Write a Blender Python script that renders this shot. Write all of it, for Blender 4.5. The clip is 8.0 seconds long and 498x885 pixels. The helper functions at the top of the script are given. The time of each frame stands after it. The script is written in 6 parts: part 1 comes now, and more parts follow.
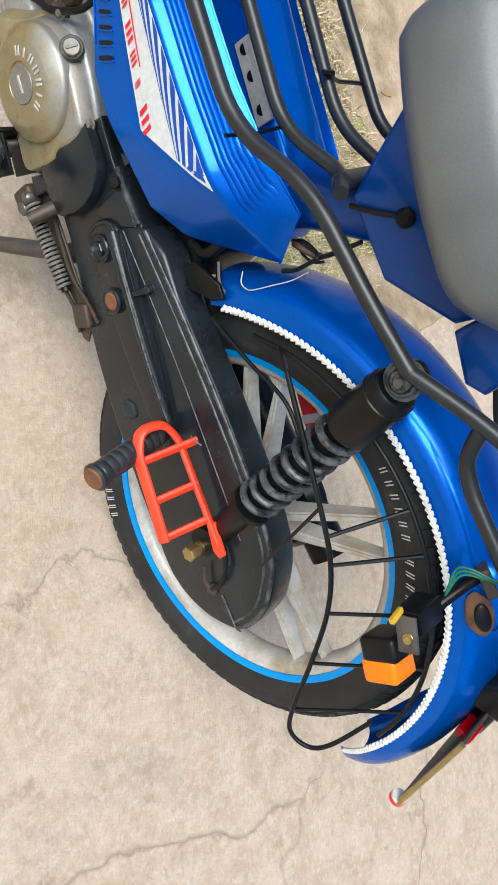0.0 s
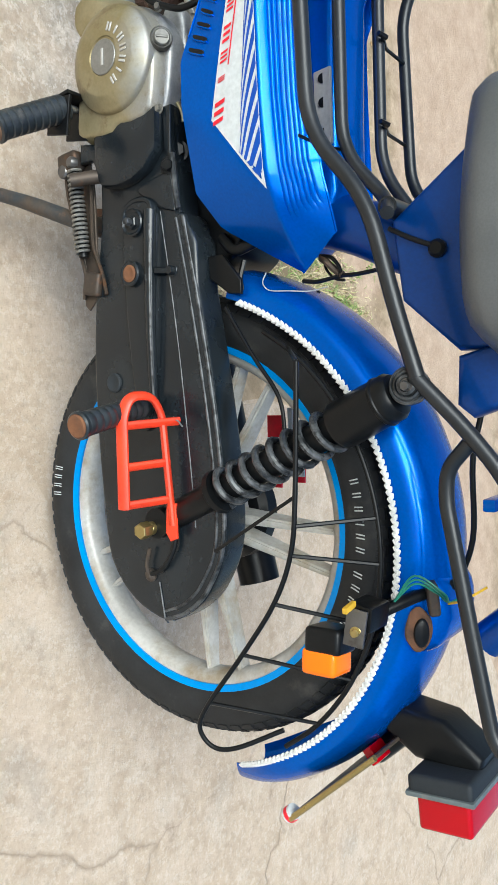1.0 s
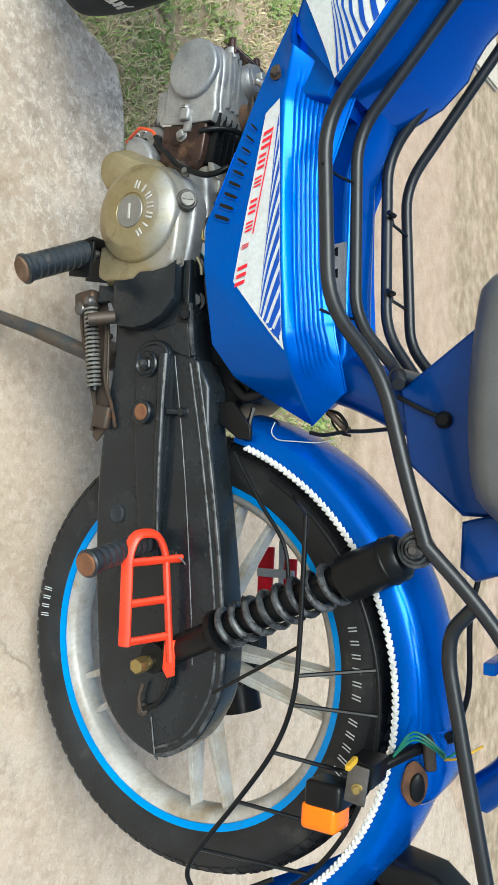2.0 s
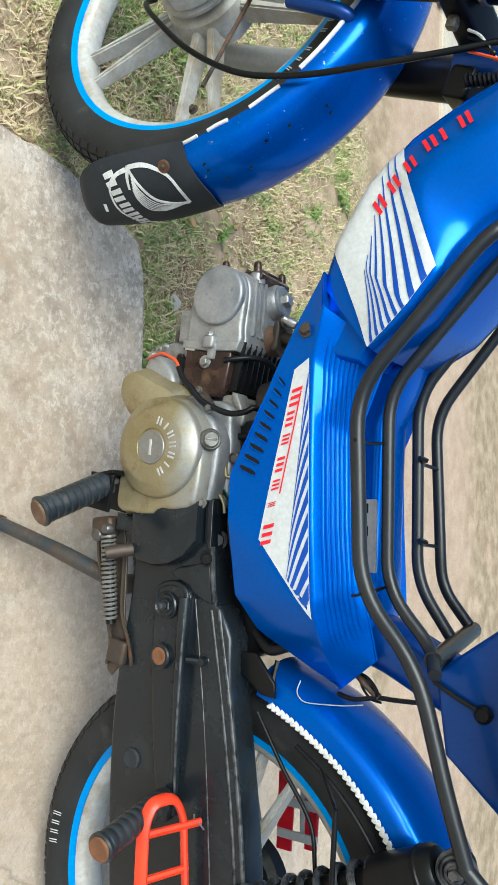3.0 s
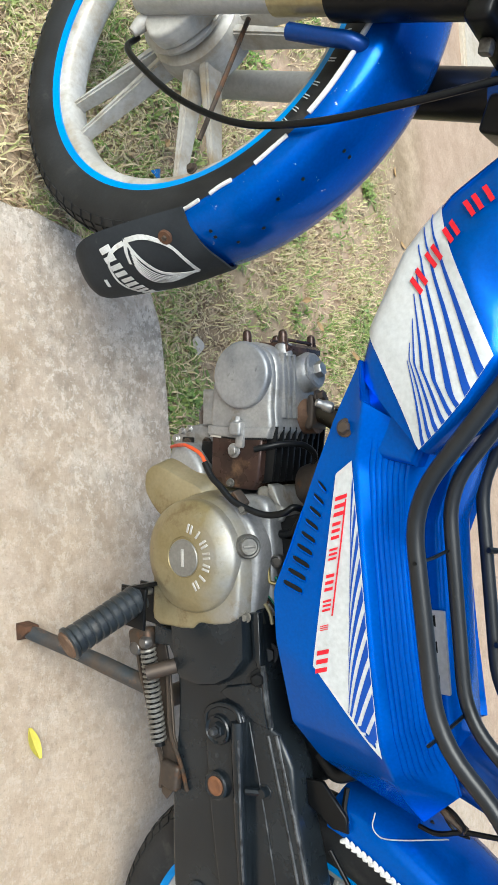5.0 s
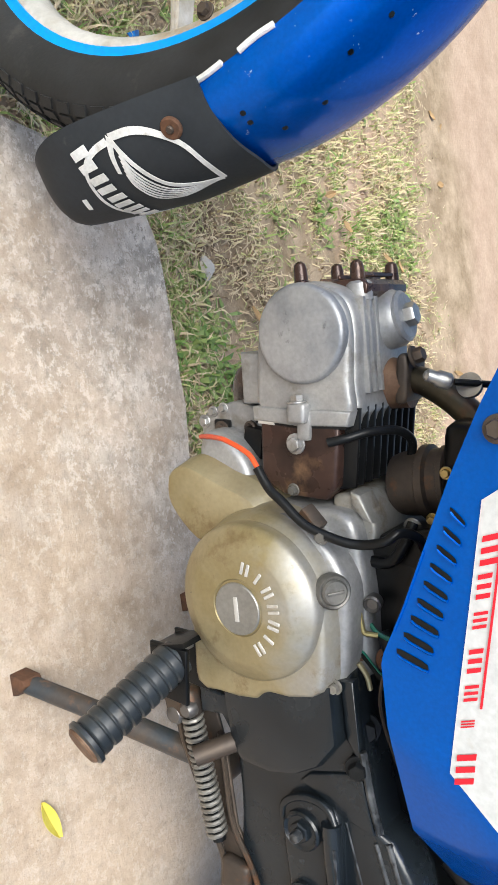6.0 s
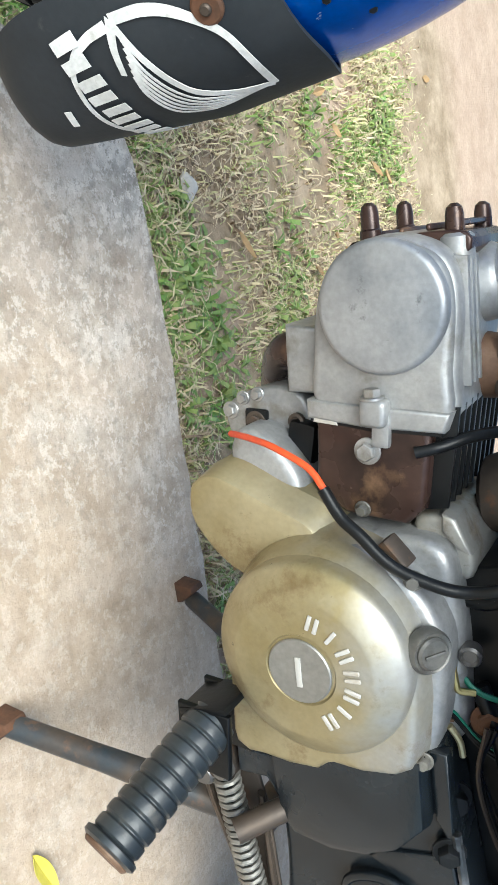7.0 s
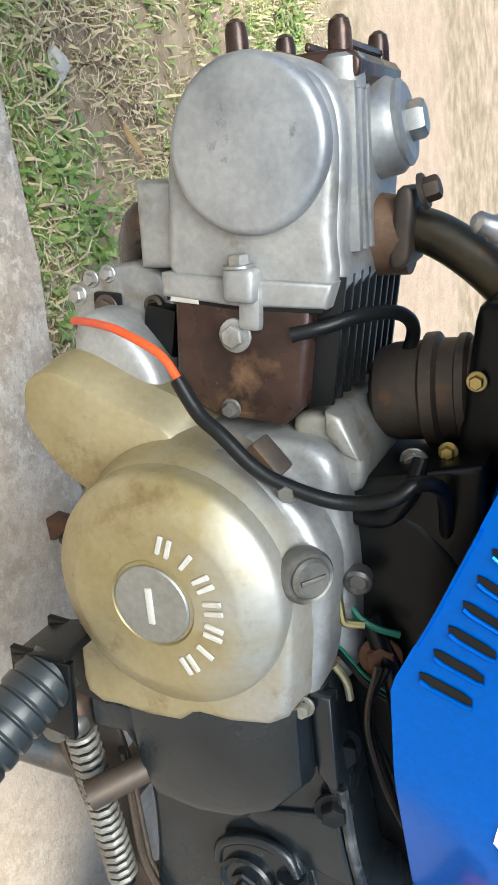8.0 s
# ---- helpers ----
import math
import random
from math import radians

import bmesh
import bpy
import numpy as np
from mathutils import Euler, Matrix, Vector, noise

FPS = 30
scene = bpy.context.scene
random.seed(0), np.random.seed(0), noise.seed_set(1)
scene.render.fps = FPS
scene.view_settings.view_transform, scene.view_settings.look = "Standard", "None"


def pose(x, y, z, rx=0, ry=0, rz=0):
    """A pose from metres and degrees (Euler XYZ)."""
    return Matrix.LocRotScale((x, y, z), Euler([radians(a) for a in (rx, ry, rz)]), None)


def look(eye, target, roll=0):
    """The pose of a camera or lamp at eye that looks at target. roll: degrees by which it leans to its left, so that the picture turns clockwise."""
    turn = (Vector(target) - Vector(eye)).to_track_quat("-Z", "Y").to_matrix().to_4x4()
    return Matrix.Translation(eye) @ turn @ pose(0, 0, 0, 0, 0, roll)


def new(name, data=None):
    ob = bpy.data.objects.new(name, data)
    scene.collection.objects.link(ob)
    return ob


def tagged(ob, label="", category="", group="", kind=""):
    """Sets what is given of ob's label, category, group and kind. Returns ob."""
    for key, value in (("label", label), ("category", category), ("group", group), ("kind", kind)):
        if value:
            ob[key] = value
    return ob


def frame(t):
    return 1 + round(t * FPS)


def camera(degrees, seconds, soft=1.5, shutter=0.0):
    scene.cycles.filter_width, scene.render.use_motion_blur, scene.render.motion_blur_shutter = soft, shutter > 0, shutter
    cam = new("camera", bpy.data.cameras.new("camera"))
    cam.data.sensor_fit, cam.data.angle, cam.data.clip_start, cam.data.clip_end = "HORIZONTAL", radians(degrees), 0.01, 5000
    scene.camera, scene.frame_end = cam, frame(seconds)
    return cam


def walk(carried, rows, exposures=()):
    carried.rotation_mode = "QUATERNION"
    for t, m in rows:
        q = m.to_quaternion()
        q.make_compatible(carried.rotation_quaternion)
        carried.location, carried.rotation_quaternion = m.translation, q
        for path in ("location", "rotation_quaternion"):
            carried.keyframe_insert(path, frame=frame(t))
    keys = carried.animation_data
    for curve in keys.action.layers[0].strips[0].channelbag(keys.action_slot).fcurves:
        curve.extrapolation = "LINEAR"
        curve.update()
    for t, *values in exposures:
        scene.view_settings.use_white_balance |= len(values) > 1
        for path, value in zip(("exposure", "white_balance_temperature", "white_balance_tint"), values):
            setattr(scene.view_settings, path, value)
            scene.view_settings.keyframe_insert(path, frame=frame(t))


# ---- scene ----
# camera and its walk
cam = camera(35.04, 8.0)
PATH = [
    (0.0, -0.2537, -0.6810, 1.0353, 7.33, -44.90, 66.56),
    (0.5, -0.2140, -0.7330, 0.9938, 1.35, -50.21, 79.70),
    (1.0, -0.1537, -0.7939, 0.9758, -0.71, -53.72, 86.68),
    (1.2, -0.1490, -0.8101, 0.9727, -0.26, -55.09, 88.51),
    (2.3, -0.2944, -0.8660, 0.9305, 1.36, -57.51, 91.99),
    (2.5, -0.3462, -0.8665, 0.9277, 1.87, -57.28, 92.08),
    (3.0, -0.4727, -0.8510, 0.9051, 3.08, -56.99, 92.86),
    (3.5, -0.6001, -0.8504, 0.9168, 5.05, -56.31, 92.42),
    (4.0, -0.6683, -0.8840, 0.9407, 6.85, -55.71, 90.62),
    (4.5, -0.6424, -0.8508, 0.9204, 7.38, -54.43, 87.41),
    (4.7, -0.6275, -0.8228, 0.9014, 7.66, -53.98, 85.95),
    (5.8, -0.7005, -0.5956, 0.7021, 6.39, -52.58, 77.79),
    (6.0, -0.7291, -0.5709, 0.6535, 5.60, -53.42, 76.63),
    (6.5, -0.7864, -0.5163, 0.5472, 3.37, -55.48, 74.72),
    (7.0, -0.7876, -0.4757, 0.5042, 0.65, -58.30, 73.94),
    (7.5, -0.7675, -0.4286, 0.4884, -1.25, -61.78, 73.48),
    (8.0, -0.7301, -0.3934, 0.4924, -2.36, -63.81, 73.44),
]
walk(cam, [(t, pose(x, y, z, rx, ry, rz)) for t, x, y, z, rx, ry, rz in PATH],
     exposures=[(0.0, 0.57, 6120, 4), (1.0, 0.61, 5900, 0), (2.5, 0.60, 5930, -2), (4.0, 0.53, 5870, -1), (4.7, 0.57, 5950, 0), (5.8, 0.70, 6250, 7), (6.5, 0.90, 5990, 3), (7.0, 0.96, 5880, 0), (8.0, 1.04, 6010, 1)])
# world, sun and exposure
world = bpy.data.worlds.new("world")
scene.world = world
world.use_nodes = True
wn = world.node_tree.nodes
sky = wn.new("ShaderNodeTexSky")
sky.sky_type = "NISHITA"
sky.sun_disc = False
sky.sun_elevation, sky.sun_rotation = radians(52), radians(203)
sky.air_density, sky.dust_density = 1.0, 4.0
wn["Background"].inputs["Strength"].default_value = 0.12
world.node_tree.links.new(sky.outputs["Color"], wn["Background"].inputs["Color"])
sun = new("sun", bpy.data.lights.new("sun", "SUN"))
sun.data.energy, sun.data.angle, sun.data.color = 2.4, radians(40), (1.0, 0.975, 0.94)
sun.matrix_world = look((-1.9, -3.3, 4.4), (-0.5, 0.0, 0.0))


# materials
def nodes_of(name):
    m = bpy.data.materials.new(name)
    m.use_nodes = True
    return m, m.node_tree.nodes, m.node_tree.links, m.node_tree.nodes["Principled BSDF"]


def noise_node(n, l, vec, scale, detail=4.0, rough=0.55):
    t = n.new("ShaderNodeTexNoise")
    t.inputs["Scale"].default_value, t.inputs["Detail"].default_value = scale, detail
    t.inputs["Roughness"].default_value = rough
    l.new(vec, t.inputs["Vector"])
    return t.outputs["Fac"]


def ramp(n, l, fac, a, b, ca=(0, 0, 0), cb=(1, 1, 1)):
    r = n.new("ShaderNodeValToRGB")
    r.color_ramp.elements[0].position, r.color_ramp.elements[1].position = a, b
    r.color_ramp.elements[0].color, r.color_ramp.elements[1].color = (*ca, 1), (*cb, 1)
    l.new(fac, r.inputs["Fac"])
    return r.outputs["Color"]


def mix(n, l, fac, a, b, mode="MIX"):
    x = n.new("ShaderNodeMix")
    x.data_type, x.blend_type = "RGBA", mode
    for sock, v in ((x.inputs["Factor"], fac), (x.inputs["A"], a), (x.inputs["B"], b)):
        if isinstance(v, (int, float)):
            sock.default_value = v
        elif isinstance(v, tuple):
            sock.default_value = (*v, 1)
        else:
            l.new(v, sock)
    return x.outputs["Result"]


def surface(name, c1, c2, rough=0.5, metal=0.0, scale=14.0, fine=160.0, bump=0.1, dirt=None, dirt_at=(0.58, 0.72),
            dirt_scale=22.0, coat=0.0, spread=0.12, depth=0.001, spec=0.4):
    """Two colours mixed by a coarse noise, a fine grain, and patches of dirt or worn spots."""
    m, n, l, p = nodes_of(name)
    vec = n.new("ShaderNodeTexCoord").outputs["Object"]
    coarse, grain = noise_node(n, l, vec, scale), noise_node(n, l, vec, fine, 3.0)
    col = mix(n, l, ramp(n, l, coarse, 0.35, 0.65), c1, c2)
    col = mix(n, l, 0.25, col, ramp(n, l, grain, 0.3, 0.7, (0.35, 0.35, 0.35), (1, 1, 1)), "MULTIPLY")
    rgh = n.new("ShaderNodeMapRange")
    rgh.inputs["To Min"].default_value, rgh.inputs["To Max"].default_value = max(rough - spread, 0.05), min(rough + spread, 1)
    l.new(coarse, rgh.inputs["Value"])
    l.new(rgh.outputs["Result"], p.inputs["Roughness"])
    if dirt:
        spots = ramp(n, l, noise_node(n, l, vec, dirt_scale, 6.0, 0.65), *dirt_at)
        col = mix(n, l, spots, col, dirt)
    l.new(col, p.inputs["Base Color"])
    p.inputs["Metallic"].default_value = metal
    p.inputs["Specular IOR Level"].default_value = spec
    p.inputs["Coat Weight"].default_value, p.inputs["Coat Roughness"].default_value = coat, 0.07
    b = n.new("ShaderNodeBump")
    b.inputs["Strength"].default_value, b.inputs["Distance"].default_value = bump, depth
    l.new(grain, b.inputs["Height"])
    l.new(b.outputs["Normal"], p.inputs["Normal"])
    return m


def lens(name, colour):
    m, n, l, p = nodes_of(name)
    p.inputs["Base Color"].default_value = (*colour, 1)
    p.inputs["Roughness"].default_value = 0.12
    p.inputs["Coat Weight"].default_value = 0.25
    p.inputs["Specular IOR Level"].default_value = 0.2
    return m


BLUE = surface("blue paint", (0.0, 0.108, 0.56), (0.0, 0.092, 0.5), 0.25, 0.55, 6, 300, 0.015, (0.10, 0.13, 0.18), (0.76, 0.79), 45, 0.25, 0.05, spec=0.08)
DARK_BLUE = surface("dark blue paint", (0.0, 0.055, 0.30), (0.0, 0.045, 0.24), 0.42, 0.5, 8, 300, 0.05, (0.05, 0.05, 0.06), (0.7, 0.8), 40, 0.3)
BLACK = surface("black paint", (0.004, 0.0045, 0.005), (0.008, 0.0088, 0.0095), 0.32, 0.0, 10, 220, 0.15, (0.05, 0.05, 0.049), (0.7, 0.9), 35, spec=0.2)
TUBE = surface("black tube enamel", (0.014, 0.016, 0.018), (0.024, 0.026, 0.029), 0.32, 0.2, 12, 260, 0.06, (0.1, 0.09, 0.08), (0.66, 0.85), 60)
RUBBER = surface("tyre rubber", (0.013, 0.0135, 0.014), (0.024, 0.025, 0.026), 0.62, 0.0, 18, 260, 0.2, (0.09, 0.083, 0.072), (0.58, 0.9), 20, spec=0.3)
GREYRUB = surface("grey rubber", (0.016, 0.02, 0.024), (0.028, 0.033, 0.038), 0.62, 0.0, 12, 240, 0.15, (0.12, 0.11, 0.1), (0.66, 0.9), 30, spec=0.3)
ALLOY = surface("cast wheel paint", (0.56, 0.55, 0.52), (0.42, 0.405, 0.37), 0.45, 0.15, 12, 180, 0.1, (0.30, 0.245, 0.165), (0.47, 0.68), 16)
STEEL = surface("grey steel", (0.42, 0.42, 0.41), (0.3, 0.3, 0.3), 0.38, 0.85, 20, 240, 0.1, (0.16, 0.13, 0.1), (0.6, 0.8), 50)
LEG = surface("silver fork paint", (0.5, 0.5, 0.49), (0.42, 0.42, 0.41), 0.4, 0.3, 10, 200, 0.06, (0.3, 0.26, 0.2), (0.6, 0.8), 30)
BRASS = surface("tarnished brass tube", (0.36, 0.30, 0.15), (0.5, 0.44, 0.27), 0.32, 0.6, 14, 200, 0.08, (0.2, 0.16, 0.09), (0.6, 0.8), 30)
HEAD = surface("dull cast aluminium", (0.235, 0.24, 0.247), (0.37, 0.37, 0.362), 0.44, 0.5, 26, 300, 0.2, (0.15, 0.135, 0.11), (0.55, 0.74), 34, spread=0.16)
ROUND = surface("blue-grey aluminium cap", (0.205, 0.217, 0.235), (0.345, 0.352, 0.36), 0.42, 0.5, 22, 300, 0.15, (0.08, 0.082, 0.088), (0.62, 0.72), 48, spread=0.12)
BROWN = surface("heat-browned cylinder", (0.024, 0.0145, 0.0125), (0.066, 0.037, 0.029), 0.28, 0.35, 22, 220, 0.15, (0.19, 0.115, 0.065), (0.54, 0.78), 30, spread=0.2)
RUST = surface("rust", (0.13, 0.06, 0.03), (0.08, 0.042, 0.025), 0.85, 0.1, 60, 300, 0.5, (0.05, 0.03, 0.02), (0.55, 0.7), 60)
OLDRUST = surface("bright old rust", (0.20, 0.085, 0.036), (0.14, 0.06, 0.028), 0.85, 0.0, 70, 300, 0.5, (0.10, 0.05, 0.03), (0.55, 0.7), 90)
BROWNED = surface("brown worn steel", (0.17, 0.10, 0.06), (0.11, 0.062, 0.038), 0.6, 0.2, 50, 300, 0.3, (0.22, 0.15, 0.10), (0.55, 0.75), 60)
RUSTY = surface("rusty dark steel", (0.06, 0.05, 0.043), (0.1, 0.075, 0.055), 0.55, 0.5, 20, 200, 0.2, (0.17, 0.075, 0.03), (0.55, 0.72), 35)
ORANGE = surface("orange-red enamel", (0.86, 0.062, 0.02), (0.74, 0.045, 0.016), 0.36, 0.0, 20, 240, 0.05, (0.3, 0.04, 0.02), (0.68, 0.8), 50)
WHITE = surface("white film", (0.62, 0.64, 0.64), (0.54, 0.565, 0.565), 0.35, 0.0, 10, 200, 0.03, (0.4, 0.38, 0.33), (0.68, 0.85), 40)
ROPE = surface("white braid", (0.74, 0.74, 0.72), (0.58, 0.58, 0.55), 0.75, 0.0, 40, 400, 0.4, (0.3, 0.27, 0.22), (0.6, 0.8), 60)
TAPE = surface("bright blue rim tape", (0.0, 0.27, 0.74), (0.0, 0.22, 0.64), 0.35, 0.0, 10, 200, 0.03, (0.3, 0.35, 0.4), (0.72, 0.85), 50)
RED = surface("red ink", (0.75, 0.012, 0.03), (0.62, 0.01, 0.025), 0.4, 0.0, 20, 200, 0.02)
NAVY = surface("blue ink", (0.0, 0.065, 0.40), (0.0, 0.055, 0.35), 0.35, 0.0, 20, 200, 0.02)
SEAT = surface("charcoal vinyl", (0.085, 0.093, 0.097), (0.12, 0.127, 0.13), 0.4, 0.0, 8, 500, 0.25, (0.17, 0.165, 0.16), (0.62, 0.85), 12, spec=0.6)
ZINC = surface("yellow zinc", (0.5, 0.4, 0.16), (0.42, 0.33, 0.14), 0.3, 0.9, 30, 240, 0.1, (0.2, 0.13, 0.05), (0.6, 0.8), 60)
WIRE_G = surface("green wire", (0.015, 0.17, 0.11), (0.015, 0.13, 0.085), 0.4)
WIRE_Y = surface("yellow wire", (0.65, 0.4, 0.03), (0.55, 0.33, 0.03), 0.4)
WIRE_O = surface("orange wire", (0.72, 0.085, 0.02), (0.6, 0.065, 0.02), 0.4)
CHIPPED = surface("chipped blue paint", (0.0, 0.108, 0.56), (0.0, 0.092, 0.5), 0.25, 0.55, 6, 300, 0.015, (0.5, 0.58, 0.68), (0.675, 0.69), 110, 0.25, 0.05, spec=0.08)
CASTING = surface("oily grey casting", (0.10, 0.10, 0.095), (0.2, 0.19, 0.165), 0.42, 0.4, 24, 260, 0.2, (0.04, 0.034, 0.028), (0.5, 0.68), 36)
CASE = surface("worn black casting", (0.007, 0.0098, 0.0125), (0.014, 0.0185, 0.0225), 0.25, 0.0, 16, 240, 0.2, (0.05, 0.057, 0.064), (0.66, 0.8), 60, spec=0.42, spread=0.16)
PEG = surface("peg rubber", (0.016, 0.02, 0.023), (0.028, 0.034, 0.038), 0.34, 0.0, 30, 240, 0.15, (0.10, 0.09, 0.075), (0.64, 0.8), 40, spec=0.5, spread=0.16)
STAND = surface("worn blue-black tube", (0.04, 0.055, 0.068), (0.10, 0.075, 0.055), 0.42, 0.3, 24, 240, 0.2, (0.17, 0.10, 0.06), (0.56, 0.7), 38)
# pale flecks over black: scuffs, and highlights painted on edges and coils
WORN_GLINT = surface("black edge with scuffs and painted glints", (0.03, 0.034, 0.038), (0.11, 0.115, 0.12), 0.35, 0.2, 60, 260, 0.1, (0.01, 0.011, 0.012), (0.5, 0.6), 80)
PIPE = surface("olive-brown steel pipe", (0.035, 0.031, 0.022), (0.075, 0.064, 0.042), 0.36, 0.6, 16, 240, 0.15, (0.1, 0.05, 0.025), (0.56, 0.74), 36)
CAP = surface("brushed grey cap", (0.25, 0.245, 0.225), (0.33, 0.325, 0.30), 0.42, 0.6, 18, 300, 0.1, (0.16, 0.13, 0.09), (0.6, 0.8), 40)
DULL = surface("dull oily steel", (0.16, 0.155, 0.15), (0.10, 0.097, 0.094), 0.4, 0.7, 30, 240, 0.1, (0.06, 0.05, 0.04), (0.55, 0.75), 60)
COIL = surface("dusty spring steel", (0.27, 0.262, 0.235), (0.19, 0.183, 0.165), 0.45, 0.5, 40, 240, 0.1, (0.12, 0.1, 0.08), (0.55, 0.75), 60)
SANDY = surface("sandy cement", (0.50, 0.44, 0.345), (0.60, 0.54, 0.44), 0.9, 0.0, 5, 90, 0.4, (0.40, 0.34, 0.26), (0.52, 0.72), 12, spec=0.2)
CLAY = surface("brown clay pipe", (0.14, 0.105, 0.085), (0.09, 0.07, 0.06), 0.6, 0.0, 30, 200, 0.2)
SEAL = surface("grey rubber seal", (0.13, 0.155, 0.16), (0.09, 0.11, 0.115), 0.5, 0.0, 20, 240, 0.1, (0.2, 0.19, 0.17), (0.6, 0.8), 40)
AMBER = lens("amber lens", (0.85, 0.17, 0.002))
REDLENS = lens("red lens", (0.36, 0.0, 0.006))


def gold_paint():
    """Faded gold lacquer with brown oil stains, silver along the upper flank from wear and painted light."""
    m, n, l, p = nodes_of("faded gold paint")
    vec = n.new("ShaderNodeTexCoord").outputs["Object"]
    sep = n.new("ShaderNodeSeparateXYZ")
    l.new(vec, sep.inputs["Vector"])
    coarse, grain = noise_node(n, l, vec, 16, 5), noise_node(n, l, vec, 260, 3)
    gold = mix(n, l, ramp(n, l, coarse, 0.35, 0.65), (0.275, 0.226, 0.112), (0.38, 0.33, 0.205))
    # silver mixed in towards the top: worn paint plus painted light on the flank
    wear_and_light = n.new("ShaderNodeMath")
    wear_and_light.operation = "MULTIPLY_ADD"
    l.new(sep.outputs["Z"], wear_and_light.inputs[0])
    wear_and_light.inputs[1].default_value = 6.0
    l.new(coarse, wear_and_light.inputs[2])
    rng = n.new("ShaderNodeMapRange")
    rng.inputs["From Min"].default_value, rng.inputs["From Max"].default_value = 2.3, 2.62
    l.new(wear_and_light.outputs[0], rng.inputs["Value"])
    col = mix(n, l, rng.outputs["Result"], gold, (0.34, 0.335, 0.312))
    stain = ramp(n, l, noise_node(n, l, vec, 24, 8, 0.72), 0.545, 0.66)
    col = mix(n, l, mix(n, l, stain, (0, 0, 0), (0.6, 0.6, 0.6)), col, (0.17, 0.11, 0.05))
    specks = ramp(n, l, noise_node(n, l, vec, 130, 5, 0.7), 0.68, 0.72)
    col = mix(n, l, mix(n, l, specks, (0, 0, 0), (0.6, 0.6, 0.6)), col, (0.08, 0.06, 0.04))
    col = mix(n, l, 0.2, col, ramp(n, l, grain, 0.3, 0.7, (0.4, 0.4, 0.4), (1, 1, 1)), "MULTIPLY")
    l.new(col, p.inputs["Base Color"])
    p.inputs["Metallic"].default_value, p.inputs["Specular IOR Level"].default_value = 0.6, 0.4
    rg = n.new("ShaderNodeMapRange")
    rg.inputs["To Min"].default_value, rg.inputs["To Max"].default_value = 0.36, 0.56
    l.new(coarse, rg.inputs["Value"])
    l.new(rg.outputs["Result"], p.inputs["Roughness"])
    b = n.new("ShaderNodeBump")
    b.inputs["Strength"].default_value, b.inputs["Distance"].default_value = 0.12, 0.001
    l.new(mix(n, l, 0.4, coarse, grain), b.inputs["Height"])
    l.new(b.outputs["Normal"], p.inputs["Normal"])
    return m


GOLD = gold_paint()


# mesh helpers
def finish(bm, name, material, parent=None, label="", smooth=True, angle=38):
    bmesh.ops.recalc_face_normals(bm, faces=bm.faces)
    me = bpy.data.meshes.new(name)
    if smooth:
        for fc in bm.faces:
            fc.smooth = True
        lim = radians(angle)
        for ed in bm.edges:
            if len(ed.link_faces) == 2 and ed.calc_face_angle(0.0) > lim:
                ed.smooth = False
    bm.to_mesh(me)
    bm.free()
    me.materials.append(material)
    ob = new(name, me)
    if parent:
        # thing, part and sub-part, no deeper
        while parent.parent and parent.parent.parent:
            parent = parent.parent
        ob.parent = parent
    if label:
        tagged(ob, label)
    return ob


def part(name, bm, material, parent, label=""):
    return finish(bm, name, material, parent, label)


def fillet(pts, bend, steps=6):
    pts = [Vector(p) for p in pts]
    out = [pts[0]]
    for a, b, c in zip(pts, pts[1:], pts[2:]):
        d = min(bend, (a - b).length * 0.45, (c - b).length * 0.45)
        p, q = b + (a - b).normalized() * d, b + (c - b).normalized() * d
        for i in range(steps + 1):
            t = i / steps
            out.append(p * (1 - t) ** 2 + b * 2 * t * (1 - t) + q * t * t)
    out.append(pts[-1])
    return out


def tube(pts, r, bend=0.03, n=12, bm=None, r2=None, steps=6, flat=1.0):
    """A round bar swept along a polyline with rounded bends."""
    bm = bm or bmesh.new()
    path = fillet(pts, bend, steps)
    r2 = r if r2 is None else r2
    tang = [(path[min(i + 1, len(path) - 1)] - path[max(i - 1, 0)]).normalized() for i in range(len(path))]
    side = tang[0].orthogonal().normalized()
    rings = []
    for i, (p, t) in enumerate(zip(path, tang)):
        side = (side - t * side.dot(t)).normalized()
        up = t.cross(side)
        rad = r + (r2 - r) * i / (len(path) - 1)
        rings.append([bm.verts.new(p + side * (rad * math.cos(a)) + up * (rad * flat * math.sin(a)))
                      for a in (2 * math.pi * k / n for k in range(n))])
    for a, b in zip(rings, rings[1:]):
        for k in range(n):
            bm.faces.new((a[k], a[(k + 1) % n], b[(k + 1) % n], b[k]))
    bm.faces.new(rings[0][::-1])
    bm.faces.new(rings[-1])
    return bm


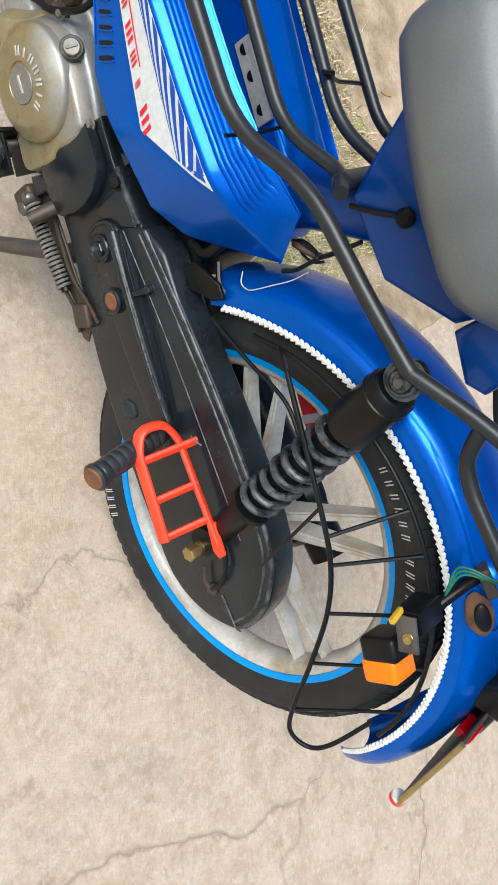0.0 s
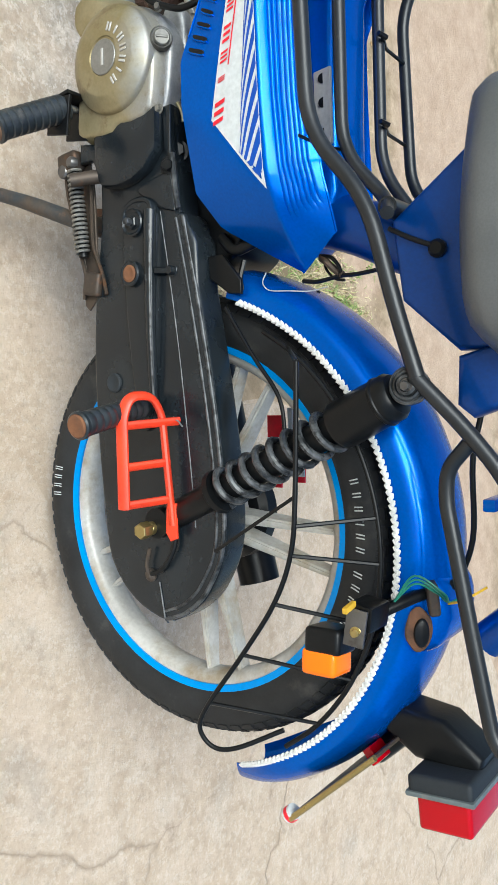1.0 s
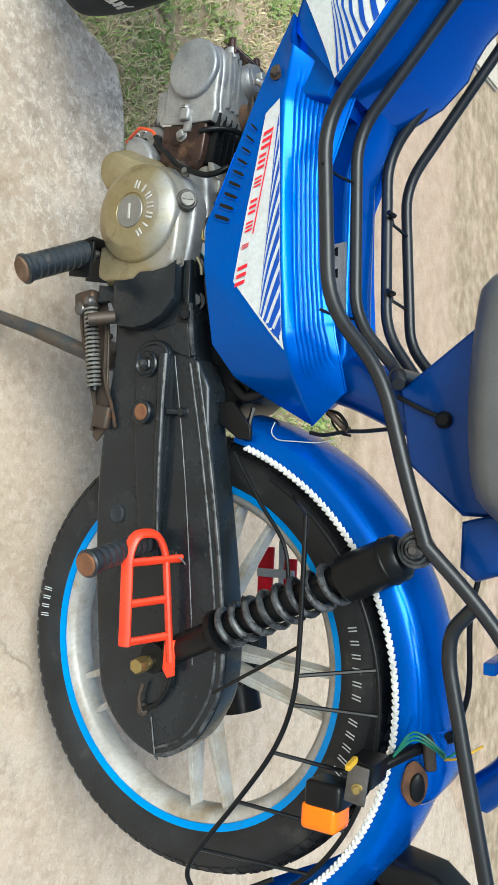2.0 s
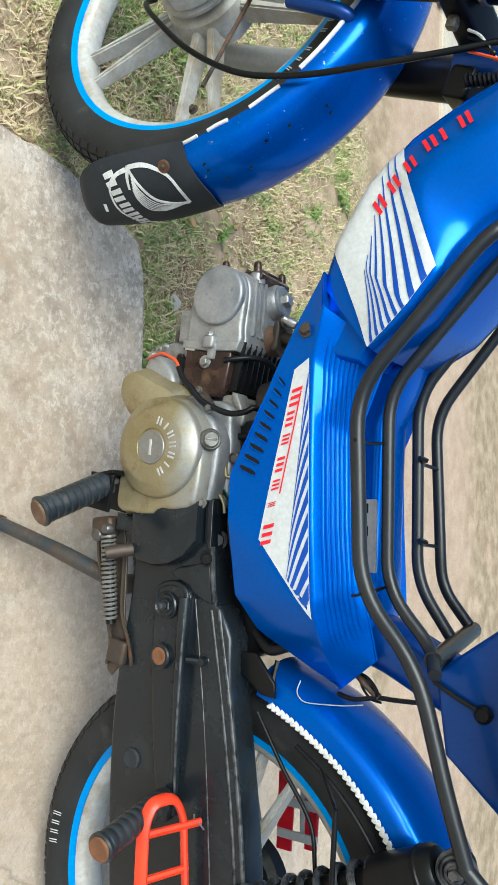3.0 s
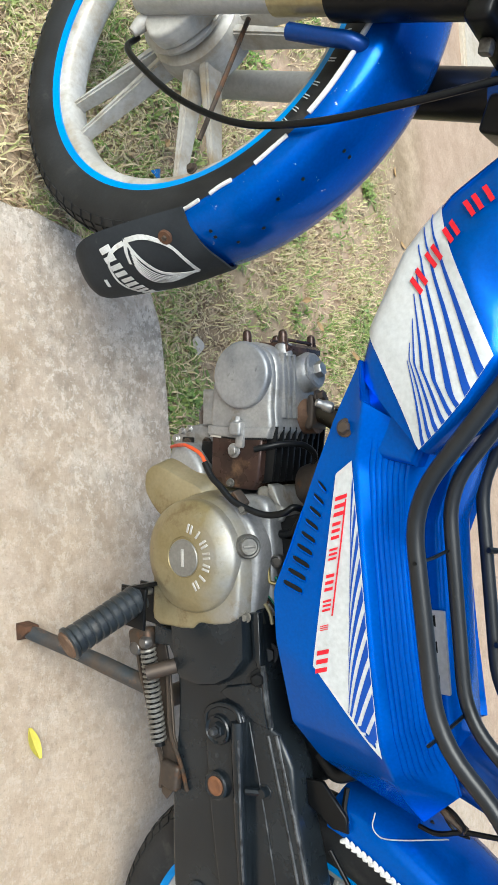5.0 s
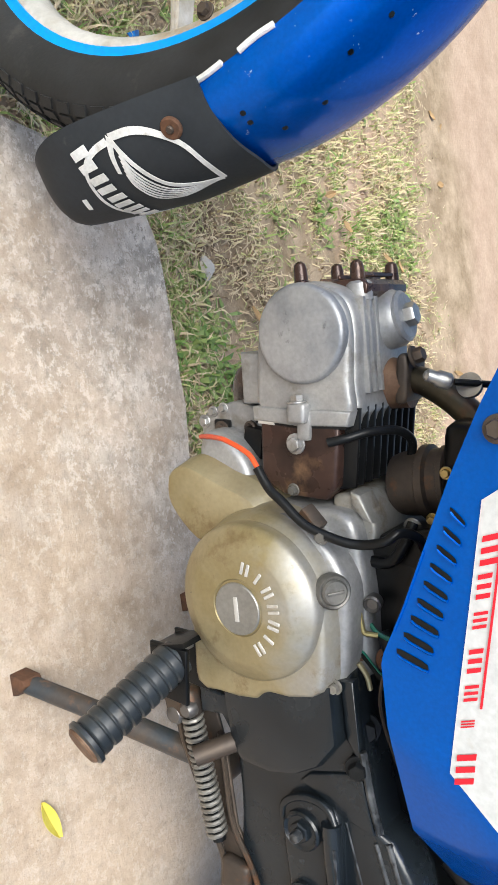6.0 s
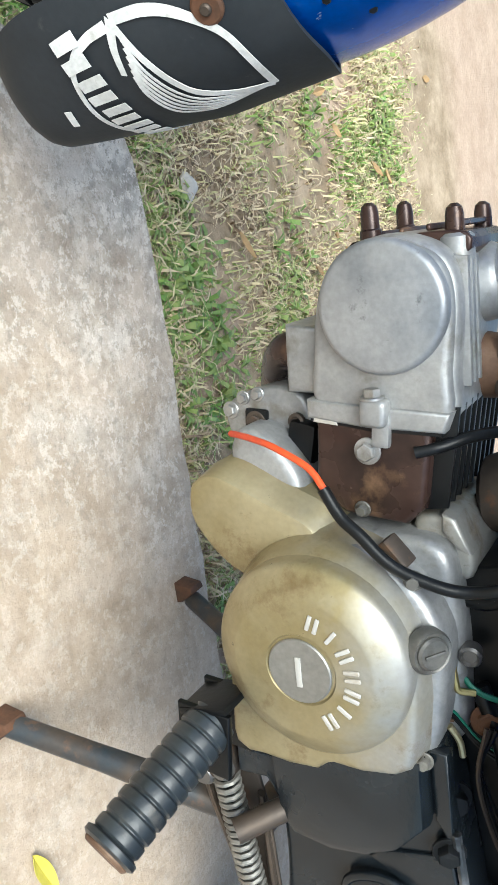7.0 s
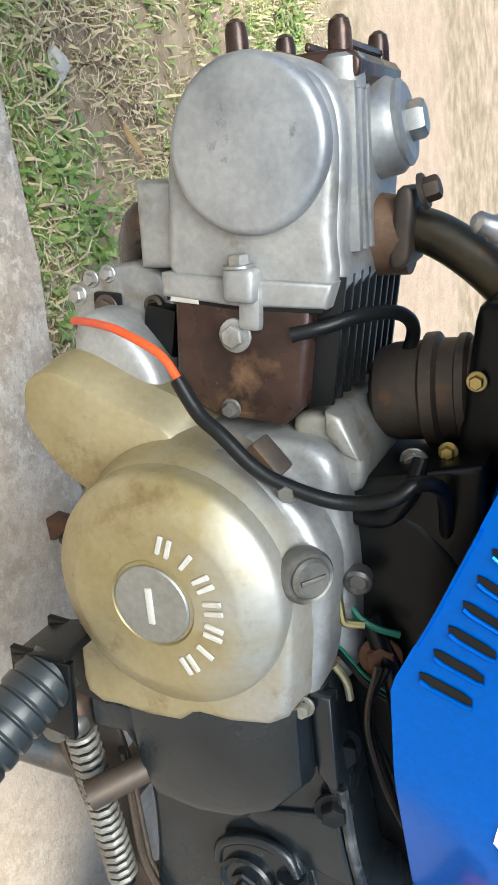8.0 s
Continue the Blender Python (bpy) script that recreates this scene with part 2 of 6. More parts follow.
def lathe(profile, centre, axis, n=32, bm=None, closed=False):
    """A profile of (radius, height along the axis) turned round the axis."""
    bm = bm or bmesh.new()
    axis = Vector(axis).normalized()
    u = Vector((1, 0, 0)) if abs(axis.x) < 0.7 else Vector((0, 0, 1))
    u = (u - axis * u.dot(axis)).normalized()
    v = axis.cross(u)
    c = Vector(centre)
    rings = []
    for r, h in profile:
        if r < 1e-6:
            rings.append([bm.verts.new(c + axis * h)])
        else:
            rings.append([bm.verts.new(c + axis * h + (u * math.cos(a) + v * math.sin(a)) * r)
                          for a in (2 * math.pi * k / n for k in range(n))])
    pairs = list(zip(rings, rings[1:])) + ([(rings[-1], rings[0])] if closed else [])
    for a, b in pairs:
        for k in range(n):
            j = (k + 1) % n
            if len(a) == 1 and len(b) == 1:
                continue
            if len(a) == 1:
                bm.faces.new((a[0], b[k], b[j]))
            elif len(b) == 1:
                bm.faces.new((a[k], a[j], b[0]))
            else:
                bm.faces.new((a[k], a[j], b[j], b[k]))
    if not closed:
        for ring in (rings[0], rings[-1]):
            if len(ring) > 1:
                bm.faces.new(ring)
    return bm


def disc(centre, axis, r, h, bevel=0.001, n=24, bm=None):
    b = min(bevel, h * 0.45, r * 0.45)
    return lathe([(0, 0), (r, 0), (r, h - b), (r - b, h), (0, h)], centre, axis, n, bm)


def bolt(centre, axis, r=0.007, h=0.006, bm=None, washer=True):
    bm = bm or bmesh.new()
    if washer:
        disc(centre, axis, r * 1.45, h * 0.25, 0.0004, 18, bm)
    lathe([(0, 0), (r, 0), (r, h * 0.85), (r * 0.86, h), (0, h)], centre, axis, 6, bm)
    return bm


def join_into(bm, own):
    me = bpy.data.meshes.new("join")
    own.to_mesh(me)
    own.free()
    bm.from_mesh(me)
    bpy.data.meshes.remove(me)
    return bm


def inset(outline, d):
    """The outline drawn in by d along its corners' normals."""
    k = len(outline)
    area = sum(outline[i][0] * outline[(i + 1) % k][1] - outline[(i + 1) % k][0] * outline[i][1] for i in range(k))
    sgn = 1 if area > 0 else -1
    out = []
    for i in range(k):
        p, q, r = (Vector(outline[j % k]) for j in (i - 1, i, i + 1))
        e0, e1 = (q - p).normalized(), (r - q).normalized()
        n0, n1 = Vector((-e0.y, e0.x)) * sgn, Vector((-e1.y, e1.x)) * sgn
        n = (n0 + n1)
        n = n / max(n.length, 1e-6)
        step = d / max(0.5, n.dot(n0))
        out.append(tuple(q + n * step))
    return out


def prism(outline, y0, y1, bevel=0.003, seg=2, bm=None):
    """An outline in x and z, drawn out from y0 to y1, with rounded rims."""
    own = bmesh.new()
    levels = []
    steps = seg + 1
    for i in range(steps + 1):
        a = math.pi / 2 * i / steps
        levels.append((y0 + bevel * (1 - math.sin(a)), bevel * (1 - math.cos(a))))
    levels = levels[::-1] if bevel else [(y0, 0)]
    tail = [(y1 - (y - y0), d) for y, d in levels[::-1]]
    rings = []
    for y, d in levels + tail:
        rings.append([own.verts.new((x, y, z)) for x, z in (inset(outline, d) if d > 1e-7 else outline)])
    k = len(outline)
    for p, q in zip(rings, rings[1:]):
        for i in range(k):
            own.faces.new((p[i], p[(i + 1) % k], q[(i + 1) % k], q[i]))
    own.faces.new(rings[0])
    own.faces.new(rings[-1][::-1])
    bmesh.ops.recalc_face_normals(own, faces=own.faces)
    return own if bm is None else join_into(bm, own)


def block(size, m, bevel=0.003, seg=2, bm=None):
    """A box with rounded edges, of that size, at the pose m."""
    own = bmesh.new()
    bmesh.ops.create_cube(own, size=1.0, matrix=Matrix.Diagonal((*size, 1)))
    if bevel:
        bmesh.ops.bevel(own, geom=own.edges[:], offset=min(bevel, min(size) * 0.45), segments=seg, affect="EDGES", profile=0.6)
    own.transform(m)
    return own if bm is None else join_into(bm, own)


def smooth_loop(pts, cuts=4):
    """A closed outline rounded by a Catmull-Rom curve."""
    out, k = [], len(pts)
    for i in range(k):
        p0, p1, p2, p3 = (np.array(pts[(i + d) % k], float) for d in (-1, 0, 1, 2))
        for j in range(cuts):
            t = j / cuts
            out.append(tuple(0.5 * (2 * p1 + (p2 - p0) * t + (2 * p0 - 5 * p1 + 4 * p2 - p3) * t * t + (3 * p1 - p0 - 3 * p2 + p3) * t ** 3)))
    return out


def smooth_line(pts, cuts=6):
    pts = [Vector(p) for p in pts]
    ext = [pts[0] * 2 - pts[1], *pts, pts[-1] * 2 - pts[-2]]
    out = []
    for p0, p1, p2, p3 in zip(ext, ext[1:], ext[2:], ext[3:]):
        for j in range(cuts):
            t = j / cuts
            out.append(0.5 * (2 * p1 + (p2 - p0) * t + (2 * p0 - 5 * p1 + 4 * p2 - p3) * t * t + (3 * p1 - p0 - 3 * p2 + p3) * t ** 3))
    return out + [pts[-1]]


def cable(pts, r, n=12, bm=None, cuts=6):
    return tube(smooth_line(pts, cuts), r, 0.0001, n, bm, steps=1)


def skin(rows, thick=0.0, bm=None, close=False, away=None):
    """A sheet through rows of points; thick gives it a second side, behind it as seen from away."""
    bm = bm or bmesh.new()
    if thick and away:
        own = bmesh.new()
        pts = [[Vector(p) for p in r] for r in rows]
        m, k = len(pts), len(pts[0])
        nor = [[(pts[min(i + 1, m - 1)][j] - pts[max(i - 1, 0)][j]).cross(pts[i][min(j + 1, k - 1)] - pts[i][max(j - 1, 0)]).normalized()
                for j in range(k)] for i in range(m)]
        if sum((q for r in nor for q in r), Vector()).dot(Vector(away)) < 0:
            nor = [[-q for q in r] for r in nor]
        top = [[own.verts.new(p) for p in r] for r in pts]
        low = [[own.verts.new(p - q * thick) for p, q in zip(r, s)] for r, s in zip(pts, nor)]
        for a, b in list(zip(top, top[1:])) + list(zip(low, low[1:])):
            for j in range(k - 1):
                own.faces.new((a[j], a[j + 1], b[j + 1], b[j]))
        rim = [(i, 0) for i in range(m)] + [(m - 1, j) for j in range(1, k)] + [(i, k - 1) for i in range(m - 2, -1, -1)] + [(0, j) for j in range(k - 2, 0, -1)]
        for (i, j), (p, q) in zip(rim, rim[1:] + rim[:1]):
            own.faces.new((top[i][j], top[p][q], low[p][q], low[i][j]))
        bmesh.ops.recalc_face_normals(own, faces=own.faces)
        return join_into(bm, own)
    vs = [[bm.verts.new(p) for p in r] for r in rows]
    for a, b in zip(vs, vs[1:]):
        for k in range(len(a) - (0 if close else 1)):
            j = (k + 1) % len(a)
            bm.faces.new((a[k], a[j], b[j], b[k]))
    if thick:
        bmesh.ops.recalc_face_normals(bm, faces=bm.faces)
        bmesh.ops.solidify(bm, geom=bm.faces[:], thickness=thick)
    return bm


# ground, slab and grass
def ground_material():
    m, n, l, p = nodes_of("soil with turf")
    vec = n.new("ShaderNodeTexCoord").outputs["Object"]
    sep = n.new("ShaderNodeSeparateXYZ")
    l.new(vec, sep.inputs["Vector"])
    big, mid, fine = noise_node(n, l, vec, 2.2, 5), noise_node(n, l, vec, 14, 6, 0.65), noise_node(n, l, vec, 120, 4, 0.7)
    soil = mix(n, l, ramp(n, l, mid, 0.35, 0.65), (0.46, 0.325, 0.225), (0.62, 0.46, 0.335))
    turf = mix(n, l, ramp(n, l, mid, 0.4, 0.62), (0.32, 0.237, 0.145), (0.52, 0.40, 0.27))
    col = mix(n, l, ramp(n, l, big, 0.52, 0.62), turf, soil)
    # the bare footpath is a band along x
    wob = n.new("ShaderNodeMath")
    wob.operation = "MULTIPLY_ADD"
    l.new(big, wob.inputs[0])
    wob.inputs[1].default_value = 0.5
    l.new(sep.outputs["Y"], wob.inputs[2])
    lo = n.new("ShaderNodeMapRange")
    lo.inputs["From Min"].default_value, lo.inputs["From Max"].default_value = 1.45, 1.6
    hi = n.new("ShaderNodeMapRange")
    hi.inputs["From Min"].default_value, hi.inputs["From Max"].default_value = 2.35, 2.2
    l.new(wob.outputs[0], lo.inputs["Value"])
    l.new(wob.outputs[0], hi.inputs["Value"])
    band = n.new("ShaderNodeMath")
    band.operation = "MULTIPLY"
    l.new(lo.outputs["Result"], band.inputs[0])
    l.new(hi.outputs["Result"], band.inputs[1])
    path = mix(n, l, ramp(n, l, mid, 0.3, 0.7), (0.45, 0.32, 0.22), (0.58, 0.435, 0.315))
    col = mix(n, l, band.outputs[0], col, path)
    col = mix(n, l, 0.42, col, ramp(n, l, fine, 0.25, 0.75, (0.4, 0.38, 0.35), (1, 1, 1)), "MULTIPLY")
    l.new(col, p.inputs["Base Color"])
    p.inputs["Roughness"].default_value = 0.95
    b = n.new("ShaderNodeBump")
    b.inputs["Strength"].default_value, b.inputs["Distance"].default_value = 0.7, 0.012
    l.new(mix(n, l, 0.5, mid, fine), b.inputs["Height"])
    l.new(b.outputs["Normal"], p.inputs["Normal"])
    return m


def concrete_material():
    m, n, l, p = nodes_of("worn concrete")
    vec = n.new("ShaderNodeTexCoord").outputs["Object"]
    sep = n.new("ShaderNodeSeparateXYZ")
    l.new(vec, sep.inputs["Vector"])
    big, mid, fine = noise_node(n, l, vec, 2.6, 5, 0.6), noise_node(n, l, vec, 20, 8, 0.76), noise_node(n, l, vec, 170, 5, 0.75)
    grey = mix(n, l, ramp(n, l, mid, 0.36, 0.62), (0.30, 0.262, 0.222), (0.56, 0.505, 0.44))
    tan = mix(n, l, ramp(n, l, mid, 0.34, 0.66), (0.43, 0.33, 0.235), (0.555, 0.445, 0.335))
    # the surface is flaky and greyer along the front edge, dusty tan behind
    grad = n.new("ShaderNodeMath")
    grad.operation = "MULTIPLY_ADD"
    l.new(big, grad.inputs[0])
    grad.inputs[1].default_value = 1.2
    lean = n.new("ShaderNodeMath")
    lean.operation = "MULTIPLY_ADD"
    cap = n.new("ShaderNodeMath")
    cap.operation = "MINIMUM"
    l.new(sep.outputs["Y"], cap.inputs[0])
    cap.inputs[1].default_value = 0.2
    l.new(cap.outputs[0], lean.inputs[0])
    lean.inputs[1].default_value = -1.3
    l.new(sep.outputs["X"], lean.inputs[2])
    l.new(lean.outputs[0], grad.inputs[2])
    rng = n.new("ShaderNodeMapRange")
    rng.inputs["From Min"].default_value, rng.inputs["From Max"].default_value = -0.40, 0.0
    l.new(grad.outputs[0], rng.inputs["Value"])
    col = mix(n, l, rng.outputs["Result"], grey, tan)
    flaky = mix(n, l, rng.outputs["Result"], (0.85, 0.85, 0.85), (0.24, 0.24, 0.24))
    # browner patches beside the engine and forward, on the tan part only
    front_gate = n.new("ShaderNodeMapRange")
    front_gate.inputs["From Min"].default_value, front_gate.inputs["From Max"].default_value = -0.25, -0.5
    l.new(sep.outputs["X"], front_gate.inputs["Value"])
    brown_mix = mix(n, l, 1.0, ramp(n, l, noise_node(n, l, vec, 5.5, 8, 0.7), 0.36, 0.62, (0.15, 0.15, 0.15), (0.72, 0.72, 0.72)), front_gate.outputs["Result"], "MULTIPLY")
    brown_mix = mix(n, l, 1.0, brown_mix, rng.outputs["Result"], "MULTIPLY")
    col = mix(n, l, brown_mix, col, mix(n, l, ramp(n, l, mid, 0.36, 0.64), (0.295, 0.225, 0.158), (0.44, 0.345, 0.25)))
    blot = ramp(n, l, noise_node(n, l, vec, 7, 9, 0.76), 0.5, 0.58)
    col = mix(n, l, mix(n, l, 1.0, blot, flaky, "MULTIPLY"), col, (0.67, 0.60, 0.515))
    stain = ramp(n, l, noise_node(n, l, vec, 3.6, 7, 0.7), 0.56, 0.76)
    col = mix(n, l, mix(n, l, stain, (0, 0, 0), (0.68, 0.68, 0.68)), col, (0.275, 0.225, 0.175))
    chips = ramp(n, l, noise_node(n, l, vec, 60, 8, 0.78), 0.52, 0.56)
    col = mix(n, l, mix(n, l, 1.0, chips, flaky, "MULTIPLY"), col, (0.74, 0.67, 0.58))
    pits = ramp(n, l, noise_node(n, l, vec, 75, 7, 0.8), 0.535, 0.58)
    col = mix(n, l, mix(n, l, 1.0, pits, flaky, "MULTIPLY"), col, (0.28, 0.24, 0.195))
    # pale worn patches and brown scuffs
    worn = ramp(n, l, noise_node(n, l, vec, 9, 10, 0.7), 0.5, 0.60)
    col = mix(n, l, mix(n, l, worn, (0, 0, 0), (0.4, 0.4, 0.4)), col, (0.60, 0.485, 0.38))
    scuff = ramp(n, l, noise_node(n, l, vec, 13, 9, 0.78), 0.57, 0.66)
    col = mix(n, l, mix(n, l, scuff, (0, 0, 0), (0.6, 0.6, 0.6)), col, (0.30, 0.225, 0.16))
    # hairline cracks
    warp = n.new("ShaderNodeVectorMath")
    warp.operation = "MULTIPLY_ADD"
    wn2 = n.new("ShaderNodeTexNoise")
    wn2.inputs["Scale"].default_value, wn2.inputs["Detail"].default_value = 5.0, 6.0
    l.new(vec, wn2.inputs["Vector"])
    l.new(wn2.outputs["Color"], warp.inputs[0])
    warp.inputs[1].default_value = (0.25, 0.25, 0.0)
    l.new(vec, warp.inputs[2])
    vor = n.new("ShaderNodeTexVoronoi")
    vor.feature = "DISTANCE_TO_EDGE"
    vor.inputs["Scale"].default_value = 1.15
    l.new(warp.outputs["Vector"], vor.inputs["Vector"])
    crack = ramp(n, l, vor.outputs["Distance"], 0.001, 0.005, (1, 1, 1), (0, 0, 0))
    crack = mix(n, l, 1.0, crack, ramp(n, l, big, 0.42, 0.52), "MULTIPLY")
    # only the dusty rear part of the slab has cracked
    rear = n.new("ShaderNodeMapRange")
    rear.inputs["From Min"].default_value, rear.inputs["From Max"].default_value = -0.15, 0.1
    l.new(sep.outputs["X"], rear.inputs["Value"])
    crack = mix(n, l, 1.0, crack, rear.outputs["Result"], "MULTIPLY")
    col = mix(n, l, mix(n, l, crack, (0, 0, 0), (0.55, 0.55, 0.55)), col, (0.22, 0.165, 0.115))
    grit = ramp(n, l, noise_node(n, l, vec, 230, 3, 0.7), 0.60, 0.68)
    col = mix(n, l, mix(n, l, grit, (0, 0, 0), (0.4, 0.4, 0.4)), col, (0.23, 0.18, 0.135))
    col = mix(n, l, 0.22, col, ramp(n, l, fine, 0.25, 0.75, (0.45, 0.44, 0.42), (1, 1, 1)), "MULTIPLY")
    l.new(col, p.inputs["Base Color"])
    p.inputs["Roughness"].default_value = 0.9
    p.inputs["Specular IOR Level"].default_value = 0.2
    b = n.new("ShaderNodeBump")
    b.inputs["Strength"].default_value, b.inputs["Distance"].default_value = 0.6, 0.006
    relief = mix(n, l, 0.4, mid, fine)
    l.new(mix(n, l, crack, relief, (0.0, 0.0, 0.0)), b.inputs["Height"])
    l.new(b.outputs["Normal"], p.inputs["Normal"])
    return m


def grass_material():
    m, n, l, p = nodes_of("grass blades")
    geo = n.new("ShaderNodeNewGeometry")
    r = n.new("ShaderNodeValToRGB")
    cols = ((0.0, (0.18, 0.12, 0.07)), (0.16, (0.47, 0.345, 0.215)), (0.36, (0.70, 0.57, 0.375)), (0.58, (0.62, 0.54, 0.29)), (0.78, (0.34, 0.41, 0.12)), (1.0, (0.17, 0.30, 0.055)))
    while len(r.color_ramp.elements) < len(cols):
        r.color_ramp.elements.new(0.5)
    for e, (pos, c) in zip(r.color_ramp.elements, cols):
        e.position, e.color = pos, (*c, 1)
    vec = n.new("ShaderNodeTexCoord").outputs["Object"]
    patch = noise_node(n, l, vec, 4.5, 4)
    add = n.new("ShaderNodeMath")
    add.operation = "MULTIPLY_ADD"
    l.new(geo.outputs["Random Per Island"], add.inputs[0])
    add.inputs[1].default_value = 0.75
    sub = n.new("ShaderNodeMapRange")
    sub.inputs["From Min"].default_value, sub.inputs["From Max"].default_value = 0.36, 0.66
    sub.inputs["To Min"].default_value, sub.inputs["To Max"].default_value = -0.1, 0.42
    l.new(patch, sub.inputs["Value"])
    l.new(sub.outputs["Result"], add.inputs[2])
    l.new(add.outputs[0], r.inputs["Fac"])
    l.new(r.outputs["Color"], p.inputs["Base Color"])
    p.inputs["Roughness"].default_value = 0.6
    return m


SLAB_EDGE = 0.19


def on_slab(x, y):
    if x > -0.16 + 0.06 * math.sin(9 * y) and y < 1.6:
        return True
    return y < SLAB_EDGE and x > -1.035 + max(0.0, (y + 0.05)) * 0.35


def on_path(x, y):
    return 1.32 < y + 0.06 * math.sin(3.1 * x) < 1.98


coords = sorted({round(math.copysign(abs(k / 40) ** 3 * 300 + abs(k / 40) * 4, k), 4) for k in range(-40, 41)})
rows = []
for yy in coords:
    rows.append([(xx - 0.8, yy + 0.8, (-0.03 if yy + 0.8 < 1.2 and xx - 0.8 < -0.2 else -0.007) + 0.006 * noise.noise(Vector((xx * 3, yy * 3, 0))) * (1 if abs(xx) < 5 and abs(yy) < 5 else 0)) for xx in coords])
tagged(finish(skin(rows), "ground", ground_material()), "dry soil with patchy turf and a bare footpath", "ground", kind="structure")

slab_outline = [(-1.035, -5.0), (-1.03, -0.9), (-1.022, -0.4), (-1.028, -0.16), (-1.03, -0.06), (-1.0, 0.06), (-0.955, 0.165), (-0.9, 0.187),
                (-0.8, 0.194), (-0.7, 0.195), (-0.6, 0.19), (-0.45, 0.188), (-0.3, 0.19), (-0.2, 0.21), (-0.13, 0.32), (-0.15, 0.6), (-0.08, 0.9),
                (-0.1, 1.15), (0.4, 1.6), (2.0, 3.0), (6.0, 3.2), (6.0, -5.0)]
bm = bmesh.new()
rim = []
for i, a in enumerate(slab_outline):
    b = slab_outline[(i + 1) % len(slab_outline)]
    steps = max(1, int((Vector(b) - Vector(a)).length / 0.03)) if max(abs(a[0]), abs(b[0])) < 1.3 and max(abs(a[1]), abs(b[1])) < 1.5 else 1
    for k in range(steps):
        p = Vector(a).lerp(Vector(b), k / steps)
        w = 0.006 * noise.noise(Vector((p.x * 22, p.y * 22, 3)))
        rim.append((p.x + w, p.y + w))
top = [bm.verts.new((x, y, 0.0)) for x, y in rim]
bot = [bm.verts.new((x, y, -0.16)) for x, y in rim]
face = bm.faces.new(top)
bm.faces.new(bot[::-1])
for i in range(len(rim)):
    j = (i + 1) % len(rim)
    bm.faces.new((top[i], top[j], bot[j], bot[i]))
bmesh.ops.recalc_face_normals(bm, faces=bm.faces)
bmesh.ops.bevel(bm, geom=[e for e in bm.edges if all(abs(v.co.z) < 1e-6 for v in e.verts) and len(e.link_faces) == 2], offset=0.008, segments=2, affect="EDGES")
CONCRETE = concrete_material()
tagged(finish(bm, "pavement", CONCRETE, smooth=False), "pale worn concrete slab with cracks and stains", "pavement", kind="structure")


def grass(count, seed):
    rnd = random.Random(seed)
    verts, faces = [], []
    k = 0
    while k < count:
        x, y = rnd.uniform(-3.9, 0.0), rnd.uniform(-1.4, 4.0)
        # the turf thins out unevenly away from the moped
        thin = min((x + 3.9) / 1.2, (y + 1.4) / 0.9, (4.0 - y) / 1.2) + 0.35 * noise.noise(Vector((x * 2.3, y * 2.3, 8)))
        if on_slab(x, y - 0.004) or rnd.random() > thin:
            continue
        clump = noise.noise(Vector((x * 5, y * 5, 0))) + 0.5 * noise.noise(Vector((x * 17, y * 17, 5)))
        edge = 0.5 if (y < SLAB_EDGE + 0.09 or (y < 0.2 and x > -1.15)) else 0.0
        if rnd.random() > (0.5 + 1.0 * clump + edge) or (on_path(x, y) and rnd.random() > 0.07):
            continue
        far = y > 1.3
        for _ in range(3 if not far else 2):
            ang, lean = rnd.uniform(0, 6.283), rnd.uniform(0.6, 1.5)
            h, w = rnd.uniform(0.012, 0.038) * (1.15 if edge else 0.85), rnd.uniform(0.0006, 0.0018) * (1.9 if far else 1.15)
            bx, by = x + rnd.uniform(-0.012, 0.012), y + rnd.uniform(-0.012, 0.012)
            if on_slab(bx, by):
                continue
            d = Vector((math.cos(ang), math.sin(ang), 0))
            s = Vector((-d.y, d.x, 0)) * w
            z0 = -0.034
            b0 = Vector((bx, by, z0))
            m1 = b0 + d * (h * 0.45 * math.sin(lean)) + Vector((0, 0, h * 0.6 * math.cos(lean) + 0.006))
            tip = b0 + d * (h * math.sin(lean) * 1.1) + Vector((0, 0, h * math.cos(lean) * 0.8 + 0.004))
            i = len(verts)
            verts += [b0 - s, b0 + s, m1 + s * 0.8, m1 - s * 0.8, tip]
            faces += [(i, i + 1, i + 2, i + 3), (i + 3, i + 2, i + 4)]
        k += 1
    me = bpy.data.meshes.new("grass")
    me.from_pydata([tuple(v) for v in verts], [], faces)
    me.materials.append(grass_material())
    return tagged(new("grass", me), "short dry grass with green tufts beside the slab", "grass", kind="stuff")


grass(98000, 4)


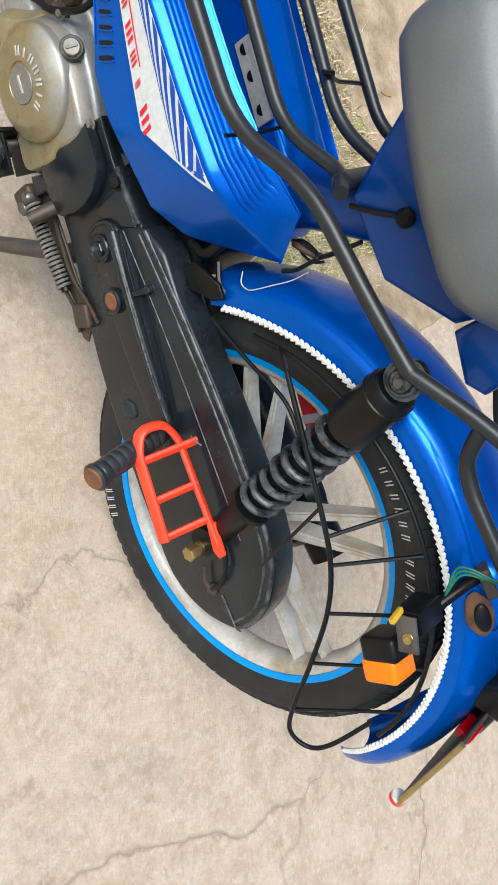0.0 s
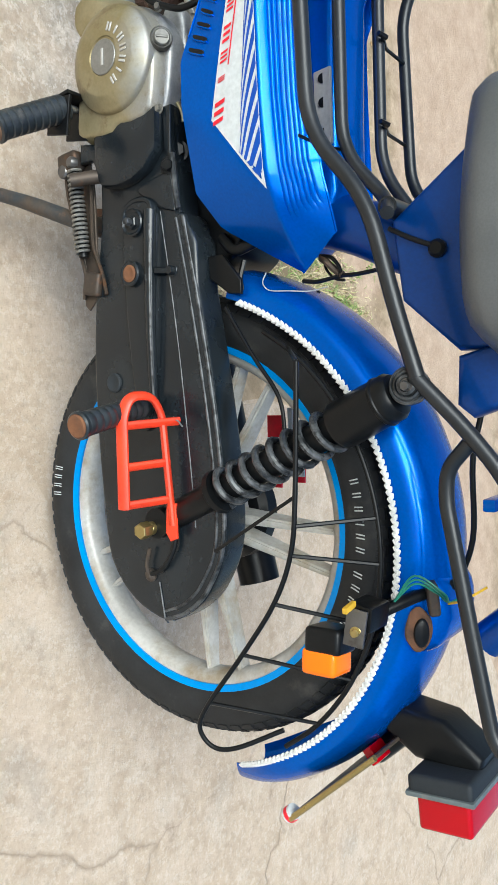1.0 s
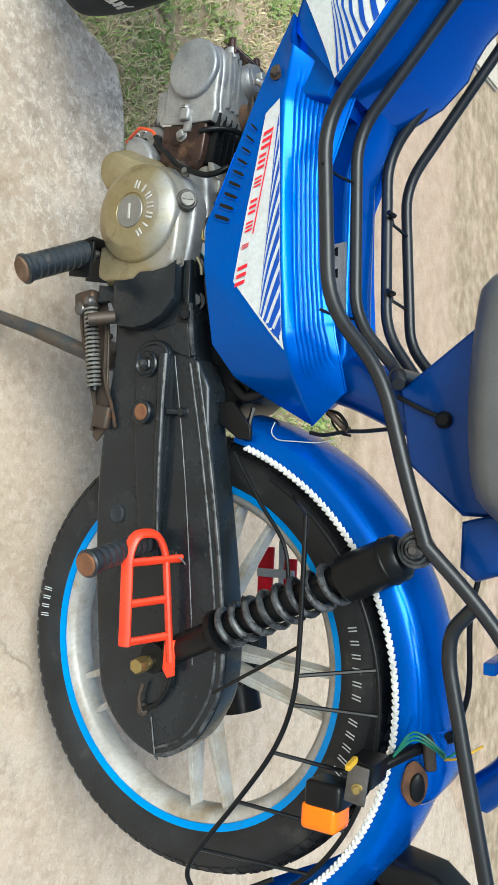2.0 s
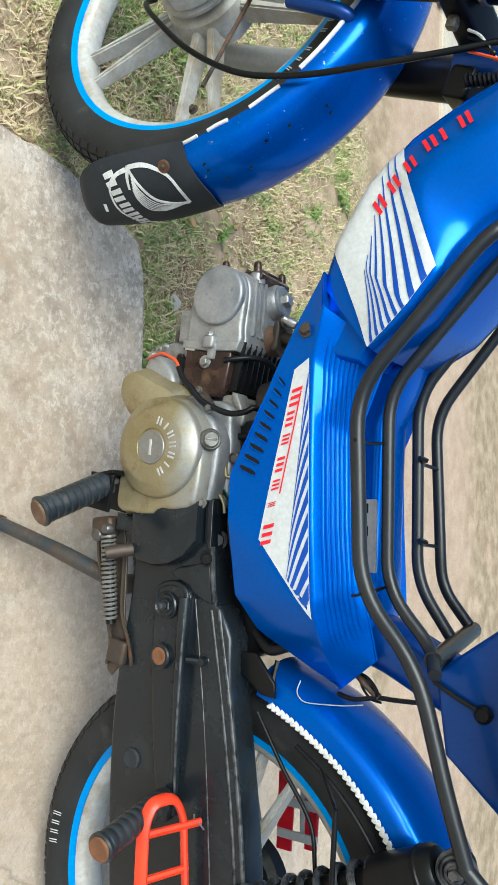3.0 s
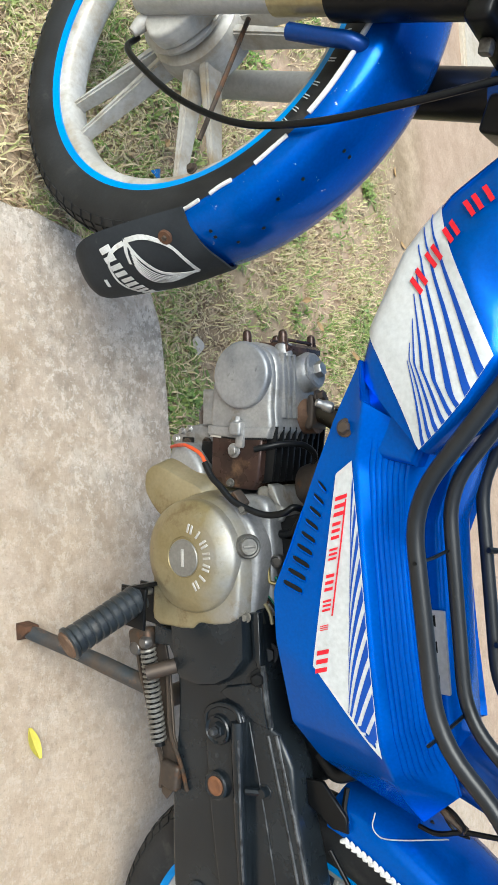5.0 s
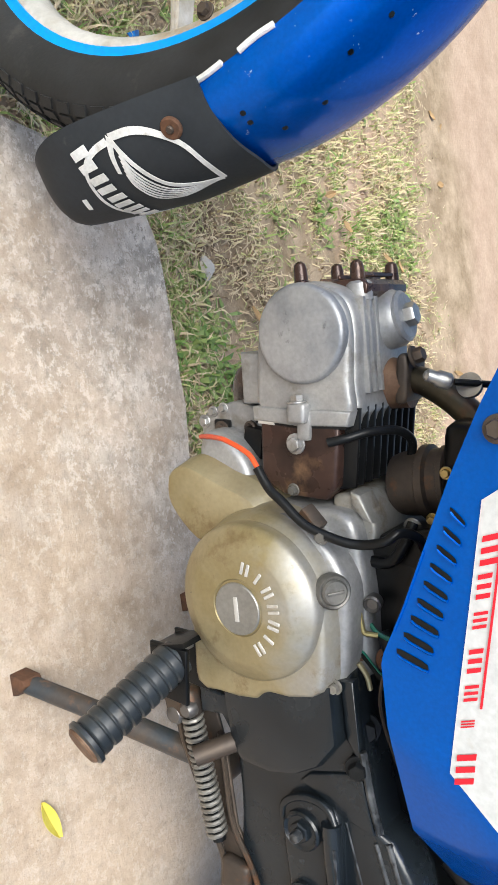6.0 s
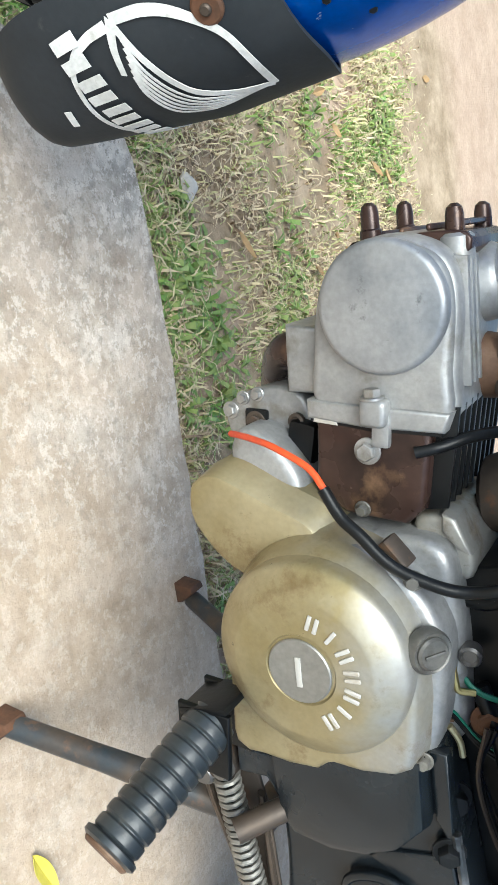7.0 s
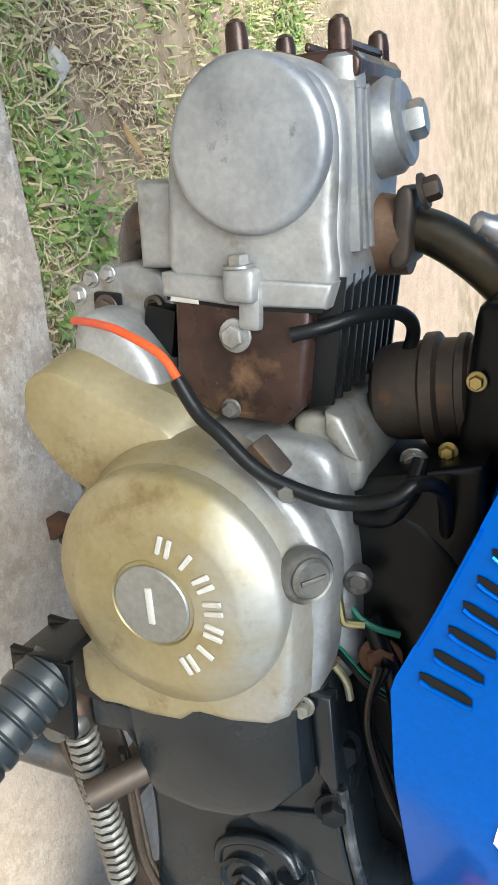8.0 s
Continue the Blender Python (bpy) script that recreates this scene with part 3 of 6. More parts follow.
def weeds(count, seed):
    """Broad green leaves in small rosettes among the dry grass."""
    rnd = random.Random(seed)
    verts, faces = [], []
    while count:
        x, y = rnd.uniform(-1.7, -0.3), rnd.uniform(0.2, 1.15)
        if on_slab(x, y - 0.02) or noise.noise(Vector((x * 7, y * 7, 9))) + (0.35 if y < 0.34 else 0.0) < 0.12 + 0.3 * rnd.random():
            continue
        count -= 1
        turn0 = rnd.uniform(0, 6.28)
        for k in range(rnd.randint(3, 6)):
            ang = turn0 + k * 1.25 + rnd.uniform(-0.4, 0.4)
            ln, w, rise = rnd.uniform(0.014, 0.036), rnd.uniform(0.0018, 0.0044), rnd.uniform(0.004, 0.02)
            d, side = Vector((math.cos(ang), math.sin(ang), 0)), Vector((-math.sin(ang), math.cos(ang), 0))
            b0 = Vector((x, y, -0.03))
            spine_pts = [b0, b0 + d * ln * 0.45 + Vector((0, 0, rise)), b0 + d * ln + Vector((0, 0, rise * 0.8))]
            i = len(verts)
            verts += [spine_pts[0] - side * w * 0.4, spine_pts[0] + side * w * 0.4, spine_pts[1] + side * w, spine_pts[1] - side * w, spine_pts[2]]
            faces += [(i, i + 1, i + 2, i + 3), (i + 3, i + 2, i + 4)]
    me = bpy.data.meshes.new("weeds")
    me.from_pydata([tuple(v) for v in verts], [], faces)
    me.materials.append(surface("weed leaf", (0.15, 0.26, 0.05), (0.33, 0.38, 0.12), 0.45, 0.0, 30, 200, 0.05, (0.4, 0.36, 0.14), (0.66, 0.8), 60))
    return tagged(new("weeds", me), "broad green weed leaves among the dry grass", "weeds", kind="stuff")


weeds(560, 12)


# ---- the moped ----
moped = tagged(new("moped"), "blue moped with cast wheels standing on its centre stand", "moped")
LEFT = Vector((0, -1, 0))
AXLE = Vector((0, 0, 0.315))
FRONT = Matrix.Translation((-1.194, -0.010, 0.276)) @ Matrix.Rotation(radians(-11.8), 4, "Z") @ Matrix.Rotation(radians(-6.4), 4, "X")


def tyre_mesh():
    prof = [(0.2165, -0.021), (0.226, -0.027), (0.238, -0.032), (0.251, -0.034), (0.264, -0.031), (0.2735, -0.024), (0.279, -0.013), (0.281, 0.0)]
    prof = prof + [(r, -h) for r, h in prof[-2::-1]]
    bm = lathe(prof, (0, 0, 0), (0, 1, 0), 96, closed=True)
    for k in range(84):
        a = 2 * math.pi * k / 84
        for sgn in (-1, 1):
            for h, r, t in ((0.018, 0.2768, 0.2), (0.0065, 0.281, 0.05), (0.0268, 0.2702, 0.46)):
                m = Matrix.Rotation(-a - (0.02 if sgn > 0 else 0), 4, "Y") @ Matrix.Translation((r, sgn * h, 0)) @ Matrix.Rotation(sgn * t * 2, 4, "Z")
                sx, sy, sz = 0.0013, 0.0045, 0.0068
                vs = [bm.verts.new(m @ Vector((x, y, z))) for x in (-sx, sx) for y in (-sy, sy) for z in (-sz, sz)]
                for q in ((4, 5, 7, 6), (0, 1, 5, 4), (2, 6, 7, 3), (0, 4, 6, 2), (1, 3, 7, 5)):
                    bm.faces.new([vs[i] for i in q])
    return bm


def rim_mesh():
    prof = [(0.2235, -0.0225), (0.2245, -0.0195), (0.2175, -0.0175), (0.213, -0.011), (0.211, 0.0), (0.213, 0.011), (0.2175, 0.0175), (0.2245, 0.0195),
            (0.2235, 0.0225), (0.217, 0.0222), (0.2095, 0.0195), (0.204, 0.0135), (0.202, 0.0), (0.204, -0.0135), (0.2095, -0.0195), (0.217, -0.0222)]
    return lathe(prof, (0, 0, 0), (0, 1, 0), 80, closed=True)


def spoke_mesh(ang, off):
    """One arm of a twin spoke, from the hub to the rim."""
    bm = bmesh.new()
    m = Matrix.Rotation(-ang, 4, "Y")
    for r0, r1, w0, w1, t0, t1 in ((0.04, 0.2045, 0.011, 0.0055, 0.016, 0.010),):
        o0, o1 = off * 0.35, off
        a = [m @ Vector((r0, s * t0, o0 + q * w0)) for s, q in ((-1, -0.6), (-1, 0.6), (1, 1), (1, -1))]
        b = [m @ Vector((r1, s * t1, o1 + q * w1)) for s, q in ((-1, -0.6), (-1, 0.6), (1, 1), (1, -1))]
        va, vb = [bm.verts.new(p) for p in a], [bm.verts.new(p) for p in b]
        for i in range(4):
            j = (i + 1) % 4
            bm.faces.new((va[i], va[j], vb[j], vb[i]))
        bm.faces.new(va[::-1])
        bm.faces.new(vb)
    bmesh.ops.recalc_face_normals(bm, faces=bm.faces)
    bmesh.ops.bevel(bm, geom=bm.edges[:], offset=0.0025, segments=2, affect="EDGES")
    return bm


def arc_marks(angles, r0, r1, width, y, parent):
    """Plain bars round a tyre, two strokes for each letter."""
    for a in angles:
        bm = bmesh.new()
        m = Matrix.Rotation(-a, 4, "Y")
        for side in (-1, 1):
            block((r1 - r0, 0.0008, width * 0.24), m @ Matrix.Translation(((r0 + r1) / 2, y, side * width * 0.3)) @ Matrix.Rotation(-0.35, 4, "Z"), 0.0003, 1, bm)
        part("tyre_mark", bm, WHITE, parent)


def wheel(name, m, spoke_turn, hub_r, label):
    bm = rim_mesh()
    w = part(name, bm, ALLOY, moped, label)
    w.matrix_basis = m
    part("tyre", tyre_mesh(), RUBBER, w, "black rubber tyre with worn tread and white marks")
    tape = lathe([(0.2172, -0.0246), (0.2272, -0.0272), (0.2275, -0.0235), (0.2172, -0.0218)], (0, 0, 0), (0, 1, 0), 96, closed=True)
    part("rim_tape", tape, TAPE, w, "bright blue tape ring")
    tape = lathe([(0.2172, 0.0246), (0.2272, 0.0272), (0.2275, 0.0235), (0.2172, 0.0218)], (0, 0, 0), (0, 1, 0), 96, closed=True)
    part("rim_tape", tape, TAPE, w, "bright blue tape ring")
    hub = lathe([(0, -0.04), (0.018, -0.04), (0.022, -0.035), (0.05, -0.03), (hub_r, -0.022), (hub_r + 0.003, 0.0), (hub_r, 0.024), (0.05, 0.032), (0.02, 0.042), (0, 0.042)],
                (0, 0, 0), (0, 1, 0), 40)
    part("hub", hub, ALLOY, w, "cast drum hub")
    for k in range(5):
        for off in (-0.026, 0.026):
            part("spoke", spoke_mesh(radians(spoke_turn + 72 * k), off), ALLOY, w)
    return w


rear = wheel("rear_wheel", Matrix.Translation(AXLE), 8.5, 0.055, "dusty cast rear wheel lifted off the slab")
arc_marks([radians(256.5 + 2.9 * k) for k in range(4)], 0.243, 0.256, 0.0055, -0.0345, rear)
arc_marks([radians(d) for d in (103, 99.5, 96, 92.5, 89, 85.5, 79, 75.5, 72, 68.5, 65)], 0.241, 0.256, 0.0065, -0.0345, rear)
front = wheel("front_wheel", FRONT, 2, 0.062, "pale cast front wheel turned to one side")
arc_marks([radians(234 - 4.2 * k) for k in range(4)], 0.243, 0.256, 0.0055, -0.0345, front)
arc_marks([radians(d) for d in (64, 60, 56, 49, 45, 41, 37)], 0.229, 0.241, 0.0055, -0.0325, front)
# the tyre's size, moulded in white
size_text = bpy.data.curves.new("size", "FONT")
size_text.body, size_text.size, size_text.align_x, size_text.extrude = "2.50-17", 0.021, "CENTER", 0.0004
size_text.space_character = 1.35
holder_ob = bpy.data.objects.new("size", size_text)
me = bpy.data.meshes.new_from_object(holder_ob)
bpy.data.objects.remove(holder_ob)
bm = bmesh.new()
bm.from_mesh(me)
for v in bm.verts:
    a = radians(160) - v.co.x / 0.246
    r = 0.241 + v.co.y
    v.co = Vector((math.cos(a) * r, -0.0352 + 0.25 * abs(r - 0.25) - v.co.z, math.sin(a) * r))
part("tyre_mark", bm, WHITE, front, "white tyre size lettering")


def fender(a0, a1, edge, crest, half, centre, n=44, ends=(0.75, 0.45)):
    """A mudguard: a rounded channel bent round the wheel. Angles from the tail, in degrees."""
    rows = []
    for i in range(n + 1):
        t = i / n
        a = radians(a0 + (a1 - a0) * t)
        taper = 1.0
        head = 0.24 if ends[0] < 0.5 else 0.12
        if t < head:
            taper = ends[0] + (1 - ends[0]) * math.sin(t / head * math.pi / 2)
        if t > 0.88:
            taper = ends[1] + (1 - ends[1]) * math.sin((1 - t) / 0.12 * math.pi / 2)
        row = []
        for k in range(17):
            s = (k / 16 * 2 - 1) * math.pi / 2
            low = edge + (crest - edge) * (1 - taper) * 0.65
            r = low + (crest - low) * (math.cos(s) ** 0.62 if math.cos(s) > 1e-6 else 0)
            row.append(Vector(centre) + Vector((math.cos(a) * r, half * math.sin(s) * taper, math.sin(a) * r)))
        rows.append(row)
    return rows


def braid(points, r, step=0.0036):
    """A white plaited edging along a line of points."""
    line = smooth_line(points, 4)
    bm = bmesh.new()
    out, run = [], 0.0
    for a, b in zip(line, line[1:]):
        d = (b - a).length
        while run < d:
            out.append(a.lerp(b, run / d))
            run += step
        run -= d
    for i, p in enumerate(out[:-1]):
        t = (out[i + 1] - p).normalized()
        s = t.cross(Vector((0, 1, 0))).normalized()
        m = Matrix.Translation(p + s * (0.0009 if i % 2 else -0.0009)) @ t.to_track_quat("X", "Z").to_matrix().to_4x4() @ Matrix.Rotation(0.6 if i % 2 else -0.6, 4, "Y")
        bmesh.ops.create_icosphere(bm, subdivisions=1, radius=r, matrix=m @ Matrix.Diagonal((1.25, 0.7, 0.75, 1)))
    return bm


rf = fender(8, 166, 0.286, 0.326, 0.062, (0.011, 0, 0.336), ends=(0.5, 0.9))
rear_fender = part("rear_fender", skin(rf, 0.002), BLUE, moped, "glossy blue rear mudguard")
part("edge_trim", braid([r[0] + Vector((0, -0.003, 0)) for r in rf[1:-1:2]], 0.0040), ROPE, rear_fender, "white braided edging")


# body panels
MID = -0.012
PX = [-0.737, -0.69, -0.645, -0.56, -0.523, -0.46, -0.385, -0.345, -0.31, -0.288]
LOWZ = [0.520, 0.488, 0.462, 0.4195, 0.3990, 0.396, 0.394, 0.417, 0.470, 0.505]
LOWY = [-0.122, -0.118, -0.115, -0.113, -0.113, -0.111, -0.107, -0.094, -0.070, -0.056]
RIDZ = [0.532, 0.521, 0.508, 0.505, 0.505, 0.505, 0.507, 0.507, 0.507, 0.509]
RIDY = [-0.134, -0.130, -0.123, -0.119, -0.118, -0.116, -0.111, -0.098, -0.074, -0.058]
TOPZ = [0.60, 0.592, 0.577, 0.541, 0.541, 0.543, 0.549, 0.554, 0.556, 0.524]
TOPY = [-0.105, -0.096, -0.082, -0.078, -0.077, -0.075, -0.068, -0.058, -0.046, -0.044]


def along(xs, vals, x):
    return float(np.interp(x, xs, vals))


def panel_y(x, z, lift=0.0012):
    """The side panel's lower face, a little proud of it."""
    z0, z1 = along(PX, LOWZ, x), along(PX, RIDZ, x)
    t = min(1.0, max(0.0, (z - z0) / max(z1 - z0, 1e-4)))
    return along(PX, LOWY, x) + (along(PX, RIDY, x) - along(PX, LOWY, x)) * t - lift


def side_panel(sign):
    rows = []
    for i in range(61 if sign < 0 else 52):
        f = i / 60
        xl, xr, xt = (x0 + (x1 - x0) * f for x0, x1 in ((-0.737, -0.288), (-0.698, -0.288), (-0.650, -0.325)))
        lo, ri, to = ((along(PX, ys, x), along(PX, zs, x)) for x, ys, zs in ((xl, LOWY, LOWZ), (xr, RIDY, RIDZ), (xt, TOPY, TOPZ)))
        row = []
        for k in range(7):
            t = k / 6
            row.append((xl + (xr - xl) * t, lo[0] + (ri[0] - lo[0]) * t, lo[1] + (ri[1] - lo[1]) * t))
        # the ridge is rounded
        a, b, c = Vector(row[-1]), Vector((xr, *ri)), Vector((xt, *to))
        p, q = b + (Vector(row[-2]) - b).normalized() * 0.0035, b + (c - b).normalized() * 0.0035
        row.pop()
        for k in range(5):
            t = k / 4
            row.append(tuple(p * (1 - t) ** 2 + b * 2 * t * (1 - t) + q * t * t))
        mid = 0.0010 if 0.06 < f < 0.9 else 0.0
        wide = math.hypot(to[0] - ri[0], to[1] - ri[1])
        for k in range(3, 41):
            t = k / 40
            if wide > 0.052:
                t = k * 0.0013 / wide if k <= 36 else 0.0468 / wide + (1 - 0.0468 / wide) * (k - 36) / 4
            groove = mid if 9 < k < 37 and k % 4 == 2 else 0.0
            row.append((xr + (xt - xr) * t, ri[0] + (to[0] - ri[0]) * t + groove * 0.6, ri[1] + (to[1] - ri[1]) * t - groove))
        row.append((xt, to[0] + 0.012, to[1] - 0.03))
        # behind the sticker the panel folds in towards the frame
        row = [(x, y + 0.2 * max(0.0, x + 0.441 - (z - 0.431) * 1.0), z) for x, y, z in row]
        rows.append([(x, y if sign < 0 else 2 * MID - y, z) for x, y, z in row])
    # the front edge is turned in against the tank
    rows.insert(0, [(x + 0.006, y - sign * 0.03, z) for x, y, z in rows[0]])
    return skin(rows, 0.002, away=(0, sign, 0))


left_panel = part("side_panel", side_panel(-1), BLUE, moped, "glossy blue side panel with ribs and a striped white sticker")
right_panel = part("side_panel", side_panel(1), BLUE, moped)

# louvres of the panel
for k in range(9):
    x0 = -0.531 - 0.0121 * k
    z0 = along(PX, LOWZ, x0) + 0.009
    ln = 0.0215 - 0.0016 * k
    bm = bmesh.new()
    wide = 0.0052 - 0.0002 * k
    a0, b0 = Vector((x0, z0)), Vector((x0 + 0.009, z0 + ln))
    rows = []
    for i in range(7):
        t = i / 6
        c = a0.lerp(b0, t)
        w = wide / 2 * (0.6 if i in (0, 6) else 1.0)
        rows.append([(c.x + d * w, panel_y(c.x + d * w, c.y, 0.0007), c.y) for d in (-1, 0, 1)])
    skin(rows, 0.0006, bm, away=LEFT)
    slot = part("louvre", bm, BLACK, left_panel, "dark vent slot")
    lip = [Vector((p[2][0] + 0.0008, p[2][1] - 0.0002, p[2][2])) for p in rows]
    part("lip", tube(lip, 0.0011, 0.0001, 6, steps=1), BLUE, slot)
edge = [(x, along(PX, LOWY, x) - 0.0006, along(PX, LOWZ, x) + 0.001) for x in (-0.60, -0.587, -0.575, -0.563, -0.552, -0.545)]
part("worn_edge", tube(edge, 0.0009, 0.0001, 6, steps=1), CHIPPED, left_panel, "paint rubbed pale along the lower edge")


def on_panel(poly, lift, cuts=10):
    """A thin film on the panel's lower face, bounded by two lines of x and z."""
    low, high = poly
    rows = []
    for i in range(cuts + 1):
        t = i / cuts
        p, q = (Vector(l[0]).lerp(Vector(l[1]), t) for l in (low, high))
        row = []
        for k in range(5):
            s = p.lerp(q, k / 4)
            row.append((s.x, panel_y(s.x, s.y, lift), s.y))
        rows.append(row)
    return skin(rows, 0.0003, away=LEFT)


sticker = part("sticker", on_panel((((-0.634, 0.484), (-0.450, 0.4395)), ((-0.645, 0.5035), (-0.368, 0.5035))), 0.0008, 24), WHITE, left_panel, "white sticker with navy stripes and red lettering bars")
part("sticker_edge", on_panel((((-0.450, 0.4397), (-0.3685, 0.503)), ((-0.454, 0.444), (-0.372, 0.5035))), 0.0008, 8), WHITE, sticker)
def sweep(x0, half, length, drop):
    """A tapering stripe that sweeps back and down from the ridge, cut off at the sticker's rear edge."""
    rows = []
    for i in range(15):
        t = i / 14
        x, z = x0 + length * t, 0.5032 - drop * (0.35 * t + 0.65 * (1 - (1 - t) ** 1.8))
        h = half * (1 - t) ** 0.8 + 0.0004
        limit = -0.4545 + (z - 0.440) * 1.294
        a, b = min(x - h, limit - 0.0006), min(x + h, limit)
        rows.append([(a, panel_y(a, z, 0.0014), z), ((a + b) / 2, panel_y((a + b) / 2, z, 0.0014), z), (b, panel_y(b, z, 0.0014), z)])
        if x - h > limit:
            break
    return skin(rows, 0.0003, away=LEFT)


for k in range(10):
    f = k / 9
    part("stripe", sweep(-0.624 + 0.0252 * k, 0.0050 + 0.0034 * f, 0.08 + 0.03 * f, 0.011 + 0.032 * f), NAVY, sticker)
for k, w in enumerate((0.019, 0.016, 0.011, 0.016, 0.011, 0.005, 0.022)):
    x = -0.612 + 0.0245 * k
    base = 0.4825 - 0.24 * (x + 0.612)
    h = 0.0135 if k in (0, 6) else 0.0095
    bm = bmesh.new()
    # two plain strokes for each letter
    for dx, ww in ((0, w * 0.2), (w * 0.4, w * 0.2), (w * 0.8, w * 0.2)):
        r = [[(x + dx + a - 0.25 * b, panel_y(x + dx + a, base + b - 0.236 * (dx + a), 0.0020), base + b - 0.236 * (dx + a)) for b in (0, h / 2, h)] for a in (0, ww)]
        skin(r, 0.0002, bm, away=LEFT)
    part("lettering", bm, RED, sticker, "red lettering as plain bars")

bm = bmesh.new()
r = [[(x, panel_y(x, 0.4825 - 0.24 * (x + 0.612) + 0.0112 + d, 0.0020), 0.4825 - 0.24 * (x + 0.612) + 0.0112 + d) for d in (0, 0.0016)] for x in (-0.61, -0.57, -0.53, -0.50)]
part("underline", skin(r, 0.0002, bm, away=LEFT), RED, sticker)

# spine between the panels
spine = [(-0.68, 0.53), (-0.66, 0.47), (-0.58, 0.43), (-0.4, 0.41), (-0.33, 0.46), (-0.31, 0.5), (-0.335, 0.535), (-0.37, 0.552), (-0.45, 0.552), (-0.58, 0.556), (-0.65, 0.585)]
part("frame_spine", prism(spine, -0.043, 0.03, 0.012), BLUE, moped, "blue pressed frame between the side panels")
b = bmesh.new()
block((0.080, 0.004, 0.024), pose(-0.457, -0.0475, 0.540, 12, 0, 0), 0.002, 2, b)
plate = part("frame_plate", b, LEG, moped, "bare metal lug plate with holes")
for x in (-0.487, -0.462, -0.43):
    part("hole", disc((x, -0.0493, 0.541), (0, -1, 0.2), 0.0055, 0.0006, 0.0002, 14), BLACK, plate)
part("panel_bolt", bolt((-0.676, -0.121, 0.499), (-0.1, -1, 0.05), 0.0062, 0.007), RUSTY, left_panel, "brass-coloured bolt with washer")


# fuel tank in front of the rider
TANK = [((-0.652, 0.522), (-1, 0.94), 0.100, 0.030), ((-0.676, 0.539), (-1, 0.94), 0.113, 0.046), ((-0.700, 0.557), (-1, 0.94), 0.120, 0.057),
        ((-0.726, 0.576), (-1, 0.96), 0.124, 0.066), ((-0.776, 0.617), (-1, 1.0), 0.125, 0.074), ((-0.814, 0.661), (-1, 1.15), 0.122, 0.076),
        ((-0.838, 0.712), (-1, 1.5), 0.117, 0.076), ((-0.858, 0.765), (-1, 1.9), 0.108, 0.076), ((-0.87, 0.80), (-1, 2.3), 0.08, 0.06)]


def tank_at(s):
    i = min(int(s), len(TANK) - 2)
    t = s - i
    a, b = TANK[i], TANK[i + 1]
    mixv = lambda p, q: p + (q - p) * t
    return ((mixv(a[0][0], b[0][0]), mixv(a[0][1], b[0][1])), (mixv(a[1][0], b[1][0]), mixv(a[1][1], b[1][1])), mixv(a[2], b[2]), mixv(a[3], b[3]))


def tank_side(s, h, lift=0.0):
    """A point on the tank's left side: s counts the stations forward, h runs from -1 below to 1 above.
    A soft crease runs along the side, high at the back and low in front."""
    s = min(max(s, 0.0), len(TANK) - 1.001)
    c, t, w, hh = tank_at(s)
    tv = Vector((t[0], 0, t[1])).normalized()
    up = Vector((tv.z, 0, -tv.x))
    crease = 0.72 - 0.92 * min(1.0, max(0.0, (s - 3.7) / 0.75))
    if h < crease:
        u = (crease - h) / (1 + crease)
        y = (1 - (0.10 + 0.16 * min(1.0, max(0.0, s - 3.7))) * u ** 1.4) * (1 - u ** 16) ** 0.35
    else:
        u = (h - crease) / (1 - crease)
        y = (1 - (0.07 + 0.12 * min(1.0, max(0.0, s - 3.7))) * u) * (1 - u ** 7) ** 0.4
    low = 1.10 if h < 0 else 1.0 + 0.08 * min(1.0, max(0.0, 4.0 - s))
    return Vector((c[0], MID - (y * w + lift), c[1])) + up * h * (hh * low + (lift if h < -0.6 else 0.0))


def tank_row(f, n=48):
    ring = []
    for k in range(n + 1):
        h = math.cos(math.pi * k / n)
        start = 1.38 - 0.3 * h
        ring.append(tank_side(start + (len(TANK) - 1.001 - start) * f, h))
    slim = 0.5 + 0.5 * min(1.0, f * 1.6)
    return ring + [Vector((p.x, MID + (MID - p.y) * slim, p.z)) for p in ring[-2:0:-1]]


bm = skin([tank_row(i / 40) for i in range(41)], close=True)
bmesh.ops.holes_fill(bm, edges=bm.edges[:], sides=120)
tank = finish(bm, "fuel_tank", BLUE, moped, "glossy blue fuel tank with white striped sticker", angle=50)

part("tank_mount", prism([(-0.744, 0.535), (-0.72, 0.514), (-0.65, 0.508), (-0.635, 0.56), (-0.70, 0.595), (-0.742, 0.565)], -0.114, 0.08, 0.010, 3), BLUE, moped, "blue mount between tank and side panel")

# the tank's sticker: a four-cornered field, u forward and v upward
TA, TB, TD, TC = (2.9, -0.95), (4.85, -0.95), (1.1, 0.82), (3.72, 0.80)


def tank_field(u, v, lift):
    s = (TA[0] + (TB[0] - TA[0]) * u) * (1 - v) + (TD[0] + (TC[0] - TD[0]) * u) * v
    h = (TA[1] + (TB[1] - TA[1]) * u) * (1 - v) + (TD[1] + (TC[1] - TD[1]) * u) * v
    return tank_side(s, h, lift)


def stripe_on_tank(ua, ub, wa, wb, v0):
    """A stripe that widens from its start inside the field to the field's upper edge."""
    rows = []
    for k in range(25):
        f = k / 24
        u = ua + (ub - ua) * f ** 0.9
        w = wa + (wb - wa) * f
        rows.append([tank_field(u + w * (i / 2 - 0.5), v0 + (1 - v0) * f, 0.0018) for i in range(3)])
    return skin(rows, 0.0003, away=LEFT)


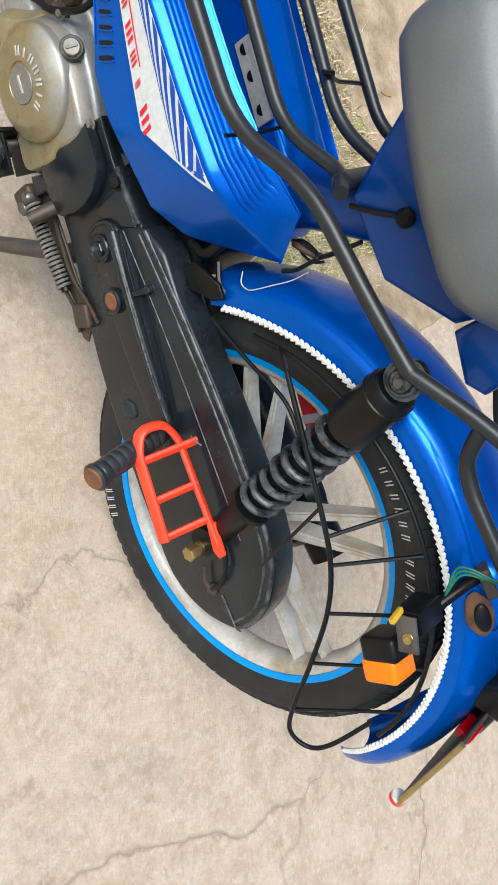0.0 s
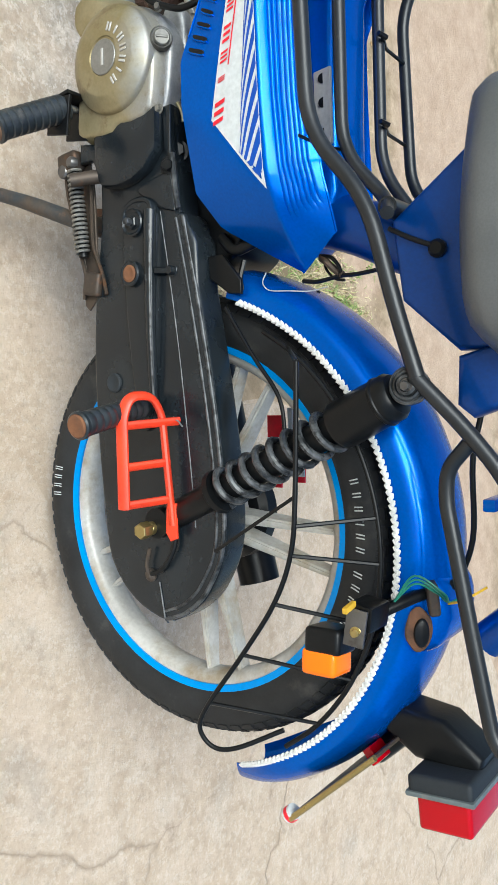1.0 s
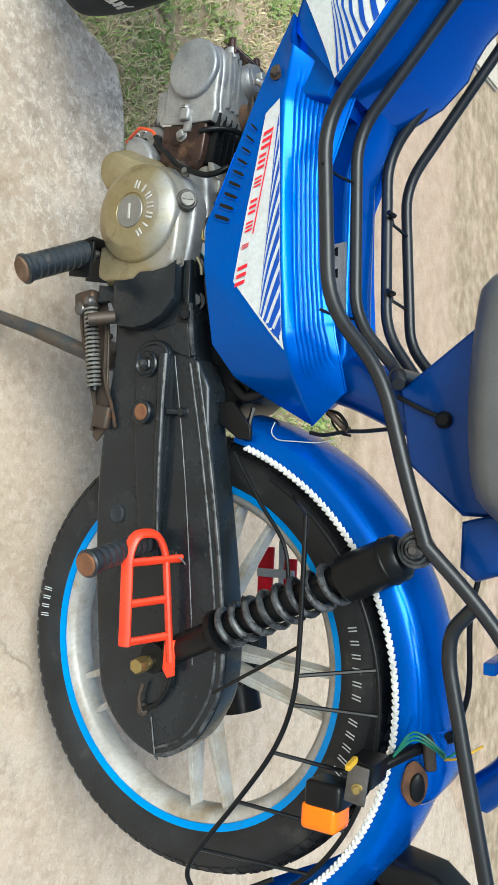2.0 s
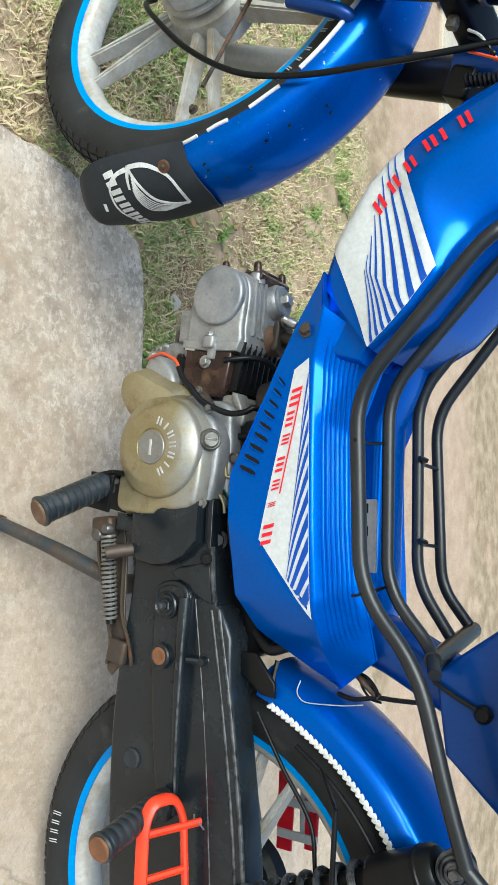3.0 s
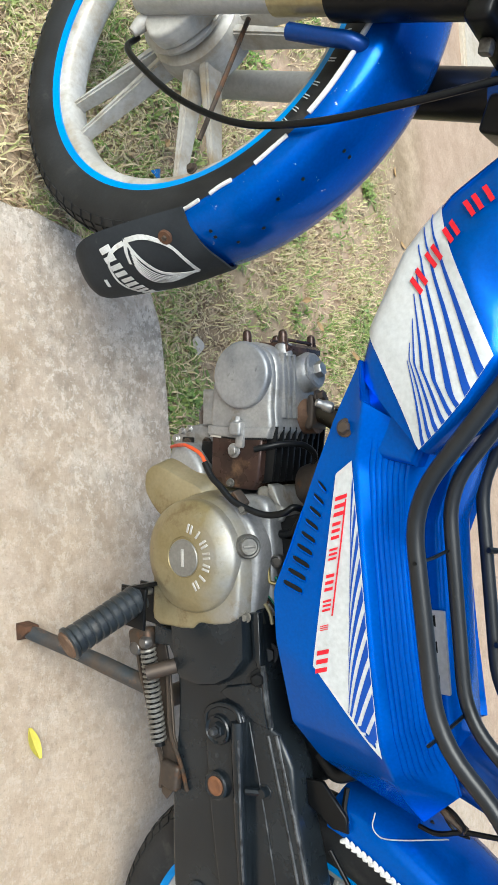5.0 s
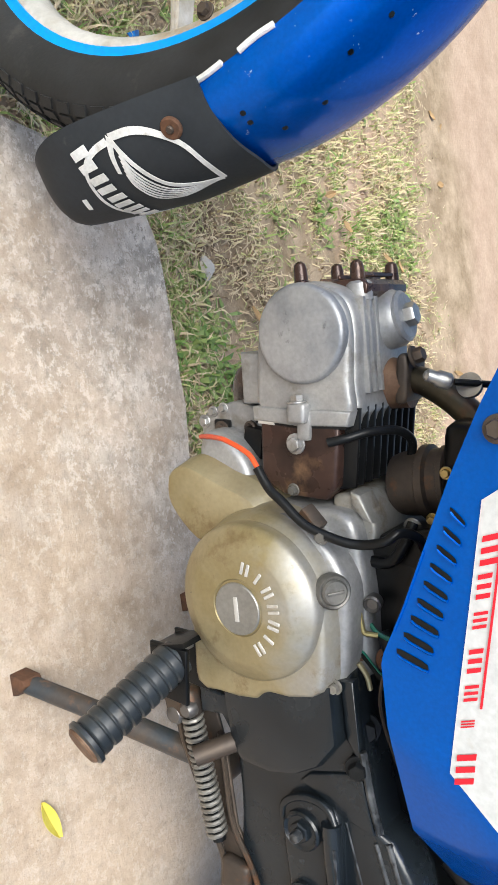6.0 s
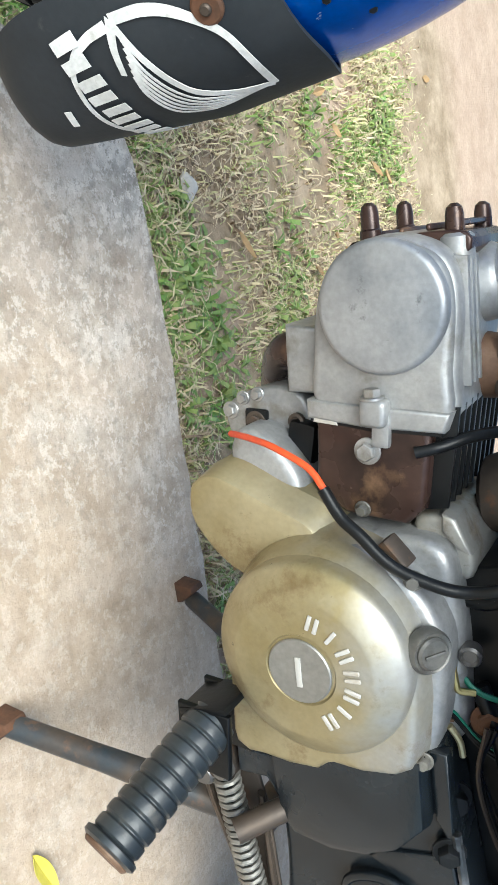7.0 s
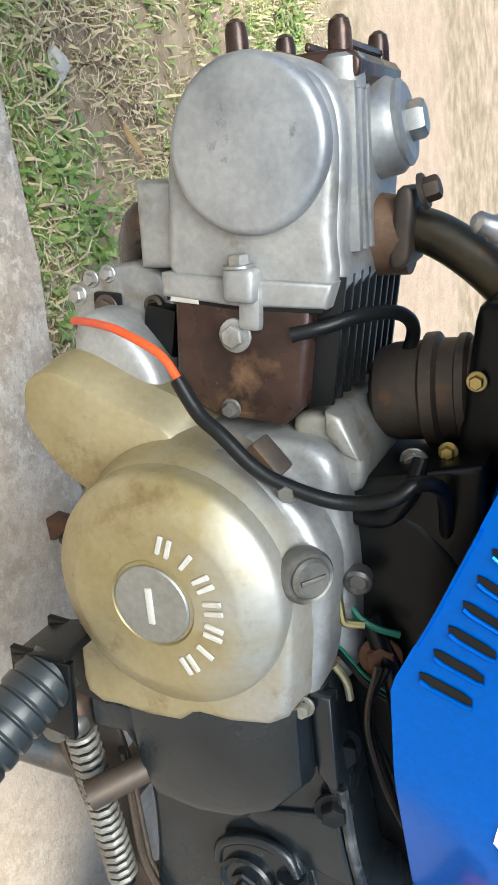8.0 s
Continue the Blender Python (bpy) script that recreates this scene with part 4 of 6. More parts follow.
film = skin([[tank_field(i / 40, k / 32, 0.001) for k in range(33)] for i in range(41)], 0.0003, away=LEFT)
tank_sticker = part("sticker", film, WHITE, tank, "white sticker cut by blue stripes")
for k in range(8):
    bm = stripe_on_tank(0.41 + 0.072 * k, 0.085 + 0.116 * k, 0.008, 0.052, (0.5, 0.45, 0.38, 0.3, 0.22, 0.13, 0.07, 0.03)[k])
    part("stripe", bm, NAVY, tank_sticker)


def tank_letter(strokes, s, h):
    """Bars of one letter, each (station, height, length, height of the bar)."""
    bm = bmesh.new()
    for ds, dh, ls, lh in strokes:
        rows = [[tank_side(s + ds + ls * i / 3 - 0.25 * (dh + lh * k / 3), h + dh + lh * k / 3, 0.0027) for k in range(4)] for i in range(4)]
        skin(rows, 0.0003, bm, away=LEFT)
    return bm


for k, (s0, h0) in enumerate(((3.9, -0.44), (4.28, -0.47), (4.68, -0.49), (5.12, -0.5), (5.42, -0.5), (5.74, -0.5))):
    strokes = [(0, 0, 0.07, 0.21), (0.13, 0, 0.07, 0.21)]
    part("lettering", tank_letter(strokes[: 1 if k == 4 else 2], s0 - 0.1, h0 - 0.105), RED, tank, "red lettering as plain bars")

# protective tubes round the step-through
Y1, Y2, Y3, Y4 = -0.132, -0.063, 0.034, 0.100
guard = part("leg_guard", tube([(-0.76, -0.09, 0.715), (-0.752, -0.128, 0.71), (-0.735, Y1, 0.688), (-0.603, Y1, 0.564), (-0.405, Y1, 0.571),
                                (-0.335, -0.125, 0.628), (-0.225, -0.122, 0.655), (-0.165, -0.118, 0.672)], 0.0078, 0.04, 14), TUBE, moped,
             "black tubular leg guard with four bent bars")
part("bar", tube([(-0.76, -0.085, 0.715), (-0.752, Y2, 0.70), (-0.612, Y2, 0.570), (-0.402, Y2, 0.570), (-0.345, -0.06, 0.618), (-0.325, -0.09, 0.632)], 0.0070, 0.035, 12), TUBE, guard)
part("bar", tube([(-0.775, Y3, 0.700), (-0.622, Y3, 0.566), (-0.404, Y3, 0.566), (-0.345, Y3, 0.606)], 0.0070, 0.035, 12), TUBE, guard)
part("bar", tube([(-0.775, Y4, 0.700), (-0.606, Y4, 0.564), (-0.396, Y4, 0.572), (-0.352, Y4, 0.606)], 0.0070, 0.035, 12), TUBE, guard)
part("cross_bar", tube([(-0.335, -0.075, 0.625), (-0.345, 0.12, 0.605)], 0.010, 0.01, 12), TUBE, guard)
part("cross_bar", tube([(-0.775, -0.09, 0.712), (-0.78, 0.11, 0.702)], 0.010, 0.01, 12), TUBE, guard)
for x in (-0.553, -0.40):
    part("tie", tube([(x, Y1 - 0.009, 0.567), (x, -0.10, 0.566), (x - 0.004, Y2, 0.568)], 0.0018, 0.004, 6), BLACK, guard, "thin wire tie between two bars")
for x in (-0.545, -0.45):
    part("clip", tube([(x, 0.026, 0.575), (x + 0.003, 0.05, 0.567), (x + 0.006, 0.1, 0.568)], 0.0022, 0.004, 6), BLACK, guard)
    part("clip", tube([(x, 0.03, 0.578), (x - 0.002, 0.018, 0.574)], 0.0032, 0.002, 6), BLACK, guard)

# seat and the frame under it
seat_top = []
for i in range(25):
    t = i / 24
    x = -0.455 + 0.31 * t
    fat = math.sin(min(1.0, t / 0.14) * math.pi / 2) ** 0.6 * math.sin(min(1.0, (1 - t) / 0.3) * math.pi / 2) ** 0.5
    w, z0, z1 = 0.085 + 0.035 * math.sin(min(1, t * 1.6) * math.pi / 2), 0.712 - 0.012 * math.sin(t * 3.1) + 0.05 * max(0, t - 0.8) * 5 * 0.6, 0.82
    c, hh = (z0 + z1) / 2, (z1 - z0) / 2 * max(fat, 0.05)
    ring = []
    for k in range(28):
        a = 2 * math.pi * k / 28
        ca, sa = math.cos(a), math.sin(a)
        ring.append((x, MID + w * max(fat, 0.05) * math.copysign(abs(ca) ** 0.6, ca), c + hh * math.copysign(abs(sa) ** 0.6, sa)))
    seat_top.append(ring)
bm = skin(seat_top, close=True)
bmesh.ops.holes_fill(bm, edges=bm.edges[:], sides=40)
seat = part("seat", bm, SEAT, moped, "charcoal vinyl saddle with soft rounded edges")
under = [(-0.385, 0.705), (-0.323, 0.622), (-0.243, 0.632), (-0.19, 0.690), (-0.19, 0.76), (-0.39, 0.76)]
part("seat_frame", prism(under, -0.062, 0.035, 0.006), DARK_BLUE, moped, "dark blue pressed bracket under the saddle")
part("seat_cable", tube([(-0.315, -0.066, 0.622), (-0.302, -0.066, 0.645), (-0.292, -0.066, 0.668)], 0.0026, 0.01, 8), BLACK, moped)
part("seat_knob", disc((-0.289, -0.062, 0.672), LEFT, 0.009, 0.008, 0.003, 16), BLACK, moped)
# wiring behind the panel's tip
part("wire_joint", cable([(-0.303, -0.03, 0.522), (-0.297, -0.034, 0.531), (-0.288, -0.03, 0.539), (-0.282, -0.03, 0.548)], 0.0042, 8), RUSTY, moped, "taped wire joint hanging loose")
for pts, r in ((((-0.306, -0.03, 0.52), (-0.301, -0.036, 0.538), (-0.288, -0.034, 0.547), (-0.279, -0.03, 0.543)), 0.0022), (((-0.28, -0.034, 0.50), (-0.277, -0.036, 0.52), (-0.281, -0.03, 0.545), (-0.281, -0.028, 0.566), (-0.283, -0.03, 0.60)), 0.0026),
               (((-0.30, -0.03, 0.526), (-0.29, -0.03, 0.528), (-0.279, -0.03, 0.538), (-0.276, -0.028, 0.55)), 0.0016)):
    part("black_wire", cable(list(pts), r, 6), BLACK, moped)
part("white_wire", cable([(-0.292, -0.052, 0.462), (-0.281, -0.058, 0.461), (-0.273, -0.058, 0.466), (-0.270, -0.056, 0.474), (-0.269, -0.048, 0.49), (-0.268, -0.035, 0.508), (-0.271, -0.03, 0.529)], 0.0007, 6), LEG, moped, "loose white wire")
part("black_wire", cable([(-0.31, -0.05, 0.43), (-0.285, -0.055, 0.428), (-0.265, -0.05, 0.44), (-0.26, -0.03, 0.47), (-0.27, 0.0, 0.5)], 0.003, 6), BLACK, moped)
part("frame_lug", tube([(-0.34, -0.05, 0.40), (-0.32, -0.055, 0.42), (-0.33, -0.05, 0.45)], 0.007, 0.01, 10), BLACK, moped)
part("frame_beam", tube([(-0.36, MID, 0.45), (-0.345, MID, 0.54), (-0.295, MID, 0.64)], 0.031, 0.06, 18), DARK_BLUE, moped, "dark blue frame tube")
part("rear_bracket", prism([(-0.185, 0.692), (-0.138, 0.690), (-0.125, 0.706), (-0.14, 0.75), (-0.2, 0.75)], -0.072, -0.045, 0.008), DARK_BLUE, moped, "blue lug above the shock absorber")
part("rear_loop", tube([(-0.2, -0.02, 0.745), (-0.12, -0.02, 0.74), (0.0, -0.02, 0.742), (0.07, 0.0, 0.735), (0.11, 0.0, 0.69)], 0.019, 0.05, 14), DARK_BLUE, moped, "dark blue rear frame loop")
part("rear_loop_tab", block((0.012, 0.05, 0.012), pose(-0.045, -0.06, 0.725), 0.002), BLUE, moped)

# luggage carrier
carrier = part("carrier", tube([(-0.168, -0.118, 0.668), (-0.115, -0.105, 0.714), (-0.07, -0.1, 0.748), (0.06, -0.1, 0.80), (0.2, -0.1, 0.82)], 0.0076, 0.05, 14), TUBE, moped,
               "black tubular luggage carrier")
part("bar", tube([(-0.108, -0.102, 0.718), (-0.080, -0.1, 0.692), (-0.05, -0.1, 0.690), (0.06, -0.1, 0.710), (0.175, -0.1, 0.732), (0.2, -0.095, 0.765), (0.19, -0.09, 0.81)], 0.0074, 0.03, 14), TUBE, carrier)
part("cable", cable([(-0.13, -0.03, 0.70), (-0.08, -0.03, 0.69), (0.0, -0.02, 0.685), (0.06, -0.01, 0.66)], 0.003), BLACK, carrier)

# shock absorber
TOP, BOT = Vector((-0.158, -0.100, 0.660)), Vector((-0.003, -0.084, 0.320))
AX = (BOT - TOP).normalized()
LEN = (BOT - TOP).length


def on_shock(profile, n=32, bm=None):
    return lathe([(r, h * LEN) for r, h in profile], TOP, AX, n, bm)


shock = part("shock_absorber", on_shock([(0, 0.05), (0.012, 0.05), (0.014, 0.1), (0.0165, 0.3), (0.0165, 0.72), (0.0165, 0.93), (0.012, 0.96), (0, 0.96)]), BLACK, moped,
             "black rear shock absorber with an open spring")
part("cover", on_shock([(0.012, 0.045), (0.021, 0.05), (0.0245, 0.062), (0.0245, 0.088), (0.0258, 0.091), (0.0258, 0.097), (0.0245, 0.101), (0.0255, 0.235), (0.024, 0.246), (0.0215, 0.246), (0.017, 0.21)]), BLACK, shock, "black steel spring cover")
for k in range(3):
    part("eye", lathe([(0.008, 0), (0.0155 - 0.001 * k, 0.0015), (0.0155 - 0.001 * k, 0.006), (0.008, 0.0075)], TOP + Vector((0, -0.006 + 0.009 * k, 0)), LEFT, 24), BLACK, shock)
part("eye_bush", lathe([(0.0185, -0.004), (0.0185, 0.003), (0.0165, 0.005), (0.0150, 0.0035), (0.0138, 0.0065), (0.0118, 0.0075), (0.0105, 0.0055), (0.0095, 0.0095), (0.0068, 0.0105), (0.0058, 0.0085), (0, 0.0085)], TOP + Vector((0, -0.012, 0.001)), (-0.1, -1, 0.15), 28), WORN_GLINT, shock, "stepped black rubber bush")
part("eye_bolt", bolt(TOP + Vector((0, -0.020, 0.002)), LEFT, 0.005, 0.006), DULL, shock)
coil = []
u = AX.orthogonal().normalized()
v = AX.cross(u)
for i in range(150):
    a = i / 149 * 2 * math.pi * 8.6
    h = (0.235 + 0.485 * i / 149) * LEN
    coil.append(TOP + AX * h + (u * math.cos(a) + v * math.sin(a)) * 0.0215)
# the pale flecks stand for highlights on the black coils
part("spring", tube(coil, 0.0042, 0.0001, 8, steps=1), WORN_GLINT, shock, "black coil spring with painted highlights")
part("spring_seat", on_shock([(0.014, 0.715), (0.0255, 0.715), (0.026, 0.735), (0.02, 0.745), (0.0165, 0.76)]), BLACK, shock)
part("lower_eye", lathe([(0.008, -0.014), (0.0185, -0.014), (0.0185, 0.014), (0.008, 0.014)], BOT, (0, 1, 0), 24), BLACK, shock)
part("axle_nut", lathe([(0, 0), (0.0105, 0), (0.0105, 0.013), (0.009, 0.015), (0, 0.015)], Vector((0.004, -0.104, 0.3115)), LEFT, 6), ZINC, shock, "yellow zinc axle nut")
part("axle_spacer", disc(Vector((0.003, -0.092, 0.3125)), LEFT, 0.0085, 0.013, 0.001), ZINC, shock)

# transmission case
case_low = [(-0.495, 0.236), (-0.456, 0.236), (-0.40, 0.235), (-0.359, 0.231), (-0.306, 0.221), (-0.255, 0.214), (-0.19, 0.210), (-0.1, 0.211), (-0.03, 0.215), (0.035, 0.221),
            (0.063, 0.231), (0.086, 0.248), (0.108, 0.277)]
case_top = [(0.121, 0.319), (0.110, 0.350), (0.089, 0.378), (0.063, 0.397), (0.034, 0.411), (0.0, 0.4175), (-0.05, 0.4175), (-0.117, 0.412), (-0.2, 0.4015), (-0.28, 0.389), (-0.366, 0.3735)]
case_outline = smooth_loop(case_low + case_top, 3)[:-3] + [(-0.3665, 0.3735), (-0.371, 0.365), (-0.43, 0.3595), (-0.495, 0.356)]
case = part("drive_case", prism(case_outline, -0.086, -0.044, 0.006, 3), CASE, moped, "long black belt drive case, scuffed and dusty")


def case_line(d, y):
    """The case's upper edge and round end, drawn in by d."""
    c = Vector((0.02, 0.318))
    out = []
    for x, z in case_top[::-1]:
        n = (Vector((x, z)) - c).normalized() if x > c.x else Vector((-0.13, 1.0)).normalized()
        out.append(Vector((x - n.x * d, y, z - n.y * d)))
    return out


part("case_lip", cable(case_line(0.0035, -0.0845), 0.0028), WORN_GLINT, case, "raised black seam")
part("case_lip", cable(case_line(0.0135, -0.086), 0.0019), WORN_GLINT, case)
part("case_seam", cable([(-0.375, -0.0858, 0.336), (-0.28, -0.0862, 0.349), (-0.189, -0.0862, 0.359), (-0.062, -0.0862, 0.369), (0.0, -0.0858, 0.372)], 0.0009, 6), WORN_GLINT, case)
part("end_seam", tube([(0.1235, -0.082, 0.319), (0.118, -0.0868, 0.318), (0.072, -0.0868, 0.311)], 0.0011, 0.004, 6), WORN_GLINT, case, "pale line along the end seam")
# raised front boss over the clutch, chamfered towards the case
boss = [(-0.493, 0.243), (-0.428, 0.244), (-0.416, 0.253), (-0.411, 0.28), (-0.414, 0.305), (-0.424, 0.327), (-0.445, 0.347), (-0.493, 0.349)]
part("clutch_boss", prism(boss, -0.104, -0.08, 0.009, 1), CASE, case, "chamfered black clutch housing")
part("boss_rib", prism([(-0.493, 0.349), (-0.445, 0.3485), (-0.4395, 0.352), (-0.42, 0.3585), (-0.493, 0.361)], -0.0905, -0.08, 0.0025, 2), CASE, case)
# pale bar that paints the highlight along the step's edge
part("step_glint", tube([(-0.438, -0.0885, 0.3605), (-0.40, -0.0885, 0.3625), (-0.374, -0.0875, 0.3655)], 0.0032, 0.004, 8), WORN_GLINT, case, "edge of the step with a painted highlight")
part("step_web", prism([(-0.412, 0.31), (-0.404, 0.30), (-0.378, 0.338), (-0.371, 0.362), (-0.42, 0.357)], -0.0895, -0.08, 0.003, 2), CASE, case)
ribs = [(-0.393, 0.309), (-0.391, 0.292), (-0.378, 0.281), (-0.33, 0.278), (-0.25, 0.280), (-0.17, 0.287), (-0.118, 0.300), (-0.125, 0.315), (-0.17, 0.321), (-0.25, 0.327), (-0.33, 0.333), (-0.375, 0.335), (-0.389, 0.326)]
part("swing_arm", prism(smooth_loop(ribs, 3), -0.0945, -0.08, 0.005, 3), CASE, case, "raised black arm bolted along the case")
part("arm_rim", cable([(-0.372, -0.0925, 0.2815), (-0.384, -0.0925, 0.285), (-0.391, -0.0925, 0.297), (-0.3925, -0.0925, 0.311), (-0.387, -0.0925, 0.325), (-0.374, -0.094, 0.331)], 0.0034), CASE, case)
part("arm_rib", tube([(-0.377, -0.094, 0.3275), (-0.33, -0.0955, 0.3255), (-0.25, -0.0945, 0.3215), (-0.17, -0.0905, 0.3175), (-0.125, -0.086, 0.315)], 0.0082, 0.02, 12, r2=0.005), CASE, case, "rounded rib along the arm")
# thin pale line along the top of the rib
part("arm_line", cable([(-0.36, -0.1005, 0.331), (-0.30, -0.101, 0.3285), (-0.22, -0.0995, 0.3245), (-0.15, -0.094, 0.3205)], 0.0014, 6), WORN_GLINT, case)
part("bolt_recess", lathe([(0.0125, 0), (0.0165, 0), (0.0165, 0.0045), (0.015, 0.006), (0.0125, 0.004)], (-0.366, -0.0935, 0.3005), LEFT, 28), CASE, case)
part("arm_bolt", bolt((-0.366, -0.094, 0.3005), LEFT, 0.0088, 0.008), CASE, case)
part("arm_bolt", bolt((-0.366, -0.1, 0.3005), LEFT, 0.0048, 0.009, washer=False), WORN_GLINT, case)
part("rusty_bolt", lathe([(0, 0), (0.0105, 0), (0.0105, 0.005), (0.008, 0.0062), (0.004, 0.0052), (0, 0.0048)], (-0.3058, -0.0955, 0.2945), LEFT, 20), OLDRUST, case, "rusted bolt head")
part("bolt_collar", lathe([(0.011, 0), (0.0155, 0), (0.0155, 0.0055), (0.0135, 0.007), (0.011, 0.006)], (-0.3058, -0.094, 0.2945), LEFT, 28), CASE, case)
part("case_bolt", tube([(-0.3055, -0.095, 0.332), (-0.3045, -0.089, 0.346)], 0.0042, 0.001, 8), CASE, case)
part("case_bolt", bolt((-0.3045, -0.085, 0.3505), LEFT, 0.0058, 0.0075), CASE, case)
part("rubber_plug", lathe([(0, 0), (0.0125, 0), (0.0125, 0.003), (0.010, 0.0045), (0.006, 0.003), (0, 0.003)], (-0.176, -0.085, 0.2475), LEFT, 24), GREYRUB, case, "black rubber plug")
part("case_wire", cable([(-0.132, -0.088, 0.346), (-0.125, -0.096, 0.352), (-0.128, -0.098, 0.36), (-0.12, -0.092, 0.363)], 0.001, 6), STEEL, case)
part("clip_bolt", bolt((-0.4245, -0.0885, 0.355), (0.1, -1, 0.3), 0.0072, 0.008), BLACK, case, "oily black clip bolt")
part("case_tab", prism([(-0.318, 0.39), (-0.292, 0.39), (-0.272, 0.418), (-0.27, 0.436), (-0.286, 0.436), (-0.318, 0.41)], -0.066, -0.06, 0.002), BLACK, moped, "black engine hanger plate")
part("rear_drum_lever", cable([(-0.002, -0.09, 0.347), (0.028, -0.093, 0.342), (0.052, -0.093, 0.325), (0.062, -0.092, 0.303)], 0.0032), BLACK, case)
part("case_pin", lathe([(0, 0), (0.0085, 0), (0.0085, 0.004), (0.006, 0.006), (0.0035, 0.009), (0, 0.009)], (0.0645, -0.085, 0.2975), LEFT, 14), RUSTY, case)
part("pin_rod", tube([(0.064, -0.092, 0.2975), (0.05, -0.093, 0.296), (0.03, -0.0935, 0.303)], 0.0022, 0.003, 8), RUSTY, case)


# foot pegs
def ribbed_peg(base, end, r, ribs, parent_name, label, cap):
    base, end = Vector(base), Vector(end)
    ax, ln = (end - base), (end - base).length
    prof = [(0, 0), (r * 0.9, 0)]
    for k in range(ribs):
        h = ln * (0.06 + 0.88 * k / ribs)
        d = ln * 0.88 / ribs
        prof += [(r * 0.91, h), (r * 0.99, h + d * 0.14), (r, h + d * 0.45), (r * 0.99, h + d * 0.78), (r * 0.91, h + d * 0.93)]
    prof += [(r * 1.12, ln * 0.95), (r * 1.12, ln * 0.985), (r * 0.98, ln), (0, ln)]
    peg = part(parent_name, lathe(prof, base, ax, 28), PEG, moped, label)
    part("end_cap", disc(end - ax.normalized() * 0.002, ax, r * 0.93, 0.0045, 0.0015, 24), cap, peg, "rust-brown end cap")
    return peg


peg = ribbed_peg((-0.512, -0.125, 0.224), (-0.473, -0.210, 0.197), 0.0168, 9, "foot_peg", "ribbed black rubber foot peg", BROWNED)
part("peg_bracket", prism([(-0.526, 0.204), (-0.482, 0.198), (-0.475, 0.234), (-0.521, 0.242)], -0.135, -0.130, 0.0015), BLACK, peg, "folded black steel peg bracket")
part("peg_bracket", prism([(-0.526, 0.204), (-0.482, 0.198), (-0.475, 0.234), (-0.521, 0.242)], -0.105, -0.100, 0.0015), BLACK, peg)
part("peg_bracket", block((0.005, 0.036, 0.036), pose(-0.5225, -0.118, 0.223, 0, -8, 0), 0.0015), BLACK, peg)
part("peg_pin", tube([(-0.515, -0.139, 0.22), (-0.515, -0.095, 0.22)], 0.0045, 0.002, 10), STEEL, peg)
rear_peg = ribbed_peg((-0.146, -0.100, 0.312), (-0.127, -0.214, 0.318), 0.0145, 9, "rear_peg", "ribbed rubber passenger peg with a rusted end", OLDRUST)

# orange foot rest loop beside the wheel: a flat bar bent on edge
loop = part("step_loop", tube([(-0.004, -0.101, 0.350), (-0.06, -0.104, 0.348), (-0.135, -0.106, 0.344), (-0.158, -0.118, 0.340), (-0.158, -0.146, 0.331), (-0.135, -0.155, 0.3265), (-0.07, -0.155, 0.3255), (-0.028, -0.155, 0.3245)], 0.0046, 0.026, 10, flat=1.7), ORANGE, moped,
            "orange-red welded step loop with three rungs")
for x, z0, z1, ext in ((-0.124, 0.3265, 0.352, 0.012), (-0.076, 0.3255, 0.349, 0.0), (-0.032, 0.3245, 0.3495, 0.0)):
    part("rung", tube([(x, -0.156, z0), (x - 0.003, -0.103 + ext, z1 + ext * 0.4)], 0.0042, 0.004, 8, flat=1.4), ORANGE, loop)
part("step_plate", prism([(-0.03, 0.343), (0.006, 0.340), (0.016, 0.347), (0.012, 0.357), (-0.03, 0.357)], -0.104, -0.099, 0.0015), ORANGE, loop)
red_loop = part("step_loop", prism([(-0.125, 0.331), (-0.022, 0.329), (-0.022, 0.352), (-0.125, 0.357)], 0.127, 0.133, 0.002), RED, moped, "red step plate with white bands on the far side")
part("rung", prism([(-0.135, 0.364), (-0.05, 0.364), (-0.05, 0.372), (-0.135, 0.374)], 0.129, 0.135, 0.002), WHITE, red_loop)
part("rung", prism([(-0.11, 0.374), (-0.03, 0.372), (-0.03, 0.390), (-0.11, 0.394)], 0.128, 0.134, 0.002), RED, red_loop)
for x in (-0.088, -0.045):
    part("rung", prism([(x - 0.006, 0.331), (x + 0.006, 0.331), (x + 0.006, 0.392), (x - 0.006, 0.392)], 0.1245, 0.1285, 0.001), WHITE, red_loop)
part("brake_drum", lathe([(0, -0.02), (0.06, -0.02), (0.068, -0.01), (0.068, 0.01), (0.05, 0.03), (0, 0.03)], (0, 0.06, 0.315), (0, 1, 0), 36), BLACK, moped, "black rear brake drum")
part("silencer", tube([(-0.3, 0.13, 0.22), (-0.05, 0.14, 0.26), (0.12, 0.14, 0.3)], 0.03, 0.04, 16), BLACK, moped, "dark exhaust silencer on the far side")

# wire guard in front of the rear wheel
arc = [(-0.187, -0.118, 0.541), (-0.049, -0.12, 0.536), (0.013, -0.12, 0.528), (0.067, -0.12, 0.505), (0.129, -0.12, 0.461), (0.193, -0.12, 0.411), (0.226, -0.118, 0.394), (0.249, -0.11, 0.406), (0.248, -0.1, 0.433), (0.225, -0.075, 0.482)]
wire = part("wire_guard", cable(arc, 0.0028), BLACK, moped, "thin black wire guard beside the rear wheel")
outer = [Vector((0.015 + math.cos(radians(a)) * 0.277, -0.068, 0.328 + math.sin(radians(a)) * 0.277)) for a in range(150, 24, -9)]
part("rod", cable(outer, 0.0028), BLACK, wire)
